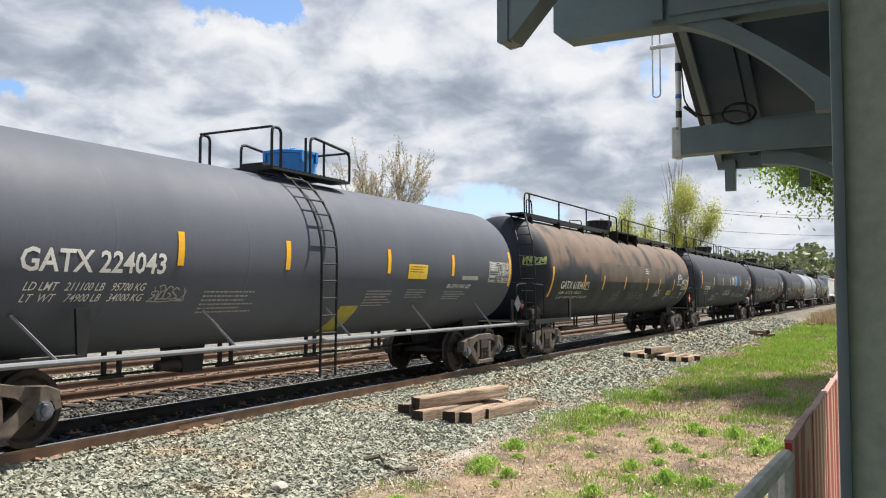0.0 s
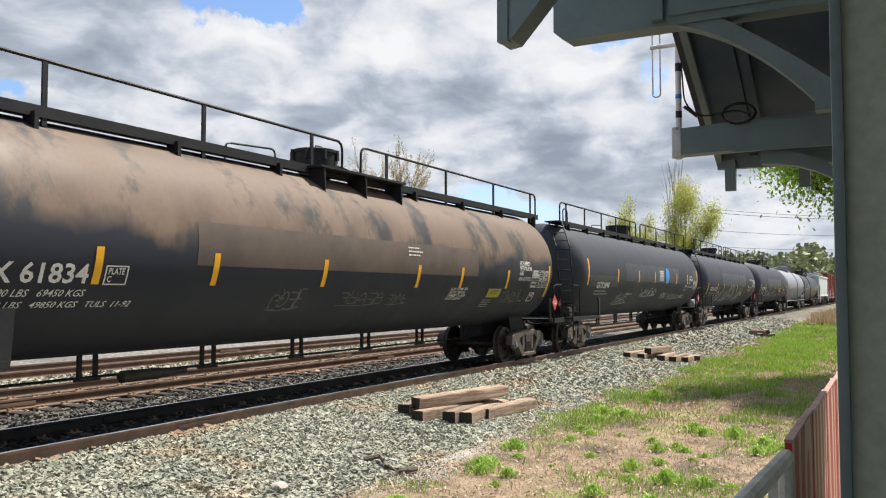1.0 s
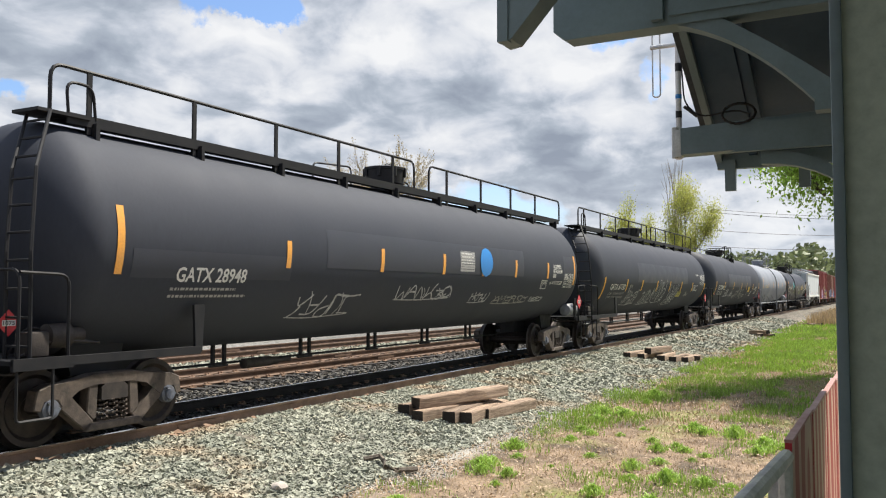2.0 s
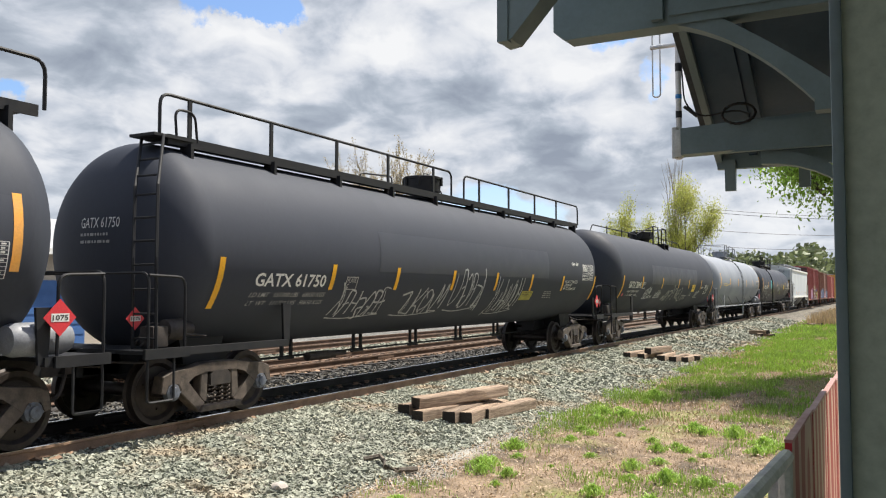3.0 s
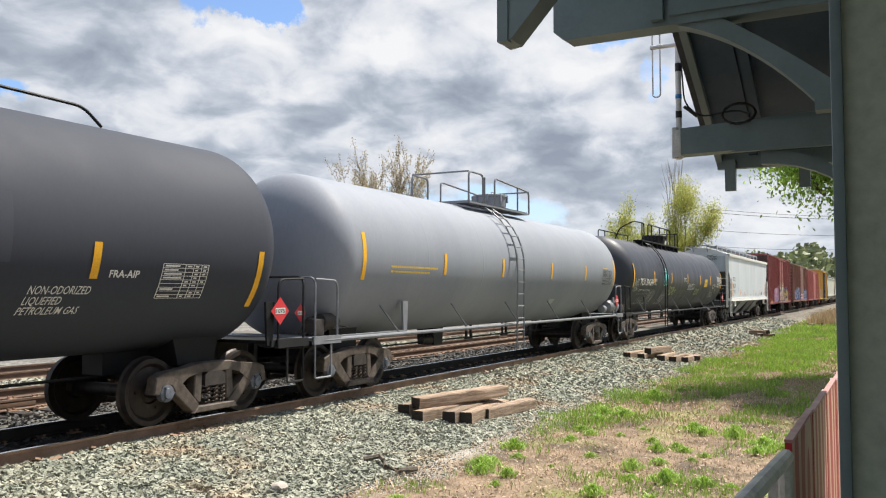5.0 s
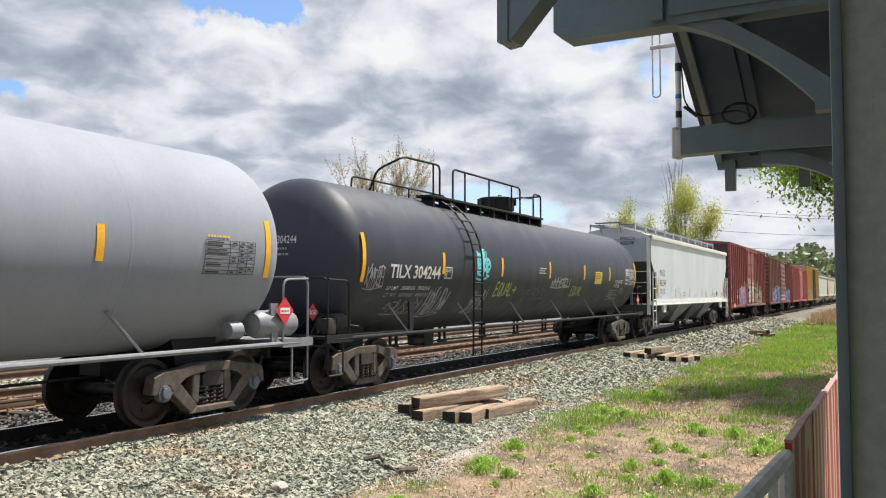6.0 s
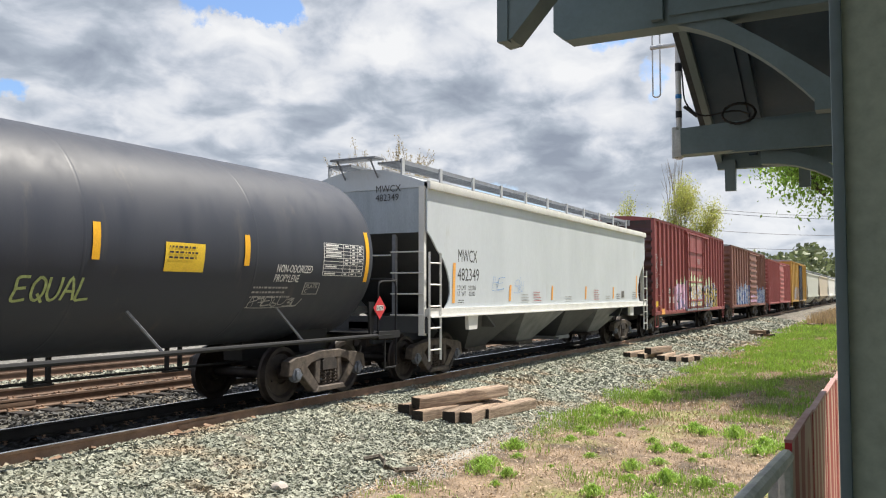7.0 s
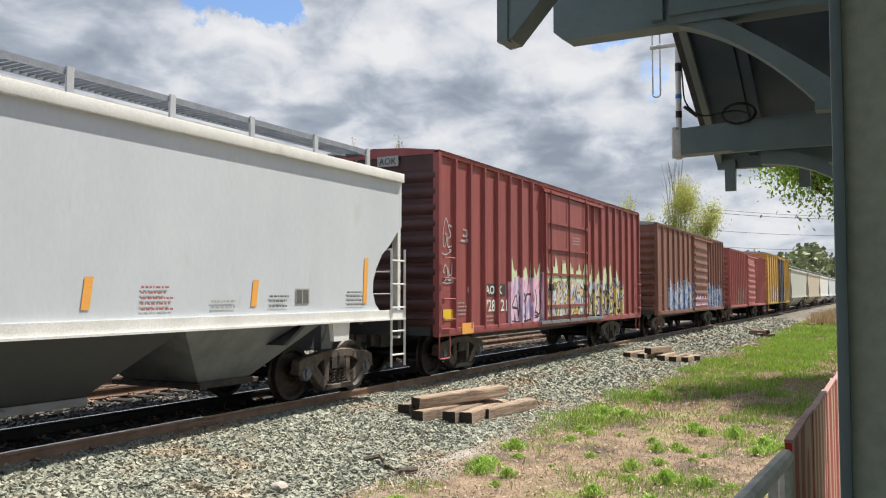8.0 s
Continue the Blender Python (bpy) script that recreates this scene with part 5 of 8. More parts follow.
# ---- covered hopper cars ----
def hopper_car(x, t, length, paint, label, sill, under, near=True, z_eave=3.92):
    car = car_at("hopper_car", label, "hopper car", "hopper cars of the train", x, t)
    h = length / 2
    hw = 1.56
    add_running_gear(car, -h + 1.35, h - 1.35, (-h - 0.45, h + 0.45))
    cut = [(-h, 3.02), (-h + 0.16, 2.90), (-h + 0.42, 2.66), (-h + 0.68, 2.48), (-h + 0.86, 2.24), (-h + 0.97, 2.0), (-h + 0.98, 1.80), (-h + 0.90, 1.60), (-h + 0.74, 1.46)]
    outline = [(-h, z_eave)] + cut + [(-x_, z) for x_, z in cut[::-1]] + [(h, z_eave)]
    for s in (-1, 1):
        bm = add_prism(bmesh.new(), outline, s * hw, s * (hw - 0.03))
        sd = part("side_sheet", bm, paint, car)
        bm = bmesh.new()
        add_box(bm, -h + 0.0, h - 0.0, s * hw - 0.05, s * hw + 0.05, 1.32, 1.48)
        add_box(bm, -h, h, s * hw - 0.10, s * hw + 0.07, 1.30, 1.33)
        part("side_sill", bm, sill, car, "scuffed white side sill")
        part("eave_rail", box_bm(-h, h, s * hw - 0.07, s * hw + 0.09, z_eave - 0.07, z_eave + 0.10, bevel=0.02), sill, car)
        for e in (-1, 1):
            part("sill_gusset", add_prism(bmesh.new(), [(e * (h - 1.75), 1.32), (e * (h - 2.25), 1.32), (e * (h - 2.2), 1.0), (e * (h - 1.78), 1.0)], s * hw - 0.04, s * hw + 0.04), sill, car)
    arc = [(y, z_eave + 0.06 + 0.36 * math.cos(y / hw * math.pi / 2)) for y in [hw * k / 8 for k in range(-8, 9)]]
    bm = bmesh.new()
    turn = Matrix.Rotation(math.pi / 2, 4, "Z")
    add_prism(bm, arc + [(hw, z_eave - 0.02), (-hw, z_eave - 0.02)], -h, h, turn)
    part("roof", bm, paint if near else ROOF_GALV, car)
    # end sheets: upright above, sloping in below; the near car's colours hold shade
    for e in (-1, 1):
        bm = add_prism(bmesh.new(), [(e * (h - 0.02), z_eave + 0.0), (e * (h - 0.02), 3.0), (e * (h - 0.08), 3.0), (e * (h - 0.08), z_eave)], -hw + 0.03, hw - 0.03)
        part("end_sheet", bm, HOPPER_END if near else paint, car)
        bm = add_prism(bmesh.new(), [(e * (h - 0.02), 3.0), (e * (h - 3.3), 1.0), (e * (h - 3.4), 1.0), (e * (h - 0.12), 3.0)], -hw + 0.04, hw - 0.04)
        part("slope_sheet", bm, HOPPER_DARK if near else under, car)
        bm = bmesh.new()
        add_box(bm, min(e * h, e * (h - 2.8)), max(e * h, e * (h - 2.8)), -0.3, 0.3, 0.75, 1.2)
        add_box(bm, min(e * h, e * (h - 0.12)), max(e * h, e * (h - 0.12)), -hw, hw, 1.0, 1.32)
        part("end_sill", bm, HOPPER_DARK, car)
        for y in (-0.75, 0.75):
            part("end_post", box_bm(e * (h - 0.1) - 0.04, e * (h - 0.1) + 0.04, y - 0.04, y + 0.04, 1.2, 3.1), GREY_STEEL, car)
        for y in (-1.45, 1.45):
            part("corner_post", box_bm(e * h - 0.05, e * h + 0.05, y - 0.06, y + 0.06, 0.95, z_eave), sill, car)
        if near:
            lad = [[(e * (h + 0.02), -1.62, 0.45), (e * (h + 0.02), -1.62, 2.6)], [(e * (h - 0.45), -1.62, 0.45), (e * (h - 0.45), -1.62, 2.6)]]
            ladder(car, lad, 5, HOPPER_WHITE, 0.022)
            for k in range(4):
                z = 1.35 + k * 0.42
                part("grab_iron", tube_bm([(e * (h + 0.06), -1.5, z), (e * (h + 0.06), -0.75, z)], 0.016, 5), HOPPER_WHITE, car)
            part("grab_iron", tube_bm([(e * (h + 0.06), -0.75, 2.55), (e * (h + 0.06), 1.45, 2.55)], 0.016, 5), HOPPER_WHITE, car)
            part("end_hatch_step", box_bm(min(e * h, e * (h + 0.35)), max(e * h, e * (h + 0.35)), -0.55, 0.55, 4.50, 4.54), GREY_STEEL, car)
            for y in (-0.4, 0.4):
                part("step_brace", tube_bm([(e * (h + 0.3), y, 4.5), (e * h, y, 4.15)], 0.018, 5), GREY_STEEL, car)
    # discharge bays
    n = 4
    bay = (length - 4.6) / n
    for i in range(n):
        c = -h + 2.3 + bay * (i + 0.5)
        bm = bmesh.new()
        tops = [(c - bay / 2, -1.45, 1.32), (c + bay / 2, -1.45, 1.32), (c + bay / 2, 1.45, 1.32), (c - bay / 2, 1.45, 1.32)]
        lows = [(c - 0.55, -0.75, 0.50), (c + 0.55, -0.75, 0.50), (c + 0.55, 0.75, 0.50), (c - 0.55, 0.75, 0.50)]
        a = [bm.verts.new(p) for p in tops]
        b = [bm.verts.new(p) for p in lows]
        bm.faces.new(a), bm.faces.new(b)
        for k in range(4):
            bm.faces.new((a[k], a[(k + 1) % 4], b[(k + 1) % 4], b[k]))
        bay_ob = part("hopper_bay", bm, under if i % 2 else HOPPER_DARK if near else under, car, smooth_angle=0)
        bm = bmesh.new()
        add_box(bm, c - 0.58, c + 0.58, -0.78, 0.78, 0.40, 0.50)
        add_box(bm, c - 0.66, c - 0.58, -0.9, 0.9, 0.41, 0.48)
        part("outlet_gate", bm, CAST_DARK if i != 2 else GREY_STEEL, bay_ob)
    part("centre_sill", box_bm(-h + 0.3, h - 0.3, -0.25, 0.25, 0.9, 1.25), HOPPER_DARK, car)
    # running boards on posts with open grating
    z = z_eave + 0.56
    for s in (-1, 1):
        rb = part("running_board", box_bm(-h + 0.1, h - 0.1, s * 0.88 - 0.012, s * 0.88 + 0.012, z - 0.05, z + 0.03), GREY_STEEL, car)
        k = int(length / 1.55)
        for i in range(k + 1):
            xs = -h + 0.15 + (length - 0.3) * i / k
            part("board_post", box_bm(xs - 0.05, xs + 0.05, s * 0.90 - 0.02, s * 0.90 + 0.02, z_eave + 0.25, z + 0.05), ROOF_GALV, rb)
        if near:
            bm = bmesh.new()
            for i in range(int((length - 0.2) / 0.11)):
                xs = -h + 0.1 + i * 0.11
                add_box(bm, xs, xs + 0.018, min(s * 0.34, s * 0.88), max(s * 0.34, s * 0.88), z - 0.03, z + 0.005)
            add_box(bm, -h + 0.1, h - 0.1, s * 0.34 - 0.01, s * 0.34 + 0.01, z - 0.04, z + 0.01)
            part("grating", bm, BAY_GREY, rb)
    bm = box_bm(-h + 0.6, h - 0.6, -0.3, 0.3, z_eave + 0.38, z_eave + 0.50, bevel=0.03)
    part("hatch_trough", bm, ROOF_GALV, car)
    return car, flat_side(-hw - 0.004)


def boxcar(x, t, length, paint, label, door=(-1.9, 1.7), ribs=8, top=4.66, low=0.90, door_kind="plug", paint_door=None, roof=None, near=True):
    car = car_at("boxcar", label, "boxcar", "boxcars of the train", x, t)
    h, hw = length / 2, 1.52
    add_running_gear(car, -h + 2.0, h - 2.0, (-h - 0.75, h + 0.75))
    for s in (-1, 1):
        part("side_wall", box_bm(-h, h, min(s * hw, s * (hw - 0.06)), max(s * hw, s * (hw - 0.06)), low + 0.12, top), paint, car)
        part("side_sill", box_bm(-h, h, s * hw - 0.06, s * hw + 0.06, low, low + 0.16, bevel=0.01), paint, car)
        part("top_chord", box_bm(-h, h, s * hw - 0.05, s * hw + 0.08, top - 0.05, top + 0.06, bevel=0.015), paint, car)
        for a, b in ((-h + 0.03, door[0]), (door[1], h - 0.03)):
            for i in range(ribs + 1):
                xs = a + (b - a) * i / ribs
                bm = add_prism(bmesh.new(), [(xs - 0.05, 0), (xs + 0.05, 0), (xs + 0.03, 1), (xs - 0.03, 1)], 0, 1)
                for v in bm.verts:
                    xx, yy, zz = v.co
                    v.co = (xx, s * (hw + 0.075 * zz), (low + 0.12) + (top - low - 0.16) * yy)
                part("side_post", bm, paint, car)
    part("floor_frame", box_bm(-h, h, -1.35, 1.35, low + 0.02, low + 0.2), HOPPER_DARK, car)
    part("centre_sill", box_bm(-h - 0.1, h + 0.1, -0.25, 0.25, 0.66, 1.0), HOPPER_DARK, car)
    bm = bmesh.new()
    add_prism(bm, [(-hw - 0.07, top + 0.05), (-hw * 0.5, top + 0.15), (0, top + 0.19), (hw * 0.5, top + 0.15), (hw + 0.07, top + 0.05), (hw, top - 0.02), (-hw, top - 0.02)], -h, h, Matrix.Rotation(math.pi / 2, 4, "Z"))
    rf = part("roof", bm, roof or paint, car)
    for e in (-1, 1):
        # pressed end: rounded horizontal corrugations
        n = 10
        prof = [(e * (h - 0.04), low + 0.1)]
        for i in range(n):
            z0 = low + 0.15 + (top - low - 0.45) * i / n
            dz = (top - low - 0.45) / n
            for k in range(7):
                prof.append((e * (h - 0.03 + 0.09 * math.sin(k / 6 * math.pi)), z0 + dz * (0.08 + 0.84 * k / 6)))
        prof += [(e * (h - 0.03), top - 0.28), (e * (h - 0.03), top + 0.02), (e * (h - 0.14), top + 0.02), (e * (h - 0.14), low + 0.1)]
        part("end_wall", add_prism(bmesh.new(), prof, -hw + 0.02, hw - 0.02), BOX_END if near else paint, car, "corrugated end wall")
        for y in (-hw, hw):
            part("corner_post", box_bm(e * h - 0.04, e * h + 0.04, y - 0.07, y + 0.07, low, top), paint, car)
        for y in (-1.55, 1.55):
            part("sill_step", tube_bm(bend([(e * (h - 0.05), y, low + 0.05), (e * (h - 0.05), y, 0.45), (e * (h - 0.5), y, 0.45), (e * (h - 0.5), y, low + 0.05)], 0.05), 0.018, 5), paint, car)
        for k in range(4):
            z = low + 0.35 + 0.42 * k
            part("grab_iron", tube_bm([(e * (h - 0.06), -hw - 0.13, z), (e * (h - 0.55), -hw - 0.13, z)], 0.016, 5), paint, car)
            part("grab_iron", tube_bm([(e * (h + 0.12), -1.4, z), (e * (h + 0.12), -0.85, z)], 0.016, 5), BLACK_STEEL, car)
        part("end_platform", box_bm(min(e * h, e * (h + 0.3)), max(e * h, e * (h + 0.3)), -0.9, 0.6, low + 0.05, low + 0.09), BLACK_STEEL, car)
    # sliding doors
    d0, d1 = door
    pd = paint_door or paint
    y = -hw - 0.10
    bm = bmesh.new()
    add_box(bm, d0, d1, y, -hw + 0.02, low + 0.18, top - 0.22)
    d = part("door", bm, pd, car, "sliding freight door with rods and crossbars")
    if door_kind == "ribbed":
        for i in range(9):
            z = low + 0.45 + i * 0.36
            if z < top - 0.5:
                part("door_rib", box_bm(d0 + 0.08, d1 - 0.08, y - 0.05, y + 0.01, z, z + 0.14, bevel=0.02), pd, d)
    else:
        mid = (d0 + d1) / 2
        for xs in (d0 + 0.35, mid, d1 - 0.35):
            part("door_rod", tube_bm([(xs, y - 0.05, low + 0.1), (xs, y - 0.05, top - 0.15)], 0.024, 6), pd if near else BLACK_STEEL, d)
        for z in (low + 0.5, low + 1.35, low + 2.05, low + 2.75):
            part("door_bar", box_bm(d0 + 0.04, d1 - 0.04, y - 0.04, y + 0.01, z, z + 0.07), pd, d)
        for xs in (d0 + 0.02, d1 - 0.1):
            part("door_edge", box_bm(xs, xs + 0.08, y - 0.04, y + 0.01, low + 0.18, top - 0.22), pd, d)
        for xs in (d0 + 0.35, d1 - 0.35):
            part("door_latch", box_bm(xs - 0.1, xs + 0.1, y - 0.10, y - 0.03, low + 0.95, low + 1.12, bevel=0.01), CAST_DARK, d)
    part("door_track", box_bm(d0 - (d1 - d0) * 0.1, d1 + 1.4, -hw - 0.16, -hw, low + 0.08, low + 0.16), GREY_STEEL if near else pd, car)
    part("door_track", box_bm(d0 - 0.1, d1 + 1.5, -hw - 0.14, -hw, top - 0.2, top - 0.12), paint, car)
    return car, flat_side(-hw - 0.004), flat_side(-hw - 0.115)


def paint_field(car, side, x0, x1, z0, z1, mtl, seed, drip=0.3, name="sprayed_mural", off=0.004):
    """A sprayed field with a ragged top edge."""
    rnd = random.Random(seed)
    bm = bmesh.new()
    n = int((x1 - x0) / 0.09)
    tops = [z1 + drip * (0.5 * math.sin(i * 0.9 + seed) + rnd.uniform(-0.5, 0.5)) for i in range(n + 1)]
    lows = [z0 + rnd.uniform(0, 0.06) for i in range(n + 1)]
    va = [bm.verts.new(side(x0 + (x1 - x0) * i / n, lows[i], off)) for i in range(n + 1)]
    vb = [bm.verts.new(side(x0 + (x1 - x0) * i / n, tops[i], off)) for i in range(n + 1)]
    for i in range(n):
        bm.faces.new((va[i], va[i + 1], vb[i + 1], vb[i]))
    return part(name, bm, mtl, car, "sprayed graffiti mural")


def painted_posts(car, a, b, ribs, x0, x1, low, mtl, seed, hw=1.52):
    """The mural's paint wrapped round the side posts that it crosses."""
    rnd = random.Random(seed)
    for i in range(ribs + 1):
        xs = a + (b - a) * i / ribs
        if not x0 < xs < x1:
            continue
        z1 = 2.05 + rnd.uniform(-0.1, 0.3)
        bm = bmesh.new()
        ring = []
        for z in (low, z1):
            ring.append([bm.verts.new((xs + dx, -hw - dy, z)) for dx, dy in ((-0.054, 0.002), (-0.034, 0.079), (0.034, 0.079), (0.054, 0.002))])
        for k in range(3):
            bm.faces.new((ring[0][k], ring[0][k + 1], ring[1][k + 1], ring[1][k]))
        part("sprayed_mural", bm, mtl, car)


def freight_cars():
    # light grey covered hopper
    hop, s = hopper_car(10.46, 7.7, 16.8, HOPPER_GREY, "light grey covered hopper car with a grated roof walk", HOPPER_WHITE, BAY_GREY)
    h = 8.4
    part("lettering", lettering(s, "MWCX", -h + 1.36, -h + 2.28, 2.45, 2.72, off=-0.002, weight=0.0), BLACK_INK, hop, "painted lettering")
    part("lettering", lettering(s, "482349", -h + 1.32, -h + 2.38, 2.05, 2.32, off=-0.002, weight=0.0), BLACK_INK, hop, "painted lettering")
    part("lettering", lettering(s, "LD LMT   222700\nLT  WT    63300", -h + 1.32, -h + 2.2, 1.72, 1.95, off=-0.002, weight=0.0), BLACK_INK, hop, "painted lettering")
    part("lettering", text_bars(s, -h + 1.32, -h + 1.6, 1.56, 1.66, 2, 3), BLACK_INK, hop, "rows of small print")
    e = lambda x, v, off=0.0: Vector((-h - 0.02 - off, -x, v))
    part("lettering", lettering(e, "MWCX\n482349", 0.35, 0.95, 3.66, 3.98, off=-0.016, weight=0.0), BLACK_INK, hop, "painted lettering")
    for xs, z0, z1 in ((-h + 1.12, 1.58, 2.42), (-h + 4.08, 1.6, 1.98), (-h + 6.94, 1.6, 1.98), (-h + 9.80, 1.6, 1.98), (-h + 12.66, 1.6, 1.98), (h - 1.25, 1.6, 2.4)):
        part("reflective_strip", patch(s, xs - 0.06, xs + 0.06, z0, z1, 0.004, lean=0.05), ORANGE, hop, "faded orange reflective strip")
    for xs, m, n in ((-h + 4.8, DULL_WHITE, 3), (-h + 5.6, BOX_ROSE, 4), (-h + 8.0, DULL_WHITE, 2), (-h + 10.6, BOX_ROSE, 5), (-h + 11.8, DULL_WHITE, 2), (-h + 13.0, DULLER, 3), (-h + 15.0, DULLER, 4)):
        part("lettering", text_bars(s, xs, xs + 0.55, 1.56, 1.60 + n * 0.06, n, int(xs * 10)), m, hop, "rows of small print")
    part("lettering", sprayed_tag(s, -h + 3.0, -h + 3.7, 1.85, 2.2, 40, 0.008, 2, 1.0), DOME_BLUE, hop, "thin scrawled blue tag")
    part("lettering", sprayed_tag(s, -h + 4.3, -h + 4.9, 1.8, 2.2, 41, 0.008, 2, 1.0), DOME_BLUE, hop, "scrawled blue tag")
    p = part("stencil_box", patch(s, -h + 13.62, -h + 13.97, 1.62, 1.86, 0.004), DULL_WHITE, hop)
    part("stencil_field", patch(s, -h + 13.65, -h + 13.78, 1.64, 1.84, 0.008), DULLER, p)
    part("stencil_field", patch(s, -h + 13.81, -h + 13.94, 1.64, 1.84, 0.008), DULLER, p)

    # maroon boxcar
    box, s, sd = boxcar(22.75, 8.0, 15.5, BOX_RED, "maroon ribbed boxcar with a colourful graffiti mural", door=(-1.95, 1.65), ribs=8)
    for k, (a, b) in enumerate(((-4.1, -2.05), (-1.9, 1.6), (1.75, 5.8))):
        ss = sd if k == 1 else s
        paint_field(box, ss, a, b, 1.05 if k != 1 else 1.15, 2.36, MURAL_EDGE, 50 + k, 0.45)
        paint_field(box, ss, a + 0.05, b - 0.05, 1.04 if k != 1 else 1.14, 2.14, (MURAL_PINK, MURAL_MIX, MURAL_MIX)[k], 60 + k, 0.12, off=0.008)
    painted_posts(box, -7.72, -1.95, 8, -4.2, -1.9, 1.05, MURAL_PINK, 80)
    painted_posts(box, 1.65, 7.72, 8, 1.6, 5.9, 1.05, MURAL_MIX, 81)
    part("lettering", sprayed_tag(s, 1.9, 5.6, 1.1, 1.95, 66, 0.07, 7, 1.0), BLACK_INK, box, "black outline of the mural")
    part("lettering", sprayed_tag(s, -4.1, -2.2, 1.1, 1.9, 67, 0.06, 4, 1.0), BLACK_INK, box, "black outline of the mural")
    part("sprayed_tag", sprayed_tag(s, -7.55, -7.15, 2.6, 3.3, 68, 0.035, 2, 1.0), SPRAY_WHITE, box, "white sprayed tag")
    part("sprayed_tag", sprayed_tag(s, -6.7, -6.2, 2.9, 3.2, 69, 0.035, 2, 1.0), SPRAY_WHITE, box, "white sprayed tag")
    part("sprayed_tag", sprayed_tag(s, -7.55, -6.95, 2.0, 2.4, 70, 0.035, 3, 1.0), SPRAY_WHITE, box, "white sprayed tag")
    part("mark_field", patch(s, -5.50, -4.90, 1.72, 2.0, 0.003), BLACK_INK, box)
    part("mark_field", patch(s, -4.78, -4.32, 1.72, 2.0, 0.003), BLACK_INK, box)
    part("lettering", lettering(s, "AO", -5.45, -4.96, 1.76, 1.96), WHITE, box, "painted lettering")
    part("lettering", lettering(s, "K", -4.73, -4.52, 1.76, 1.96), WHITE, box, "painted lettering")
    part("lettering", lettering(s, "728", -5.49, -4.92, 1.36, 1.64), WHITE, box, "painted lettering")
    part("lettering", lettering(s, "121", -4.76, -4.24, 1.36, 1.64), WHITE, box, "painted lettering")
    part("lettering", text_bars(s, -5.49, -4.92, 1.12, 1.3, 2, 9), DULL_WHITE, box, "rows of small print")
    part("lettering", text_bars(s, -6.92, -6.36, 1.3, 1.62, 4, 10), DULL_WHITE, box, "rows of small print")
    part("lettering", text_bars(sd, 0.2, 0.9, 3.15, 3.4, 3, 11), DULL_WHITE, box, "rows of small print")
    part("notice", patch(s, -7.5, -7.05, 1.22, 1.45, 0.006), SIGN_YELLOW, box, "yellow notice")
    part("reflective_strip", patch(s, -6.75, -6.2, 0.92, 1.15, 0.07), ORANGE, box, "orange reflective square")
    bm = bmesh.new()
    bm.faces.new([bm.verts.new(s(-6.28 + 0.09 * math.cos(k * 0.3927), 1.86 + 0.09 * math.sin(k * 0.3927), 0.006)) for k in range(16)])
    part("round_dot", bm, WHITE, box)
    e = lambda x, v, off=0.0: Vector((-7.75 - 0.03 - off, -x, v))
    part("mark_field", patch(e, 0.1, 0.62, 4.44, 4.66, 0.004), DULL_WHITE, box)
    part("lettering", lettering(e, "AOK", 0.15, 0.57, 4.48, 4.62, 0.012, 0.0), BLACK_INK, box, "painted lettering")
    part("lettering", lettering(e, "728121", 0.68, 1.25, 4.48, 4.62, 0.012, 0.0), BLACK_INK, box, "painted lettering")

    # brown boxcar with a ribbed door and pale roof
    box, s, sd = boxcar(40.75, 8.0, 15.0, BOX_BROWN, "brown boxcar with a ribbed door and pale roof edge", door=(-0.6, 2.5), ribs=7, top=4.52, door_kind="ribbed", roof=ROOF_GALV, near=False)
    paint_field(box, s, -5.6, -0.9, 1.05, 2.2, MURAL_BLUE, 71, 0.5)
    painted_posts(box, -7.47, -0.6, 7, -5.6, -0.5, 1.05, MURAL_BLUE, 82)
    painted_posts(box, 2.5, 7.47, 7, 2.4, 6.8, 1.05, MURAL_BLUE, 83)
    paint_field(box, sd, -0.5, 2.4, 1.15, 1.6, MURAL_PINK, 72, 0.3)
    paint_field(box, s, 2.7, 6.8, 1.05, 2.1, MURAL_BLUE, 73, 0.4)
    # faded red boxcar
    box, s, sd = boxcar(58.2, 8.0, 15.6, BOX_ROSE, "faded red boxcar with blue and green graffiti", door=(-1.0, 2.0), ribs=10, top=4.3, door_kind="ribbed", near=False)
    paint_field(box, s, -4.8, -1.2, 1.05, 2.0, MURAL_GREEN, 74, 0.3)
    paint_field(box, s, 2.4, 6.4, 1.05, 2.1, MURAL_GREEN, 75, 0.3)
    # yellow boxcar
    box, s, sd = boxcar(75.2, 8.0, 15.4, BOX_YELLOW, "yellow boxcar with dark blue doors and graffiti", door=(-0.7, 2.4), ribs=5, top=4.75, paint_door=BOX_DOOR_BLUE, roof=ROOF_GALV, near=False)
    paint_field(box, s, -5.2, -0.8, 1.05, 2.2, MURAL_BLUE, 76, 0.3)
    paint_field(box, s, 2.6, 6.8, 1.05, 2.2, MURAL_GREEN, 77, 0.3)
    for k, m in enumerate((HOPPER_PALE, HOPPER_TAN, HOPPER_WHITE, HOPPER_GREY, HOPPER_TAN, HOPPER_PALE)):
        hopper_car(93.2 + 18.9 * k, 8.0, 17.3, m, ("pale grey covered hopper car, weathered", "tan covered hopper car, weathered")[k % 2], m, m, near=False)


freight_cars()
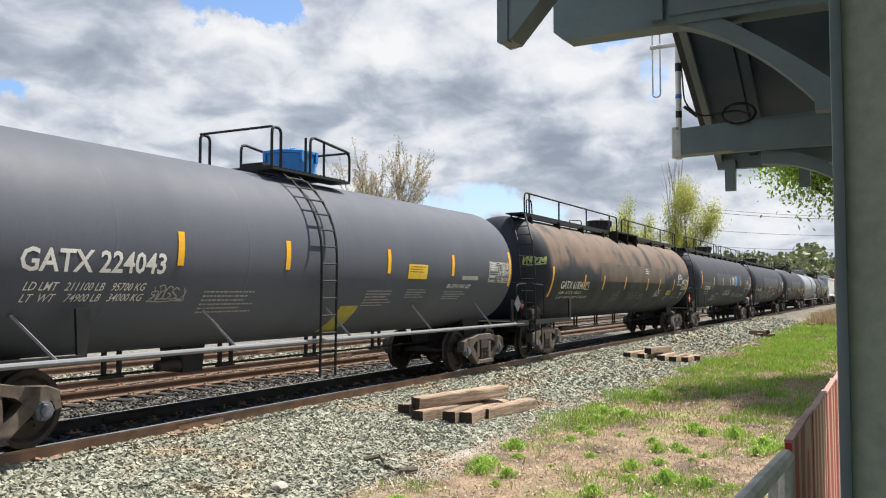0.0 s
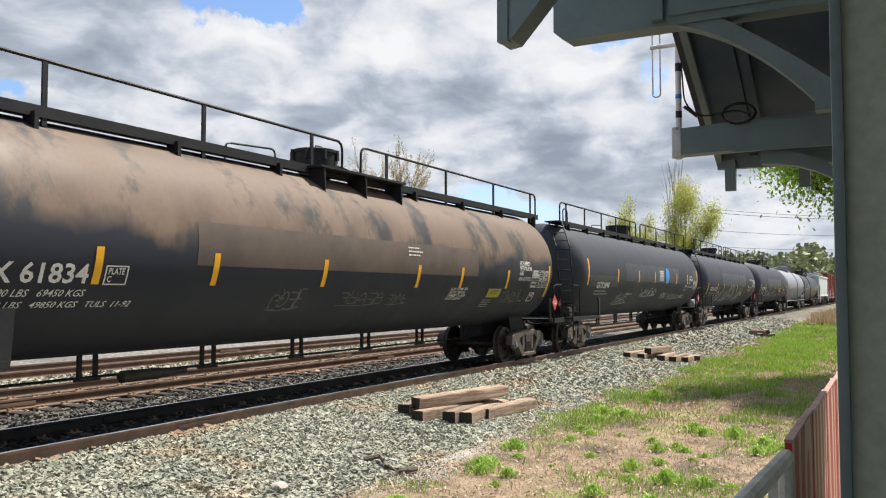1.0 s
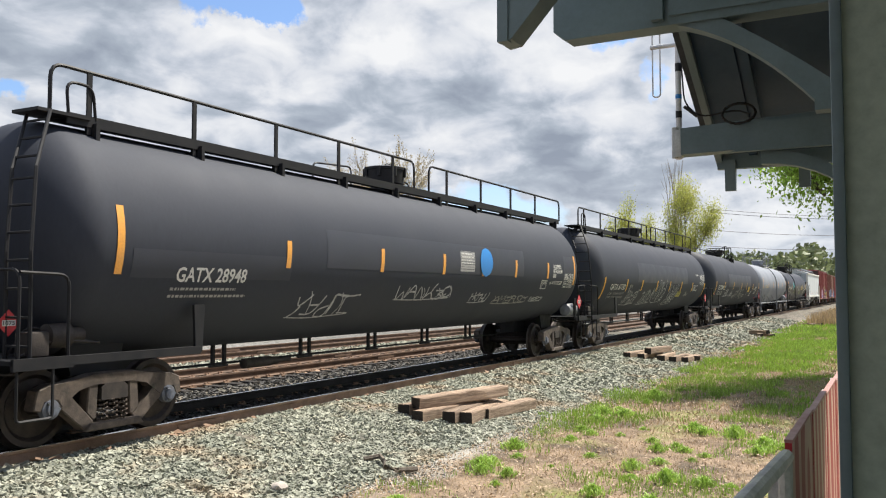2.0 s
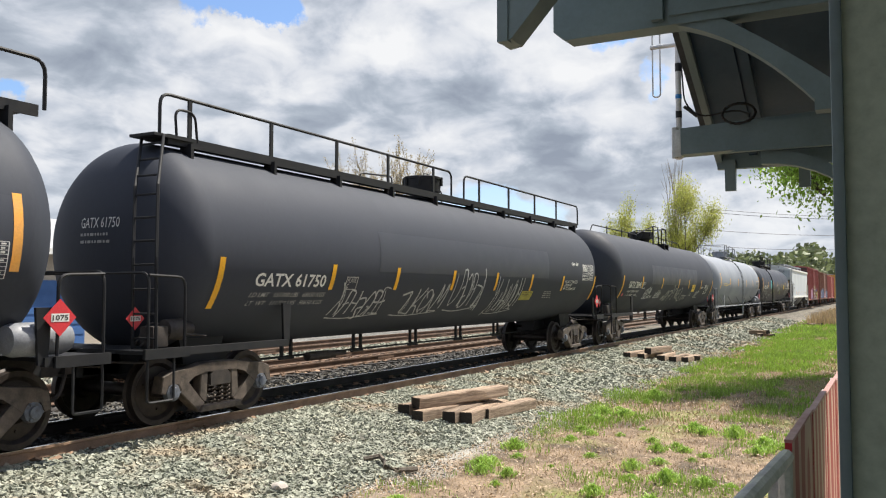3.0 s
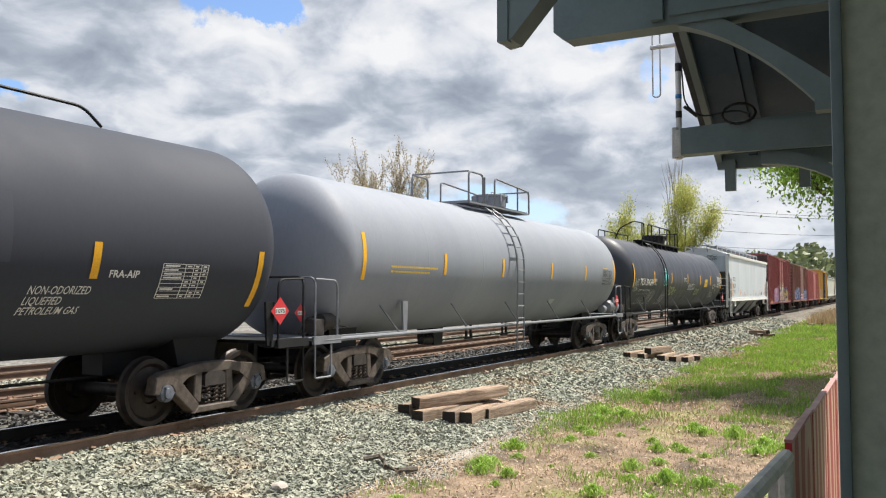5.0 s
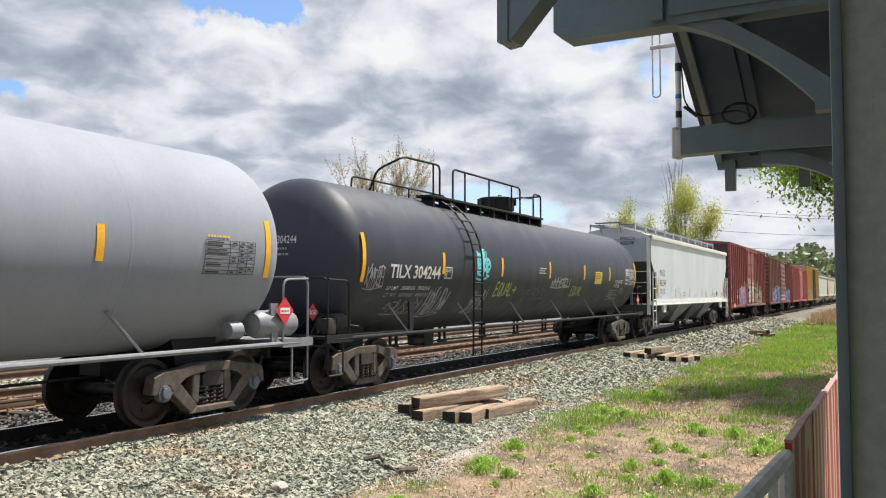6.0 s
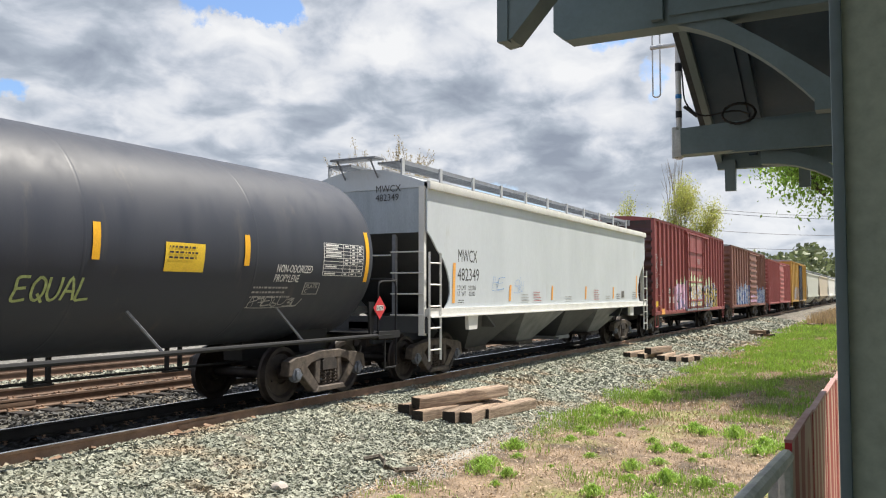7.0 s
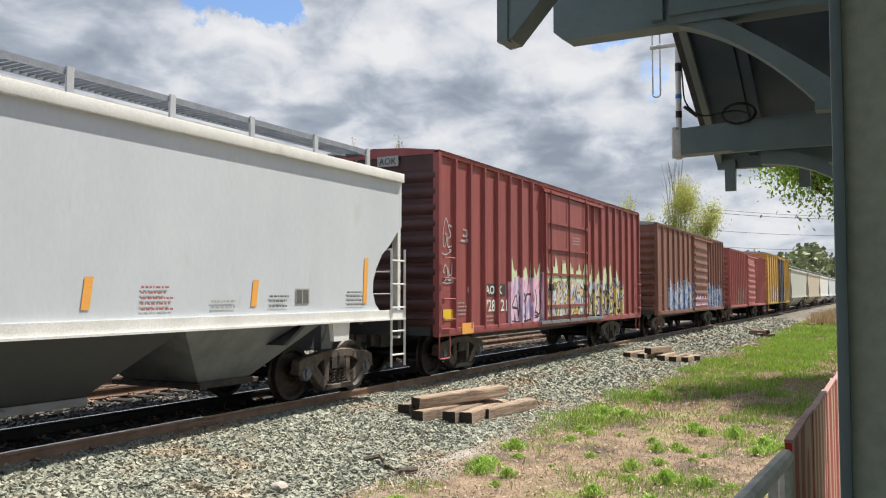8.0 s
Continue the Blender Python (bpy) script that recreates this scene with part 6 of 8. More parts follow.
# ---- materials of the ground, the station and the plants ----
STONE = mat("ballast_stone", (0.325, 0.328, 0.270), (0.21, 0.222, 0.184), rough=0.95, gloss=0.1, scale=3, fine=80, bump=0.3, island=0.34, stain=(0.30, 0.235, 0.165), stain_at=(0.52, 0.68), stain_scale=0.7)
TIE_WOOD = mat("creosoted_wood", (0.028, 0.022, 0.018), (0.018, 0.014, 0.012), rough=0.85, scale=3, stretch=(0.6, 8, 8), fine=30, bump=0.5, piece=0.25)
OLD_WOOD = mat("weathered_tie_wood", (0.36, 0.265, 0.19), (0.15, 0.105, 0.075), rough=0.85, scale=2.5, stretch=(0.7, 9, 9), fine=16, bump=0.7, piece=0.25, stain=(0.06, 0.045, 0.035), stain_at=(0.56, 0.7), stain_scale=2.0)
STATION_GREEN = mat("station_green_paint", (0.36, 0.43, 0.35), (0.32, 0.38, 0.31), rough=0.6, scale=2.5, fine=40, bump=0.06, stain=(0.29, 0.34, 0.28), stain_at=(0.6, 0.8))
STATION_TRIM = mat("station_trim_paint", (0.155, 0.215, 0.235), (0.132, 0.185, 0.20), grit=0.05, rough=0.55, scale=3, fine=40, bump=0.06)
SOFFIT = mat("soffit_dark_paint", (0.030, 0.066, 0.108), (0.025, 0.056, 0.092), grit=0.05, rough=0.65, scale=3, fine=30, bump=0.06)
SHINGLE = mat("roof_shingle", (0.045, 0.052, 0.06), (0.03, 0.036, 0.042), rough=0.9, scale=4, bump=0.3, piece=0.2)
DECK = mat("deck_boards", (0.26, 0.24, 0.21), (0.18, 0.165, 0.15), rough=0.8, scale=3, bump=0.3)
GALV = mat("galvanised_pipe", (0.52, 0.53, 0.51), (0.40, 0.41, 0.40), rough=0.42, metal=0.25, scale=8, bump=0.05)
MAST = mat("mast_aluminium", (0.72, 0.72, 0.72), (0.6, 0.6, 0.6), rough=0.4, metal=0.15, scale=10, bump=0.03)
TAPE = mat("black_tape", (0.02, 0.02, 0.022), rough=0.5, bump=0.05)
WALL_BEIGE = mat("wall_beige", (0.46, 0.40, 0.33), (0.40, 0.35, 0.29), rough=0.75, scale=2, bump=0.05)
WALL_BLUE = mat("wall_blue", (0.05, 0.13, 0.33), (0.04, 0.11, 0.28), rough=0.6, scale=2, bump=0.05)
BARK = mat("bark", (0.17, 0.14, 0.11), (0.10, 0.085, 0.07), rough=0.9, scale=4, stretch=(3, 3, 0.6), bump=0.6)
TWIG = mat("pale_twig", (0.26, 0.21, 0.16), (0.2, 0.165, 0.13), rough=0.9, bump=0.2)
RUBBER = mat("black_cable", (0.015, 0.015, 0.016), rough=0.6, bump=0.05)


def leaf_mat(name, a, b, through=0.35):
    """Leaves that let part of the light through."""
    m = mat(name, a, b, rough=0.55, scale=0.8, fine=30, bump=0.0, island=0.35)
    nt = m.node_tree
    N, L = nt.nodes.new, nt.links.new
    bsdf = nt.nodes["Principled BSDF"]
    tr = N("ShaderNodeBsdfTranslucent")
    L(bsdf.inputs["Base Color"].links[0].from_socket, tr.inputs["Color"])
    mix = N("ShaderNodeMixShader")
    mix.inputs[0].default_value = through
    L(bsdf.outputs[0], mix.inputs[1])
    L(tr.outputs[0], mix.inputs[2])
    L(mix.outputs[0], nt.nodes["Material Output"].inputs["Surface"])
    return m


GRASS = leaf_mat("grass_blade", (0.27, 0.41, 0.06), (0.20, 0.31, 0.05))
DRY_GRASS = leaf_mat("dry_grass", (0.48, 0.36, 0.21), (0.34, 0.25, 0.15), 0.2)
WEED = leaf_mat("weed_leaf", (0.36, 0.52, 0.10), (0.27, 0.42, 0.08))
LITTER = mat("leaf_litter", (0.40, 0.30, 0.21), (0.24, 0.175, 0.125), rough=0.85, scale=3, bump=0.1, island=0.4)
SPRING_LEAF = leaf_mat("spring_leaf", (0.46, 0.47, 0.13), (0.36, 0.39, 0.10), 0.5)
FRESH_LEAF = leaf_mat("fresh_maple_leaf", (0.36, 0.52, 0.12), (0.28, 0.44, 0.09), 0.65)
BUD = leaf_mat("bud", (0.42, 0.35, 0.22), (0.34, 0.29, 0.17))
FAR_LEAF = leaf_mat("far_wood_leaf", (0.16, 0.19, 0.085), (0.11, 0.14, 0.07), 0.3)


def ground_mat():
    m = bpy.data.materials.new("ground")
    m.use_nodes = True
    nt = m.node_tree
    N, L = nt.nodes.new, nt.links.new
    bsdf = nt.nodes["Principled BSDF"]
    tc = N("ShaderNodeTexCoord").outputs["Object"]

    def tex(scale, detail=6):
        n = N("ShaderNodeTexNoise")
        n.inputs["Scale"].default_value, n.inputs["Detail"].default_value = scale, detail
        L(tc, n.inputs["Vector"])
        return n.outputs["Fac"]

    def remap(v, a, b, c=0.0, d=1.0):
        n = N("ShaderNodeMapRange")
        for i, q in enumerate((a, b, c, d)):
            n.inputs[i + 1].default_value = q
        L(v, n.inputs[0])
        return n.outputs[0]

    def mix(f, a, b):
        n = N("ShaderNodeMixRGB")
        for i, v in enumerate((f, a, b)):
            if isinstance(v, tuple):
                n.inputs[i].default_value = (*v, 1)
            else:
                L(v, n.inputs[i])
        return n.outputs[0]

    def op(o, a, b):
        n = N("ShaderNodeMath")
        n.operation = o
        for i, v in enumerate((a, b)):
            if isinstance(v, float):
                n.inputs[i].default_value = v
            else:
                L(v, n.inputs[i])
        return n.outputs[0]

    vor = N("ShaderNodeTexVoronoi")
    vor.inputs["Scale"].default_value = 22.0
    L(tc, vor.inputs["Vector"])
    stones = mix(remap(vor.outputs["Distance"], 0.0, 0.7), (0.20, 0.19, 0.16), (0.07, 0.067, 0.058))
    stones = mix(remap(tex(0.7), 0.45, 0.7), stones, (0.22, 0.19, 0.155))
    soil = mix(remap(tex(2.2), 0.35, 0.65), (0.29, 0.215, 0.15), (0.15, 0.11, 0.078))
    soil = mix(remap(tex(0.8), 0.52, 0.64), soil, (0.10, 0.08, 0.062))
    turf = mix(remap(tex(5.0), 0.3, 0.7), (0.15, 0.19, 0.05), (0.25, 0.21, 0.11))
    sep = N("ShaderNodeSeparateXYZ")
    L(tc, sep.inputs[0])
    y = op("ADD", sep.outputs[1], op("MULTIPLY", op("SUBTRACT", tex(1.3), 0.5), 1.6))
    grow = op("ADD", remap(sep.outputs[0], 9.0, 30.0, -0.12, 0.04), tex(0.6))
    lawn = mix(remap(grow, 0.46, 0.58), soil, turf)
    # gravel strip, then soil and lawn towards the station, pale yard beyond the tracks
    near = mix(remap(y, -4.5, -4.0), lawn, mix(remap(y, -4.05, -3.4), (0.34, 0.325, 0.29), stones))
    yard = mix(remap(tex(0.25), 0.4, 0.6), (0.27, 0.262, 0.245), (0.17, 0.165, 0.155))
    yard = mix(remap(tex(9.0, 8), 0.42, 0.62), yard, (0.075, 0.072, 0.066))
    allg = mix(remap(sep.outputs[1], 5.0, 5.6), near, yard)
    # oily bed between the rails, with the shade under the train painted in
    oil_shade = remap(op("ABSOLUTE", sep.outputs[1], 0.0), 0.85, 0.65)
    allg = mix(oil_shade, allg, (0.02, 0.018, 0.017))
    field = mix(remap(tex(0.02), 0.4, 0.6), (0.09, 0.11, 0.035), (0.14, 0.13, 0.06))
    allg = mix(remap(sep.outputs[1], 45.0, 60.0), allg, field)
    L(allg, bsdf.inputs["Base Color"])
    bsdf.inputs["Roughness"].default_value = 0.95
    bsdf.inputs["Specular IOR Level"].default_value = 0.2
    bp = N("ShaderNodeBump")
    bp.inputs["Strength"].default_value, bp.inputs["Distance"].default_value = 0.6, 0.03
    L(op("SUBTRACT", tex(28.0, 4), vor.outputs["Distance"]), bp.inputs["Height"])
    L(bp.outputs[0], bsdf.inputs["Normal"])
    return m


def ground_z(x, y):
    """Height of the ground: lawn, ballast shoulder, two tracks, yard."""
    keys = [(-400, -0.5), (-4.3, -0.5), (-3.6, -0.46), (-1.75, -0.20), (-1.2, -0.150), (-0.86, -0.150), (-0.80, -0.20), (1.3, -0.20), (2.0, -0.27), (2.8, -0.24), (5.8, -0.20), (6.4, -0.26), (7.2, -0.20), (10.2, -0.20), (10.9, -0.32), (12.0, -0.40), (3000, -0.40)]
    return float(np.interp(y, [k[0] for k in keys], [k[1] for k in keys]))


def build_ground():
    xs = np.concatenate([np.arange(-120, 0, 12), np.arange(0, 34, 0.3), np.arange(34, 80, 1.0), np.array([80, 95, 120, 160, 220, 320, 500, 900, 1600, 3000])])
    ys = np.concatenate([np.array([-900, -300, -120, -60, -30, -18]), np.arange(-12, 12.2, 0.3), np.array([14, 18, 25, 35, 50, 70, 110, 200, 400, 900, 2000])])
    verts, faces = [], []
    for x in xs:
        for y in ys:
            z = ground_z(x, y)
            if -12 <= y <= 8 and 0 <= x <= 80 and not (-1.3 < y < 10.5):
                z += 0.035 * noise.noise((x * 0.9, y * 0.9, 0.0)) + 0.03 * noise.noise((x * 2.7, y * 2.7, 5.0))
            verts.append((x, y, z))
    n = len(ys)
    for i in range(len(xs) - 1):
        for j in range(n - 1):
            faces.append((i * n + j, (i + 1) * n + j, (i + 1) * n + j + 1, i * n + j + 1))
    me = bpy.data.meshes.new("ground")
    me.from_pydata(verts, [], faces)
    me.polygons.foreach_set("use_smooth", [True] * len(faces))
    me.materials.append(ground_mat())
    tagged(new("ground", me), "lawn, soil and ballast beside the railway tracks", "ground", kind="structure")


build_ground()


# ---- tracks ----
def rail_mesh(y):
    bm = bmesh.new()
    o = [(-0.075, -0.18), (0.075, -0.18), (0.075, -0.165), (0.012, -0.145), (0.012, -0.045), (0.036, -0.035), (0.036, -0.004), (-0.036, -0.004), (-0.036, -0.035), (-0.012, -0.045), (-0.012, -0.145), (-0.075, -0.165)]
    add_prism(bm, o, -60, 900, Matrix.Translation((0, y, 0)) @ Matrix.Rotation(-math.pi / 2, 4, "Z"))
    return bm


def build_tracks():
    tie = mesh_of("tie", box_bm(-0.115, 0.115, -1.3, 1.3, -0.36, -0.185, bevel=0.012), TIE_WOOD)
    bm = box_bm(-0.09, 0.09, -0.17, 0.17, -0.186, -0.172)
    plate = mesh_of("tie_plate", bm, RAIL)
    bm = bmesh.new()
    for sx, sy in ((-0.05, -0.1), (0.05, 0.1), (0.05, -0.1)):
        add_box(bm, sx - 0.012, sx + 0.012, sy - 0.012, sy + 0.012, -0.2, -0.15)
        add_box(bm, sx - 0.02, sx + 0.02, sy - 0.02, sy + 0.03, -0.15, -0.138)
    spike = mesh_of("spike", bm, RAIL)
    rnd = random.Random(5)
    for yc, label in ((0.0, "main track of rusty rails with polished heads"), (4.25, "second track of brown rusty rails"), (8.7, "third track of brown rusty rails")):
        tr = tagged(empty("track"), label, "railway track", "tracks", "structure")
        for s in (-1, 1):
            r = part("rail", rail_mesh(yc + s * 0.7535), RAIL_GRIME_SHADE if yc == 0 and s > 0 else RAIL if yc == 0 else RAIL_BROWN, tr, smooth_angle=20)
            part("railhead", box_bm(-60, 900, yc + s * 0.7535 - 0.030, yc + s * 0.7535 + 0.030, -0.006, 0.0), RAIL_TOP if yc == 0 else RAIL_BROWN, r, "worn rail head")
            for x in (9.2, 21.1, 33.0):
                part("joint_bar", box_bm(x - 0.45, x + 0.45, yc + s * 0.7535 - 0.03, yc + s * 0.7535 + 0.03, -0.135, -0.05, bevel=0.01), r.data.materials[0], r)
        for k in range(95):
            x = 1.0 + k * 0.51 + rnd.uniform(-0.03, 0.03)
            t = part("tie", tie, None, tr)
            t.location, t.rotation_euler = (x, yc + rnd.uniform(-0.04, 0.04), rnd.uniform(-0.01, 0.005)), (0, 0, rnd.uniform(-0.012, 0.012))
            for s in (-1, 1):
                p = part("tie_plate", plate, None, t)
                p.location = (0, s * 0.7535, 0)
                if k < 50:
                    q = part("spike", spike, None, t)
                    q.location = (0, s * 0.7535, 0)


build_tracks()


# ---- station building: porch post, gabled roof on brackets ----
def build_station():
    wall = tagged(empty("wall_station"), "green painted station wall with corner post", "wall", kind="structure")
    part("wall_panel", box_bm(2.0, 6.3, -9.9, -9.54, -0.5, 3.2), STATION_GREEN, wall)
    part("wall_panel", box_bm(6.1, 6.3, -16, -9.9, -0.5, 3.2), STATION_GREEN, wall)
    part("wall_panel", box_bm(-3.4, 1.42, -10.9, -10.7, -0.5, 2.8), STATION_GREEN, wall)
    part("corner_post", box_bm(1.42, 2.0, -10.9, -9.536, -0.5, 4.3), STATION_GREEN, wall, "green square porch post")
    part("post_bead", box_bm(1.405, 1.43, -9.546, -9.529, -0.5, 4.3, bevel=0.004), STATION_TRIM, wall)
    deck = tagged(empty("deck"), "raised wooden station deck", "deck", kind="structure")
    for k in range(12):
        part("deck_board", box_bm(-4, 2.6, -10.7 + k * 0.12, -10.7 + k * 0.12 + 0.11, 0.16, 0.2), DECK, deck)
    for x in (-3.8, -1.0, 2.4):
        part("deck_post", box_bm(x - 0.07, x + 0.07, -9.5, -9.36, -0.6, 0.16), DECK, deck)
    roof = tagged(empty("roof_station"), "gabled station roof with dark boarded underside", "roof", kind="structure")
    k = 0.527

    def z_at(x):
        return 2.93 - k * (x - 6.83)
    ridge = 1.6
    for s in (1, -1):
        xa, xb = (ridge, 6.95) if s > 0 else (2 * ridge - 6.95, ridge)
        za, zb = (z_at(ridge), z_at(6.95)) if s > 0 else (z_at(6.95), z_at(ridge))
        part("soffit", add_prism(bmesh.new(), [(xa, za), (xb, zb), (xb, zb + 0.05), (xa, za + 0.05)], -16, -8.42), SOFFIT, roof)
        part("roof_slope", add_prism(bmesh.new(), [(xa, za + 0.05), (xb, zb + 0.05), (xb, zb + 0.16), (xa, za + 0.16)], -16.1, -8.34), SHINGLE, roof)
        part("verge_board", add_prism(bmesh.new(), [(xa, za - 0.06), (xb, zb - 0.06), (xb, zb + 0.06), (xa, za + 0.06)], -8.46, -8.41), STATION_TRIM, roof)
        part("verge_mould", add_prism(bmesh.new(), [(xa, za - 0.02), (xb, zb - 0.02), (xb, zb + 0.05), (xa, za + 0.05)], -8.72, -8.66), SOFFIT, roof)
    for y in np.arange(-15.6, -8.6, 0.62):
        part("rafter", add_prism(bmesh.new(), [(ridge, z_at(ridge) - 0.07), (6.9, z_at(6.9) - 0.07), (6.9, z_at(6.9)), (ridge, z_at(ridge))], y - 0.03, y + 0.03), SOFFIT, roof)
    part("eave_board", box_bm(6.90, 6.96, -16, -8.42, z_at(6.93) - 0.10, z_at(6.93) + 0.10), STATION_TRIM, roof)
    for y in (-8.52, -9.06):
        part("pendant", add_prism(bmesh.new(), [(6.86, 2.84), (6.94, 2.84), (6.92, 2.60), (6.88, 2.60)], y - 0.04, y + 0.04), STATION_TRIM, roof)
    # outlooker with a stepped, curved underside carrying the mast

    def across(outline, x, w):
        """An outline in y, z given thickness w about x."""
        bm = bmesh.new()
        a = [bm.verts.new((x - w / 2, y, z)) for y, z in outline]
        b = [bm.verts.new((x + w / 2, y, z)) for y, z in outline]
        bm.faces.new(a), bm.faces.new(b[::-1])
        n = len(outline)
        for i in range(n):
            bm.faces.new((a[i], b[i], b[(i + 1) % n], a[(i + 1) % n]))
        return bm
    br = part("bracket", across([(-9.5, 2.80), (-8.315, 2.78), (-8.315, 2.97), (-9.5, 3.02)], 6.12, 0.14), STATION_TRIM, roof, "green bracket arm with a curved step")
    curve = [(-9.5, 2.765), (-8.62, 2.765)] + [(-8.62 - 0.22 * math.sin(a), 2.765 + 0.20 * (1 - math.cos(a))) for a in np.linspace(0.15, 1.57, 7)] + [(-9.5, 2.965)]
    part("bracket_cheek", across(curve, 6.03, 0.05), STATION_TRIM, br)
    arc = [(-8.85 - 0.62 * math.sin(a), 2.77 - 0.42 * (1 - math.cos(a))) for a in np.linspace(0, 1.5, 9)]
    part("brace", across(arc + [(y - 0.0, z - 0.09) for y, z in arc[::-1]], 6.12, 0.1), STATION_TRIM, br)
    br = part("bracket", across([(-9.5, 3.37), (-7.86, 3.37), (-7.78, 3.43), (-7.78, 3.78), (-9.5, 3.78)], 5.0, 0.16), STATION_TRIM, roof, "green bracket beam")
    part("beam_lip", box_bm(4.90, 4.93, -9.5, -8.5, 3.42, 3.52), STATION_TRIM, br)
    # knee brace: a flat curve that steepens into a short upright foot
    top = [(-8.70 - 0.66 * t, 3.43 - 0.40 * t - 0.08 * t * t) for t in np.linspace(0, 1, 10)] + [(-9.36, 2.79)]
    low = [(-8.46 - 0.81 * t, 3.39 - 0.20 * t - 0.34 * t ** 2.2) for t in np.linspace(0, 1, 12)] + [(-9.27, 2.79)]
    part("brace", across(top + low[::-1], 5.0, 0.12), STATION_TRIM, br)
    part("pendant", box_bm(4.88, 4.92, -8.47, -8.40, 3.40, 3.62), STATION_TRIM, br)
    br = part("bracket", across([(-7.81, 3.12), (-7.81, 3.75), (-8.45, 3.75), (-7.88, 3.13)], 4.09, 0.16), STATION_TRIM, roof, "green bracket tip")
    part("tip_edge", box_bm(4.0, 4.05, -7.865, -7.805, 3.12, 3.75), STATION_TRIM, br)
    # closing gable over the porch and wall under the slope
    part("gable_wall", add_prism(bmesh.new(), [(-3.6, 3.2), (6.2, 3.2), (6.2, z_at(6.2)), (ridge, z_at(ridge)), (-3.0, z_at(6.2))], -9.9, -9.545), STATION_GREEN, wall)


build_station()


# ---- aerial mast on the bracket ----
def build_mast():
    a = tagged(empty("aerial_mast"), "banded aluminium aerial mast clamped to the bracket arm", "antenna")
    x, y = 6.12, -8.29
    part("mast_tube", tube_bm([(x, y, 2.76), (x, y, 4.35)], 0.021, 12), MAST, a)
    for z, h in ((3.06, 0.05), (3.20, 0.03), (3.40, 0.06), (3.62, 0.05)):
        part("tape_band", tube_bm([(x, y, z), (x, y, z + h)], 0.023, 12), TAPE if z != 3.20 else DOME_BLUE, a)
    bm = box_bm(x - 0.04, x + 0.04, y - 0.03, y + 0.02, 2.77, 2.97, bevel=0.01)
    part("clamp", bm, GALV, a)
    part("clamp_pipe", tube_bm([(x, y + 0.02, 2.77), (x, y + 0.02, 2.99)], 0.032, 12), GALV, a)
    part("boom", tube_bm([(x, y, 3.60), (x, y + 0.20, 3.60)], 0.016, 8), MAST, a)
    loop = bend([(x, y + 0.13, 3.58), (x, y + 0.13, 3.23), (x, y + 0.185, 3.23), (x, y + 0.185, 3.95), (x, y + 0.13, 3.95), (x, y + 0.13, 3.62)], 0.028)
    part("dipole", tube_bm(loop, 0.006, 6), MAST, a)
    part("balun", tube_bm([(x, y - 0.04, 3.14), (x, y - 0.13, 3.06)], 0.012, 8), TAPE, a)
    part("feed_cable", tube_bm(bend([(x, y - 0.02, 3.5), (x, y - 0.04, 3.16), (x, y - 0.15, 3.05), (x, y - 0.4, 3.08), (x - 0.1, y - 0.5, 3.02)], 0.1), 0.006, 5), RUBBER, a)
    coil = [(6.0 + 0.01 * (k % 3), -8.72 + 0.11 * math.cos(k * 0.5), 3.03 + 0.07 * math.sin(k * 0.5)) for k in range(52)]
    part("cable_coil", tube_bm(coil, 0.008, 5), RUBBER, a, "coil of spare black cable")


build_mast()


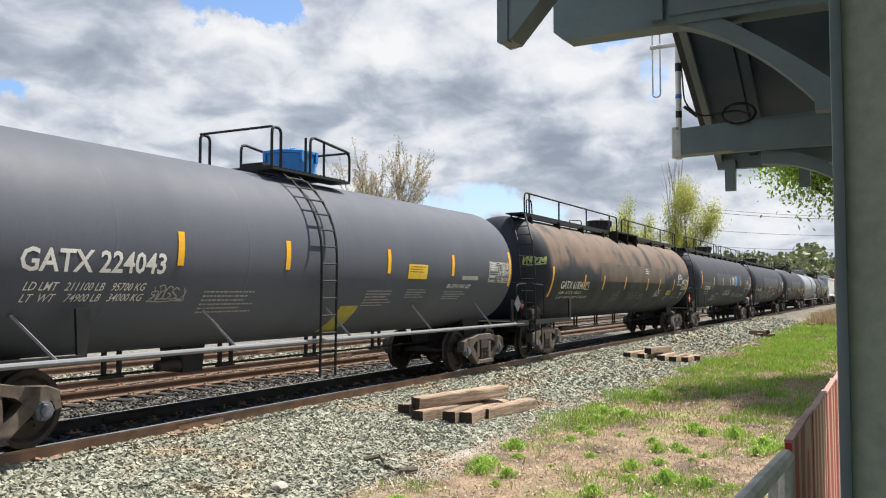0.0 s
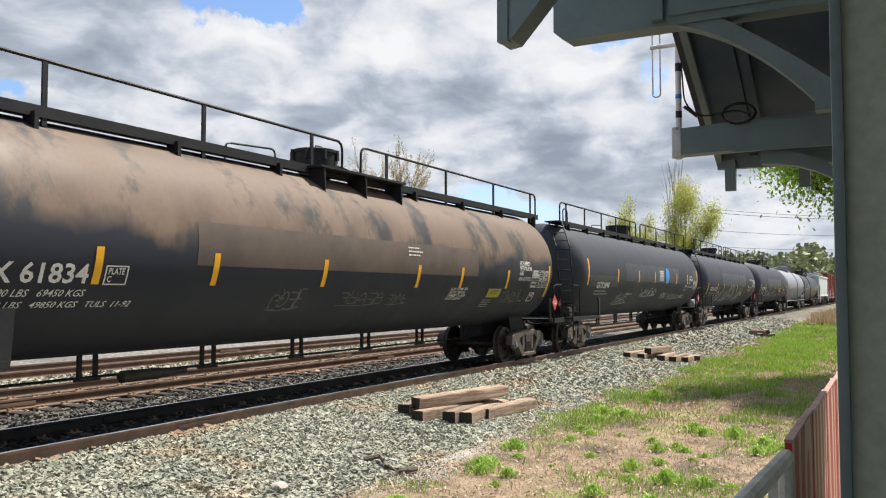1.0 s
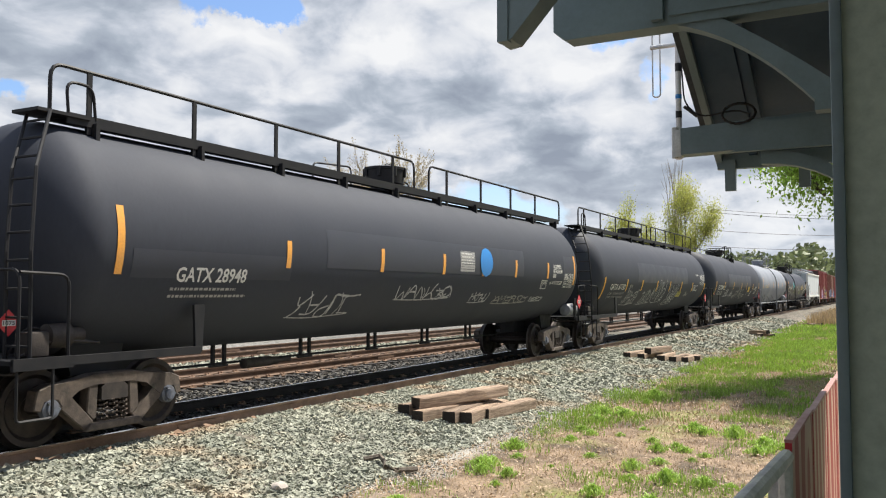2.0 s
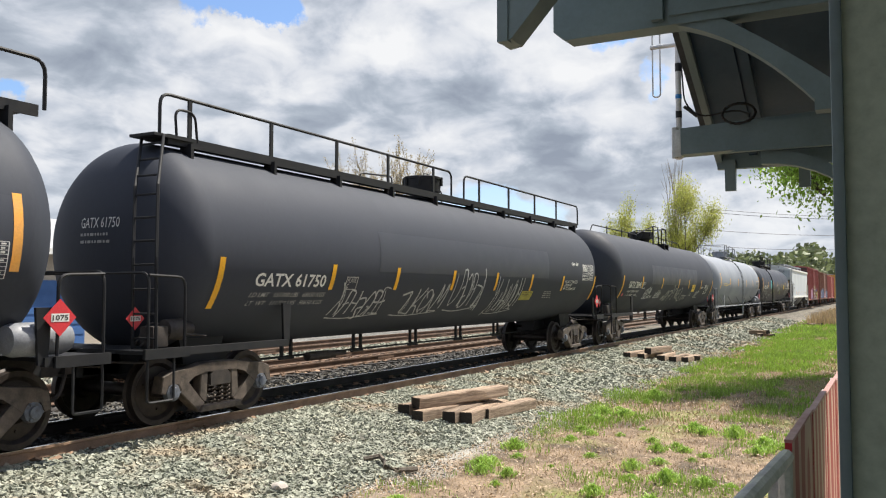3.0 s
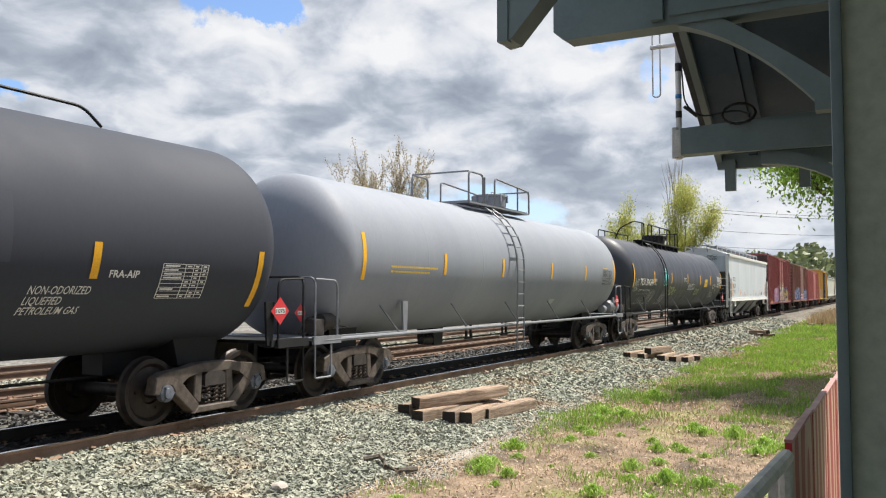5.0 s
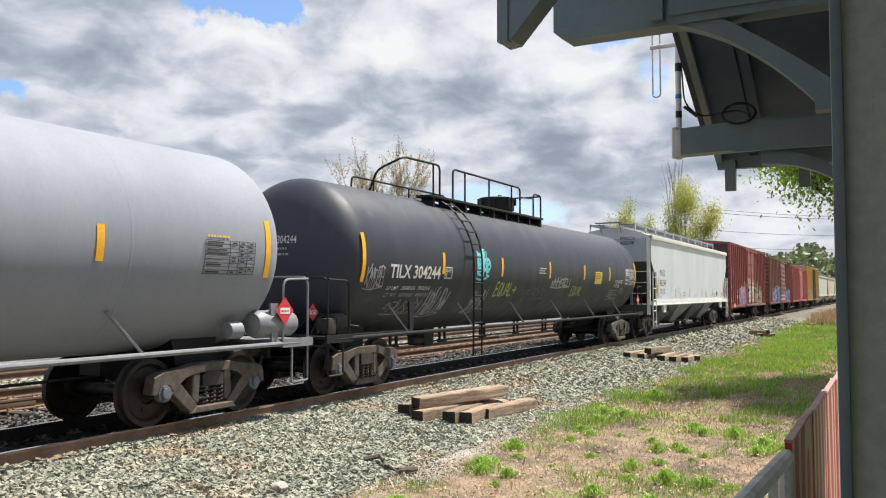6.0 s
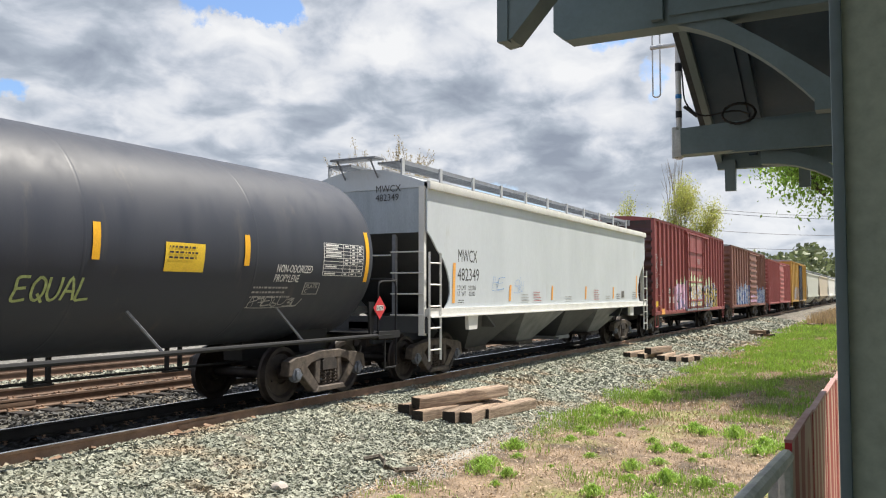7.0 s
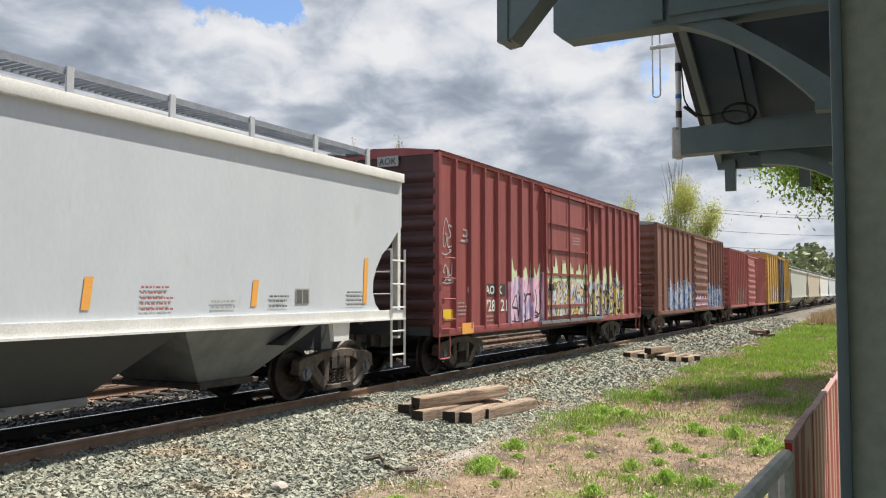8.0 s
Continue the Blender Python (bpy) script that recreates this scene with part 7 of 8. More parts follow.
# ---- ramp rail and painted boards ----
def build_ramp():
    h = tagged(empty("ramp_handrail"), "galvanised pipe handrail beside the ramp", "handrail")
    p0, p1 = Vector((0.6, -9.30, 1.40)), Vector((2.90, -9.30, 1.278))
    part("top_rail", tube_bm([p0, p1], 0.024, 10), GALV, h)
    part("mid_rail", tube_bm([p0 - Vector((0, 0, 0.45)), p1 - Vector((0, 0, 0.45))], 0.018, 8), GALV, h)
    for t in (0.1, 0.55, 0.985):
        q = p0.lerp(p1, t)
        part("rail_post", tube_bm([q, (q.x, q.y, -0.55)], 0.022, 8), GALV, h)
    m = bpy.data.materials.new("red_board_grain")
    m.use_nodes = True
    nt = m.node_tree
    N, L = nt.nodes.new, nt.links.new
    tc, mp, wv, rp = N("ShaderNodeTexCoord"), N("ShaderNodeMapping"), N("ShaderNodeTexWave"), N("ShaderNodeValToRGB")
    mp.inputs["Scale"].default_value = (1.0, 1.0, 0.36)
    mp.inputs["Location"].default_value = (-4.75, 9.2, -0.25)
    wv.wave_type, wv.rings_direction = "RINGS", "Y"
    wv.inputs["Scale"].default_value, wv.inputs["Distortion"].default_value = 1.15, 6.5
    wv.inputs["Detail"].default_value, wv.inputs["Detail Scale"].default_value = 1.0, 0.9
    rp.color_ramp.elements[0].position, rp.color_ramp.elements[0].color = 0.62, (0.27, 0.004, 0.010, 1)
    rp.color_ramp.elements[1].position, rp.color_ramp.elements[1].color = 0.72, (0.50, 0.36, 0.30, 1)
    L(tc.outputs["Object"], mp.inputs[0]), L(mp.outputs[0], wv.inputs["Vector"]), L(wv.outputs["Fac"], rp.inputs[0])
    L(rp.outputs[0], nt.nodes["Principled BSDF"].inputs["Base Color"])
    nt.nodes["Principled BSDF"].inputs["Roughness"].default_value = 0.45
    edge = mat("red_board_edge", (0.42, 0.22, 0.20), (0.34, 0.16, 0.15), rough=0.5, bump=0.1)
    f = tagged(empty("painted_fence"), "red and white grained boards fixed along the ramp", "fence")
    red = mat("red_board_end", (0.42, 0.012, 0.02), (0.34, 0.012, 0.02), rough=0.45, bump=0.1)
    for k in range(4):
        x, z = 3.93 + 1.13 * k, 1.165 - 0.019 * k
        b = part("board", box_bm(x + 0.016, x + 1.12, -9.215, -9.19, -0.2, z - 0.014), m, f)
        part("board_cap", box_bm(x + 0.005, x + 1.125, -9.220, -9.186, z - 0.014, z), edge, b)
        part("board_end", box_bm(x + 0.004, x + 0.016, -9.217, -9.188, -0.2, z - 0.014), red, b)
        part("fence_post", box_bm(x + 0.06, x + 0.14, -9.185, -9.11, -0.55, 1.02), GALV, f)
    part("fence_post", box_bm(8.41, 8.49, -9.185, -9.11, -0.55, 1.02), GALV, f)


build_ramp()


# ---- yard building and van behind the tracks ----
def build_yard():
    b = tagged(empty("yard_building"), "low beige yard building with blue doors", "building")
    x0, x1, y0, y1 = 8.0, 34.0, 21.0, 30.0
    part("wall", box_bm(x0, x1, y0, y1, -0.5, 3.6), WALL_BEIGE, b)
    part("roof", add_prism(bmesh.new(), [(y0 - 0.6, 3.55), (y1 + 0.6, 3.55), ((y0 + y1) / 2, 5.3)], x0 - 0.5, x1 + 0.5, Matrix.Rotation(math.pi / 2, 4, "Z") @ Matrix.Scale(-1, 4, (0, 1, 0))), ROOF_GALV, b)
    part("fascia", box_bm(x0 - 0.5, x1 + 0.5, y0 - 0.66, y0 - 0.6, 3.35, 3.6), HOPPER_WHITE, b)
    for k in range(6):
        d = part("door", box_bm(x0 + 1.0 + k * 4.2, x0 + 4.2 + k * 4.2, y0 - 0.06, y0, -0.5, 2.3), WALL_BLUE, b, "blue roller door")
        for j in range(6):
            part("slat", box_bm(x0 + 1.05 + k * 4.2, x0 + 4.15 + k * 4.2, y0 - 0.085, y0 - 0.06, -0.4 + j * 0.44, -0.12 + j * 0.44), WALL_BLUE, d)


build_yard()
# ---- loose old ties beside the track ----
def old_tie(length, wide, high, seed):
    """A split and worn timber from its near end along x, with dark creosoted ends that hold painted shade."""
    bm = bmesh.new()
    n = 9
    rings = []
    for i in range(n + 1):
        x = length * i / n
        ring = []
        for y, z in ((-1, 0.06), (-0.92, 0), (0.92, 0), (1, 0.06), (1, 0.92), (0.9, 1), (0.1, 1), (0.0, 0.94), (-0.1, 1), (-0.9, 1), (-1, 0.9)):
            q = Vector((x, y * wide / 2, z * high))
            w = 0.5 if i in (0, n) else 1.0
            ring.append(bm.verts.new(q + Vector((0.03 * noise.noise(q * 9 + Vector((seed, 0, 0))) if w < 1 else 0, 0.02 * noise.noise(q * 4 + Vector((seed, 5, 0))), 0.018 * noise.noise(q * 5 + Vector((seed, 0, 9))) * w))))
        rings.append(ring)
    k = len(rings[0])
    for a, b in zip(rings, rings[1:]):
        for q in range(k):
            bm.faces.new((a[q], b[q], b[(q + 1) % k], a[(q + 1) % k]))
    # end faces take the dark wood, which also paints their shade
    for ring in (rings[0], rings[-1][::-1]):
        bm.faces.new(ring).material_index = 1
    me = mesh_of("railroad_tie", bm, OLD_WOOD, 30)
    me.materials.append(TIE_WOOD)
    return me


def build_tie_piles():
    # near end x, y, height above the ground, tilt up, turn, length
    rows = [(12.40, -2.28, 0, 0, -9, 1.6), (12.16, -2.68, 0, 0, -6, 2.2), (12.52, -3.08, 0, 0, 4, 2.1), (12.74, -3.28, 0, 0, 5, 1.9), (13.42, -3.28, 0.0, 0, -6, 1.8), (12.42, -2.50, 0.19, -1.5, -20, 2.15),
            (26.3, -2.25, 0, 0, -8, 2.0), (26.6, -2.62, 0, 0, -4, 1.9), (26.9, -2.75, 0.19, 0, -10, 1.7), (27.0, -3.15, 0, 0, 0, 1.6), (27.3, -3.45, 0, 0, -3, 1.7), (27.6, -3.78, 0, 0, -4, 1.5), (28.3, -4.0, 0, 0, 30, 0.7),
            (44.8, -3.9, 0, 0, 12, 1.6), (45.2, -4.4, 0, 0, 25, 1.5), (45.1, -4.2, 0.18, 3, 40, 1.5), (61.2, -5.2, 0, 0, 20, 1.9), (61.7, -5.6, 0.05, 2, 60, 1.6)]
    for i, (x, y, dz, tilt, turn, length) in enumerate(rows):
        far = Vector((x + 0.5 * length * math.cos(radians(turn)), y + 0.5 * length * math.sin(radians(turn)), 0))
        o = tagged(new("railroad_tie", old_tie(length, 0.23, 0.19, i * 3.7)), "weathered brown wooden tie on the ballast, its dark ends holding painted shade", "railroad tie", "discarded ties")
        o.matrix_basis = pose(x, y, ground_z(far.x, far.y) + 0.005 + dz, 0, tilt, turn)
    pts = [(9.4, -3.45, -0.39), (9.55, -3.6, -0.36), (9.4, -3.75, -0.38), (9.2, -3.9, -0.42), (9.2, -4.1, -0.43), (9.4, -4.25, -0.44)]
    tagged(part("old_root", tube_bm(pts, 0.035, 6), BARK), "dark broken root lying on the gravel", "branch")
    rk = bmesh.new()
    bmesh.ops.create_icosphere(rk, subdivisions=2, radius=0.09)
    for v in rk.verts:
        v.co = Vector((v.co.x * 1.2, v.co.y, v.co.z * 0.7)) * (1 + 0.25 * noise.noise(v.co * 14))
    o = tagged(part("pale_rock", rk, mat("pale_rock", (0.42, 0.38, 0.34), (0.34, 0.3, 0.27), rough=0.9, bump=0.3)), "pale rounded rock lying on the gravel", "rock")
    o.location = (7.66, -3.45, -0.40)


build_tie_piles()


# ---- ballast stones ----
CHIP_V = np.array([(x, y, z) for x in (-0.75, 0.75) for y in (-0.75, 0.75) for z in (-0.75, 0.75)])
CHIP_F = np.array([(0, 1, 3), (0, 3, 2), (4, 6, 7), (4, 7, 5), (0, 4, 5), (0, 5, 1), (2, 3, 7), (2, 7, 6), (0, 2, 6), (0, 6, 4), (1, 5, 7), (1, 7, 3)])


def mesh_from(name, verts, faces, material, smooth=False):
    me = bpy.data.meshes.new(name)
    nv, nf, k = len(verts), len(faces), faces.shape[1]
    me.vertices.add(nv)
    me.vertices.foreach_set("co", verts.astype(np.float32).ravel())
    me.loops.add(nf * k)
    me.loops.foreach_set("vertex_index", faces.astype(np.int32).ravel())
    me.polygons.add(nf)
    me.polygons.foreach_set("loop_start", np.arange(0, nf * k, k, dtype=np.int32))
    me.polygons.foreach_set("loop_total", np.full(nf, k, dtype=np.int32))
    me.polygons.foreach_set("use_smooth", np.full(nf, smooth))
    me.update(calc_edges=True)
    me.materials.append(material)
    return me


# oily stones, their colour also holding the shade under the cars
OILY_SHADE = mat("oily_shaded_stone", (0.024, 0.023, 0.022), (0.012, 0.012, 0.012), rough=0.8, scale=3, bump=0.3, island=0.4)


# stones between the tracks, coloured dark for the shadow the train casts
TRAIN_SHADE = mat("train_shade_stone", (0.085, 0.082, 0.077), (0.04, 0.039, 0.038), rough=0.85, scale=3, bump=0.3, island=0.45)
PALE_GRIT = mat("pale_grit", (0.40, 0.38, 0.34), (0.28, 0.27, 0.245), rough=0.9, scale=3, bump=0.3, island=0.4)


def scatter_stones(fields, name, mtl, label, seed):
    rng = np.random.default_rng(seed)
    xs, ys, ss = [], [], []
    for x0, x1, y0, y1, n, size in fields:
        xs.append(rng.uniform(x0, x1, n)), ys.append(rng.uniform(y0, y1, n)), ss.append(size * rng.uniform(0.55, 1.5, n) ** 1.2)
    x, y, s = np.concatenate(xs), np.concatenate(ys), np.concatenate(ss)
    keep = rng.uniform(0, 1, len(x)) < np.clip((y + 4.75) / (0.8 if size > 0.02 else 0.3), 0.05, 1)
    x, y, s = x[keep], y[keep], s[keep]
    z = np.array([ground_z(0, b) for b in y]) + s * 0.25
    n = len(x)
    v = CHIP_V[None] * (1 + rng.uniform(-0.5, 0.45, (n, len(CHIP_V), 3)))
    a = rng.uniform(0, math.tau, n)
    st = np.stack([s * rng.uniform(0.8, 1.5, n), s * rng.uniform(0.7, 1.1, n), s * rng.uniform(0.5, 0.9, n)], 1)
    v = v * st[:, None]
    tip = rng.uniform(-0.55, 0.55, (n, 2))      # lying at all angles
    v[..., 2] += v[..., 0] * tip[:, :1] + v[..., 1] * tip[:, 1:]
    c, d = np.cos(a)[:, None], np.sin(a)[:, None]
    v = np.stack([v[..., 0] * c - v[..., 1] * d, v[..., 0] * d + v[..., 1] * c, v[..., 2]], 2) + np.stack([x, y, z], 1)[:, None]
    f = CHIP_F[None] + (np.arange(n) * len(CHIP_V))[:, None, None]
    tagged(new(name, mesh_from(name, v.reshape(-1, 3), f.reshape(-1, 3), mtl)), label, "gravel", kind="stuff")


scatter_stones(((5, 18, -4.1, -0.82, 56000, 0.021), (18, 34, -4.5, -0.82, 26000, 0.029), (34, 70, -4.6, -0.82, 9000, 0.05), (4, 40, 5.1, 7.8, 15000, 0.034), (8, 44, 9.5, 12.0, 9000, 0.04)), "ballast_stones", STONE, "angular grey crushed stone ballast along the tracks", 11)
scatter_stones(((3, 45, -0.68, 0.68, 6000, 0.03),), "oily_ballast", OILY_SHADE, "dark oily ballast between the rails with train shade painted in", 12)
scatter_stones(((3, 40, 0.84, 3.4, 16000, 0.026),), "grimy_ballast", TRAIN_SHADE, "grey ballast between the two tracks, train shadow painted in", 15)
scatter_stones(((6, 34, -4.75, -3.75, 16000, 0.011),), "pale_gravel", PALE_GRIT, "pale fine gravel along the edge of the grass", 16)


def scatter_scrap():
    """Rusty tie plates, clips and spikes left along the rail."""
    rnd = random.Random(14)
    bm = bmesh.new()
    for k in range(260):
        x = 3 + 40 * rnd.random() ** 1.3
        y = rnd.choice((-0.93, 3.4, 5.12)) + rnd.uniform(-0.14, 0.1)
        a, b = rnd.uniform(0.03, 0.12), rnd.uniform(0.02, 0.05)
        m = Matrix.Translation((x, y, ground_z(x, y) + 0.025)) @ Euler((rnd.uniform(-0.4, 0.4), rnd.uniform(-0.4, 0.4), rnd.uniform(0, 3))).to_matrix().to_4x4()
        add_box(bm, -a, a, -b, b, -0.012, 0.012, m)
    tagged(part("rusty_scrap", bm, RAIL), "rusty plates and clips lying along the rails", "scrap", kind="stuff")


scatter_scrap()


# ---- grass, litter, weeds ----
def blades(rng, x, y, z, h, w, lean=0.5):
    n = len(x)
    a = rng.uniform(0, math.tau, n)
    b = rng.uniform(0, math.tau, n)
    dx, dy = np.cos(a) * w, np.sin(a) * w
    lx, ly = np.cos(b) * h * lean * rng.uniform(0.2, 1.2, n), np.sin(b) * h * lean * rng.uniform(0.2, 1.2, n)
    p0 = np.stack([x - dx, y - dy, z], 1)
    p1 = np.stack([x + dx, y + dy, z], 1)
    p2 = np.stack([x + dx * 0.7 + lx * 0.35, y + dy * 0.7 + ly * 0.35, z + h * 0.6], 1)
    p3 = np.stack([x - dx * 0.7 + lx * 0.35, y - dy * 0.7 + ly * 0.35, z + h * 0.6], 1)
    p4 = np.stack([x + lx, y + ly, z + h], 1)
    v = np.stack([p0, p1, p2, p3, p4], 1).reshape(-1, 3)
    base = np.arange(n)[:, None] * 5
    return v, np.concatenate([base + np.array([[0, 1, 2]]), base + np.array([[0, 2, 3]]), base + np.array([[3, 2, 4]])])


def lawn_value(x, y):
    return np.array([noise.noise((a * 0.45, b * 0.55, 2.0)) + 0.6 * noise.noise((a * 1.3, b * 1.7, 7.0)) + 0.35 * noise.noise((a * 4.5, b * 4.5, 3.0)) for a, b in zip(x, y)])


def scatter_grass():
    rng = np.random.default_rng(3)
    vs, fs, off = [], [], 0
    dv, df, doff = [], [], 0
    for x0, x1, n, h, w in ((6.5, 14, 30000, 0.07, 0.0045), (14, 26, 42000, 0.085, 0.008), (26, 50, 42000, 0.11, 0.016), (50, 95, 22000, 0.16, 0.04)):
        x, y = rng.uniform(x0, x1, n), rng.uniform(-9.6, -3.7, n)
        val = lawn_value(x, y) + np.interp(x, [6, 12, 17, 24, 40], [-0.36, -0.26, -0.10, 0.02, 0.18]) + np.interp(y, [-9.6, -5, -4.2, -3.7], [0, 0.1, -0.05, -0.7])
        k = val > rng.uniform(-0.12, 0.22, n)
        xg, yg = x[k], y[k]
        v, f = blades(rng, xg, yg, np.full(len(xg), -0.5), h * rng.uniform(0.5, 1.6, len(xg)), w * rng.uniform(0.7, 1.4, len(xg)))
        vs.append(v), fs.append(f + off)
        off += len(v)
        k2 = (~k) & (rng.uniform(0, 1, n) < 0.3)
        xg, yg = x[k2], y[k2]
        v, f = blades(rng, xg, yg, np.full(len(xg), -0.5), h * rng.uniform(0.4, 1.2, len(xg)), w, 1.1)
        dv.append(v), df.append(f + doff)
        doff += len(v)
    # tall dry reeds beside the line further off
    x, y = rng.uniform(62, 100, 5000), rng.uniform(-8.5, -4.6, 5000)
    v, f = blades(rng, x, y, np.full(5000, -0.5), rng.uniform(0.5, 1.0, 5000), np.full(5000, 0.03), 0.3)
    dv.append(v), df.append(f + doff)
    tagged(new("grass", mesh_from("grass", np.concatenate(vs), np.concatenate(fs), GRASS)), "patchy spring grass growing on bare soil", "grass", kind="stuff")
    tagged(new("dry_grass", mesh_from("dry_grass", np.concatenate(dv), np.concatenate(df), DRY_GRASS)), "dry straw-coloured grass between the green patches", "grass", kind="stuff")
    n = 16000
    x, y = 6.5 + 22 * rng.uniform(0, 1, n) ** 1.4, rng.uniform(-9.5, -4.0, n)
    s = rng.uniform(0.008, 0.024, n)
    a, t = rng.uniform(0, math.tau, n), rng.uniform(-0.5, 0.5, (n, 2))
    q = np.array([(-1, -0.5), (1, -0.5), (1, 0.5), (-1, 0.5)])[None] * s[:, None, None]
    px = q[..., 0] * np.cos(a)[:, None] - q[..., 1] * np.sin(a)[:, None]
    py = q[..., 0] * np.sin(a)[:, None] + q[..., 1] * np.cos(a)[:, None]
    pz = -0.475 + px * t[:, :1] + py * t[:, 1:] + rng.uniform(0, 0.02, n)[:, None]
    v = np.stack([px + x[:, None], py + y[:, None], pz], 2).reshape(-1, 3)
    tagged(new("leaf_litter", mesh_from("leaf_litter", v, np.arange(n * 4).reshape(-1, 4), LITTER)), "brown fallen leaves and chips on the soil", "leaf litter", kind="stuff")


scatter_grass()


def build_weeds():
    meshes = []
    for k in range(4):
        rng = np.random.default_rng(40 + k)
        n = 420
        a, rad = rng.uniform(0, math.tau, n), 0.26 * rng.uniform(0, 1, n) ** 0.8 * (0.7 + 0.5 * np.sin(k + 3 * rng.uniform(0, math.tau, n)))
        x, y = rad * np.cos(a), rad * np.sin(a)
        v, f = blades(rng, x, y, rng.uniform(0, 0.14, n) * (1 - np.abs(rad) / 0.4), rng.uniform(0.03, 0.11, n), rng.uniform(0.006, 0.016, n), 1.3)
        meshes.append(mesh_from("weed_clump", v, f, WEED))
    rnd = random.Random(9)
    spots = [(12.3, -6.6), (12.6, -6.8), (12.4, -6.95), (14.1, -6.9), (14.4, -6.7), (10.1, -4.85), (9.8, -4.95), (10.5, -4.8), (12.75, -7.9), (10.4, -7.6), (10.3, -6.75), (15.5, -4.8), (10.37, -7.17), (10.9, -6.6), (9.3, -6.6), (14.8, -4.9), (13.5, -7.9), (14.0, -7.4), (15.5, -5.2), (16.2, -4.9), (9.1, -7.3), (8.4, -6.6), (12.9, -8.0), (17.5, -5.1), (18.6, -5.0), (20.1, -5.3), (7.9, -5.6), (10.9, -5.0), (11.5, -4.7), (8.0, -4.8)]
    spots += [(rnd.uniform(8, 17), rnd.uniform(-8.7, -4.9)) for _ in range(34)]
    for i, (x, y) in enumerate(spots):
        o = tagged(new("weed_clump", meshes[i % 4]), "bright green low weed clump growing on the soil", "weed", "weeds on the lawn", "stuff")
        s = rnd.uniform(0.45, 1.0) if i < 30 else rnd.uniform(0.25, 0.6)
        o.location, o.rotation_euler, o.scale = (x, y, -0.5), (0, 0, rnd.uniform(0, 6)), (s, s, s * rnd.uniform(0.8, 1.2))
    bm = bmesh.new()
    bmesh.ops.create_uvsphere(bm, u_segments=8, v_segments=5, radius=0.022)
    d = tagged(empty("dandelion"), "yellow dandelion flower on a thin stem", "flower")
    part("flower_head", bm, SIGN_YELLOW, d).location = (0, 0, 0.11)
    part("stem", tube_bm([(0, 0, 0), (0.01, 0, 0.1)], 0.004, 5), WEED, d)
    d.location = (9.75, -8.2, -0.5)


build_weeds()


# ---- trees ----
def branch_tree(rnd, height, spread, levels, limbs=(3, 5), lean=0.5, droop=0.0):
    """Branch lines as (points, radius at the foot, radius at the tip), and the twig ends."""
    lines, tips = [], []

    def grow(p, d, length, r, level):
        pts = [p]
        n = 4
        for i in range(n):
            d = (d + Vector((rnd.uniform(-1, 1), rnd.uniform(-1, 1), rnd.uniform(-0.6, 0.8) - droop * level)) * 0.16).normalized()
            p = p + d * length / n
            pts.append(p)
        lines.append((pts, r, r * 0.55))
        if level == levels:
            tips.extend(pts[1:])
            return
        for _ in range(rnd.randint(*limbs)):
            q = pts[rnd.randint(1 if level else 2, n)]
            side = Vector((rnd.uniform(-1, 1), rnd.uniform(-1, 1), rnd.uniform(-0.1, 0.7)))
            grow(q, (d * (1 - lean) + side.normalized() * lean * spread).normalized(), length * rnd.uniform(0.55, 0.8), r * 0.5, level + 1)
        grow(pts[-1], d, length * 0.7, r * 0.55, level + 1)
    grow(Vector((0, 0, 0)), Vector((0, 0, 1)), height * 0.38, height * 0.018, 0)
    return lines, tips


def branches_mesh(lines, material, seg=5):
    verts, faces = [], []
    for pts, r0, r1 in lines:
        base = len(verts)
        k = seg if r0 > 0.03 else 3
        for i, p in enumerate(pts):
            r = r0 + (r1 - r0) * i / (len(pts) - 1)
            d = (pts[min(i + 1, len(pts) - 1)] - pts[max(i - 1, 0)]).normalized()
            u = d.cross(Vector((0.3, 0.9, 0.1))).normalized()
            w = d.cross(u)
            for q in range(k):
                a = q * math.tau / k
                verts.append(p + u * (r * math.cos(a)) + w * (r * math.sin(a)))
        for i in range(len(pts) - 1):
            for q in range(k):
                faces.append((base + i * k + q, base + i * k + (q + 1) % k, base + (i + 1) * k + (q + 1) % k, base + (i + 1) * k + q))
    me = bpy.data.meshes.new("branches")
    me.from_pydata(verts, [], faces)
    me.polygons.foreach_set("use_smooth", [True] * len(faces))
    me.materials.append(material)
    return me


def leaves_mesh(tips, per_tip, spread, size, material, seed):
    rng = np.random.default_rng(seed)
    c = np.repeat(np.array([t[:] for t in tips]), per_tip, 0)
    n = len(c)
    c = c + rng.normal(0, spread, (n, 3))
    s = size * rng.uniform(0.6, 1.4, n)
    u = rng.normal(0, 1, (n, 3))
    u /= np.linalg.norm(u, axis=1)[:, None]
    w = np.cross(u, rng.normal(0, 1, (n, 3)))
    w /= np.linalg.norm(w, axis=1)[:, None]
    v = np.stack([c - u * s[:, None], c + w * s[:, None] * 0.55, c + u * s[:, None], c - w * s[:, None] * 0.55], 1).reshape(-1, 3)
    return mesh_from("leaves", v, np.arange(n * 4).reshape(-1, 4), material)


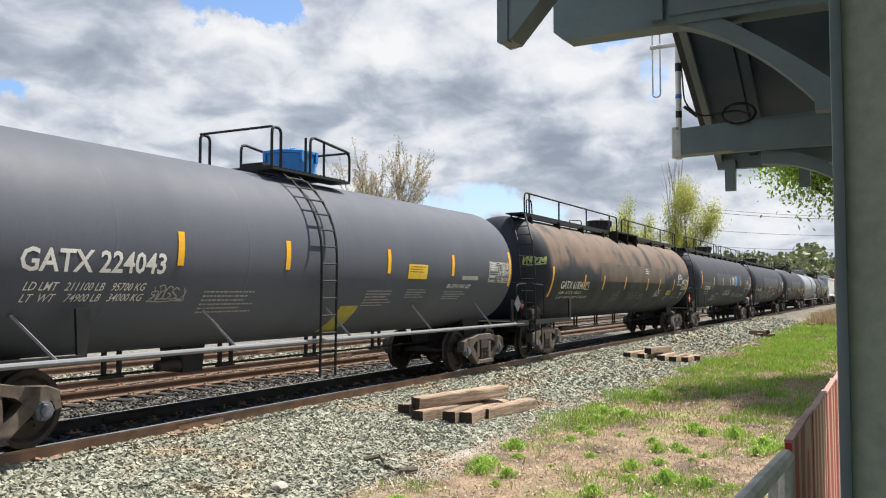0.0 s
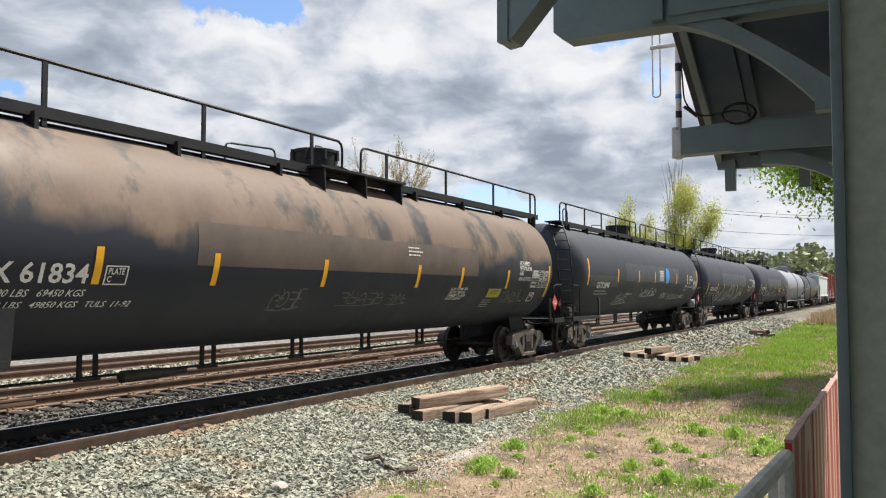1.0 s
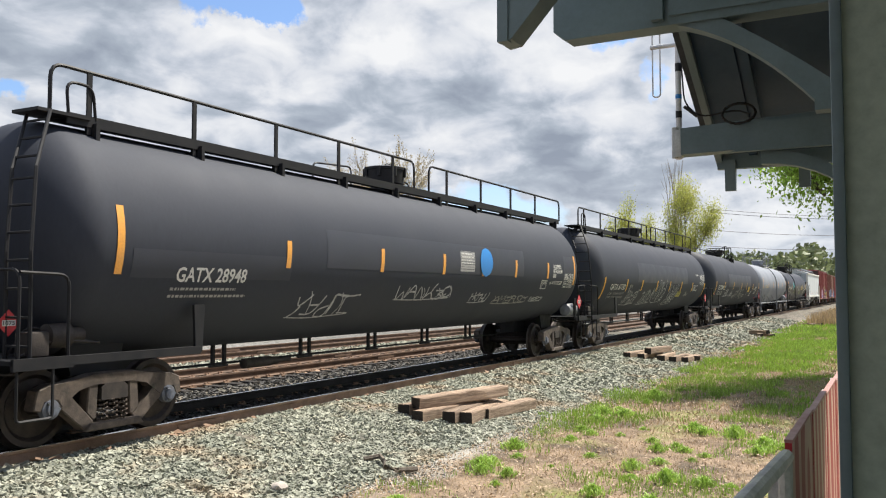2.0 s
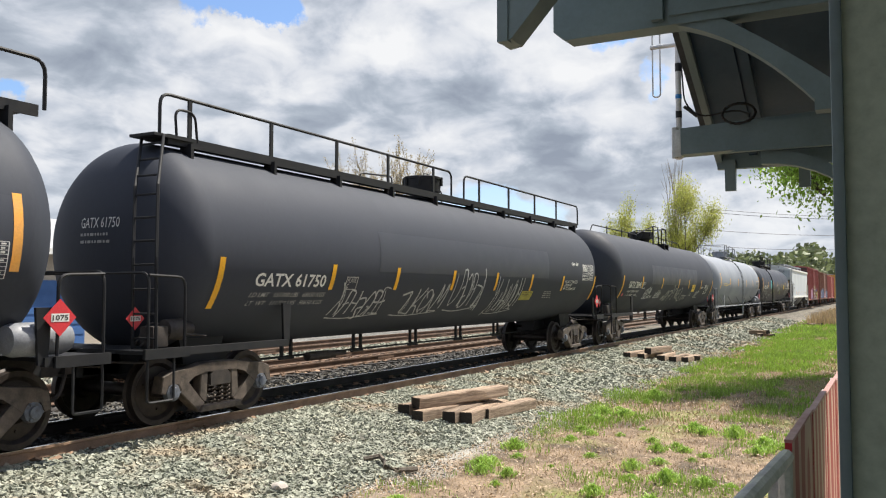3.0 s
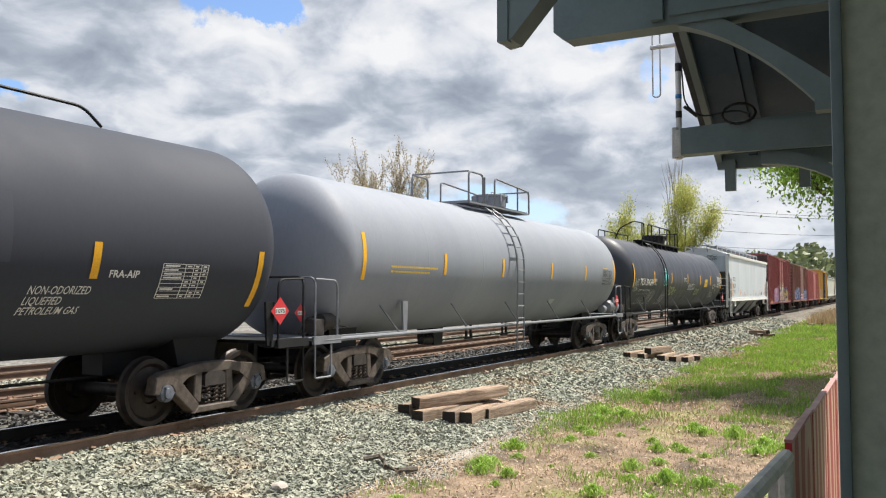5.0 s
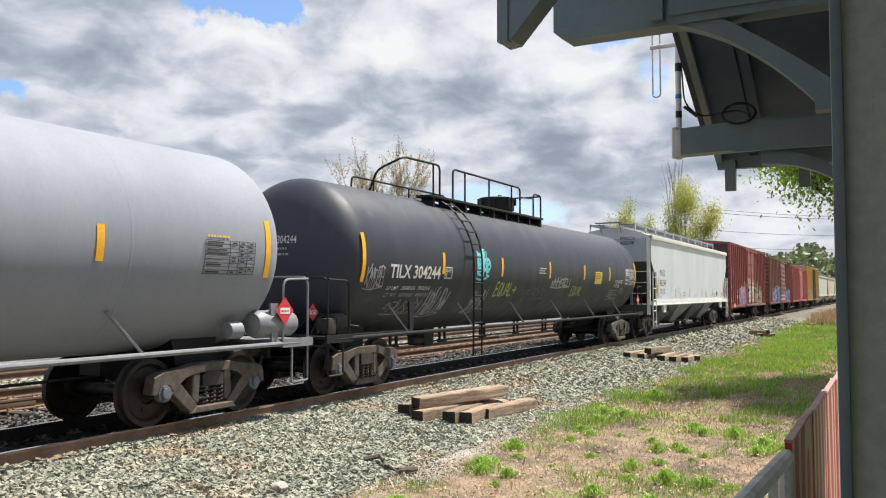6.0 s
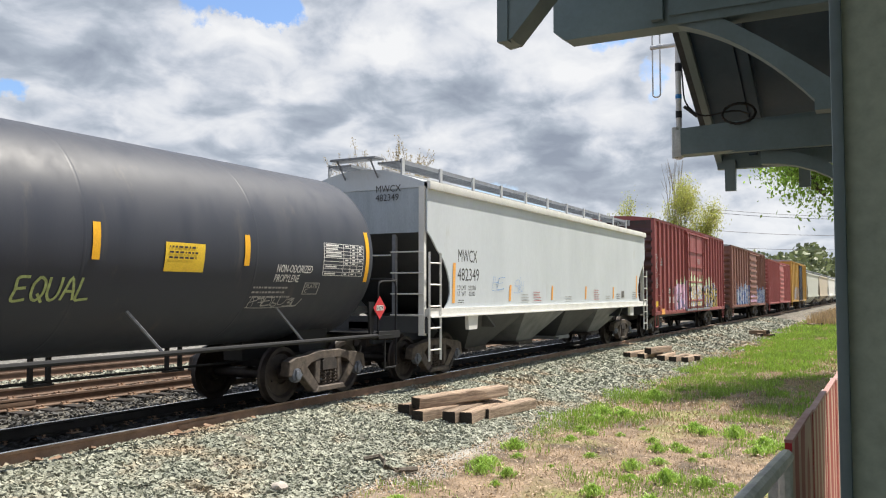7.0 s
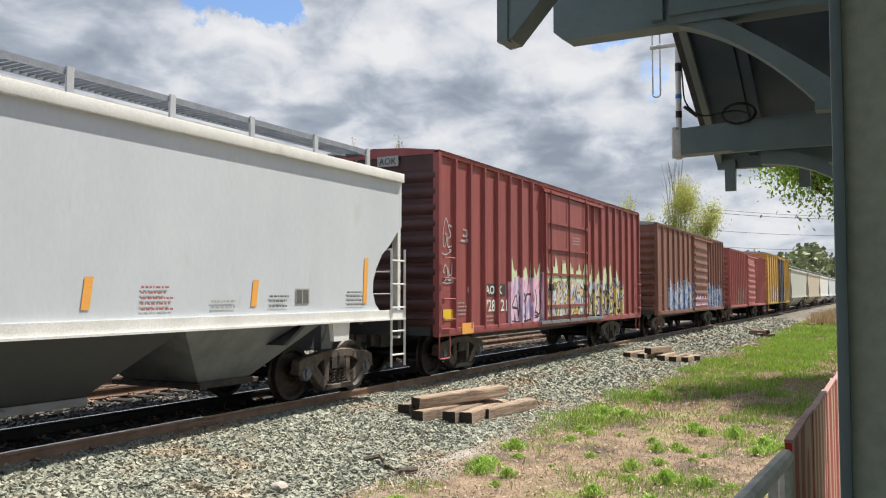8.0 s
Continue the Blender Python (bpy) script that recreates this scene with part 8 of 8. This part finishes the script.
def tree(x, y, height, seed, label, leaf, per_tip, leaf_size, spread=0.9, levels=3, limbs=(3, 4), bark=None, jitter=0.3, lean=0.5, droop=0.0, scale=(1, 1, 1), clear=0.0):
    rnd = random.Random(seed)
    t = tagged(empty("tree"), label, "tree")
    lines, tips = branch_tree(rnd, height, spread, levels, limbs, lean, droop)
    top = max(p.z for p in tips)
    k = height / top
    lines = [([p * k for p in pts], a, b) for pts, a, b in lines]
    tips = [p * k for p in tips]
    mid = sum(tips, Vector()) / len(tips)
    for p in tips + [q for pts, a, b in lines for q in pts]:
        share = min(p.z / mid.z, 1.0)
        p.x, p.y = p.x - mid.x * share, p.y - mid.y * share
    lines = lines[:1] + [q for q in lines[1:] if q[0][-1].z > clear]
    tips = [p for p in tips if p.z > clear]
    part("trunk", branches_mesh(lines[:1], bark or BARK, 8), None, t)
    part("branchwork", branches_mesh(lines[1:], bark or BARK), None, t)
    if per_tip:
        part("crown", leaves_mesh(tips, per_tip, jitter, leaf_size, leaf, seed), None, t)
    t.location, t.scale = (x, y, -0.45), scale
    return t


tree(51.5, 22.6, 13.4, 3, "bare spring tree with pale tan buds behind the tracks", BUD, 14, 0.06, spread=0.95, levels=4, limbs=(3, 4), bark=TWIG, jitter=0.12, lean=0.55, scale=(0.72, 0.72, 1))
tree(54, 27.6, 11.2, 8, "small budding tree behind the tracks", BUD, 9, 0.07, levels=3, limbs=(3, 4), bark=TWIG, jitter=0.3, scale=(0.7, 0.7, 1))
tree(54, 33.0, 10.6, 12, "small leafing tree behind the tracks", SPRING_LEAF, 6, 0.08, levels=3, limbs=(3, 4), jitter=0.4, scale=(0.6, 0.6, 1))
tree(86, 8.2, 13.6, 21, "slender tree in fresh yellow-green leaf", SPRING_LEAF, 62, 0.105, spread=0.95, levels=3, limbs=(3, 4), jitter=0.6, lean=0.52, scale=(0.66, 0.66, 0.98))
tree(84, 12.7, 11.9, 25, "slender tree in fresh yellow-green leaf", SPRING_LEAF, 58, 0.105, spread=0.95, levels=3, limbs=(3, 4), jitter=0.6, lean=0.52, scale=(0.55, 0.55, 0.95))
tree(92, 10.6, 17.6, 27, "thin bare tree rising behind leafing trees", BUD, 0, 0.05, spread=0.7, levels=3, limbs=(3, 4), bark=TWIG, lean=0.4, scale=(0.42, 0.42, 1))
tree(23.0, -10.1, 10.0, 33, "young maple in bright fresh leaf beside the lawn", FRESH_LEAF, 130, 0.065, spread=1.0, levels=3, limbs=(3, 5), jitter=0.42, lean=0.6, droop=0.05, scale=(0.95, 0.68, 1), clear=4.7)
# second maple, added behind the roof to cast shade on the lawn
tree(26.5, -10.8, 12.0, 36, "tall maple in bright fresh leaf, added to shade the lawn", FRESH_LEAF, 80, 0.07, spread=0.9, levels=3, limbs=(3, 5), jitter=0.45, lean=0.5, scale=(0.8, 0.8, 1), clear=5.6)


def far_woods():
    """Wooded rise in the distance: leaf clumps massed into crowns."""
    rng = np.random.default_rng(77)
    n_tree, per = 190, 170
    x = rng.uniform(190, 420, n_tree)
    y = 6 + rng.uniform(0, 1, n_tree) ** 1.2 * 190
    h = rng.uniform(9, 15, n_tree)
    r = rng.uniform(3, 5.5, n_tree)
    c = np.stack([x, y, -0.5 + h * 0.62 + np.clip((x - 200) * 0.02, 0, 5)], 1)
    d = rng.normal(0, 1, (n_tree, per, 3))
    d /= np.linalg.norm(d, axis=2)[..., None]
    p = c[:, None] + d * (rng.uniform(0.3, 1.0, (n_tree, per, 1)) ** 0.5) * np.stack([r, r, h * 0.42], 1)[:, None]
    p = p.reshape(-1, 3)
    n = len(p)
    s = rng.uniform(0.5, 1.1, n)
    u = rng.normal(0, 1, (n, 3))
    u /= np.linalg.norm(u, axis=1)[:, None]
    w = np.cross(u, rng.normal(0, 1, (n, 3)))
    w /= np.linalg.norm(w, axis=1)[:, None]
    v = np.stack([p - u * s[:, None], p + w * s[:, None] * 0.7, p + u * s[:, None], p - w * s[:, None] * 0.7], 1).reshape(-1, 3)
    tagged(new("far_woods", mesh_from("far_woods", v, np.arange(n * 4).reshape(-1, 4), FAR_LEAF)), "distant wooded rise in thin spring leaf", "woods", kind="stuff")


far_woods()


# ---- overhead wires between poles ----
def build_wires():
    a, b = Vector((118, 15.6, 0)), Vector((150, -6.8, 0))
    for p, lab in ((a, "wooden utility pole behind the trees"), (b, "wooden utility pole beside the line")):
        u = tagged(empty("utility_pole"), lab, "utility pole", "utility poles")
        part("pole", tube_bm([(p.x, p.y, -0.5), (p.x, p.y, 14.5)], 0.14, 8), BARK, u)
        for z in (13.9, 10.9, 8.6):
            part("crossarm", box_bm(p.x - 0.06, p.x + 0.06, p.y - 0.9, p.y + 0.9, z - 0.12, z), BARK, u)
    for z0, z1 in ((13.8, 13.9), (13.3, 13.5), (10.8, 10.9), (8.5, 8.7)):
        pts = [a.lerp(b, t) + Vector((0, 0, z0 + (z1 - z0) * t - 1.6 * t * (1 - t))) for t in np.linspace(0, 1, 13)]
        tagged(part("overhead_wire", tube_bm(pts, 0.03, 4), RUBBER), "black overhead wire strung between poles", "cable", "overhead wires")


build_wires()


# ---- what moves: the train rolls by, its wheels turn ----
def motions():
    for car, x in CARS:
        walk(car, [(t, pose(x - SPEED * t, 0, 0)) for t in (0.0, 2.0, 4.0, 6.0, 8.0)])
    steps = [i / FPS for i in range(8 * FPS + 1)]
    turns = [pose(0, 0, WHEEL_R, 0, -math.degrees(SPEED * t / WHEEL_R), 0) for t in steps]
    for ob, w in WHEELSETS:
        shift = Matrix.Translation((w, 0, 0))
        walk(ob, [(t, shift @ m) for t, m in zip(steps, turns)])


motions()
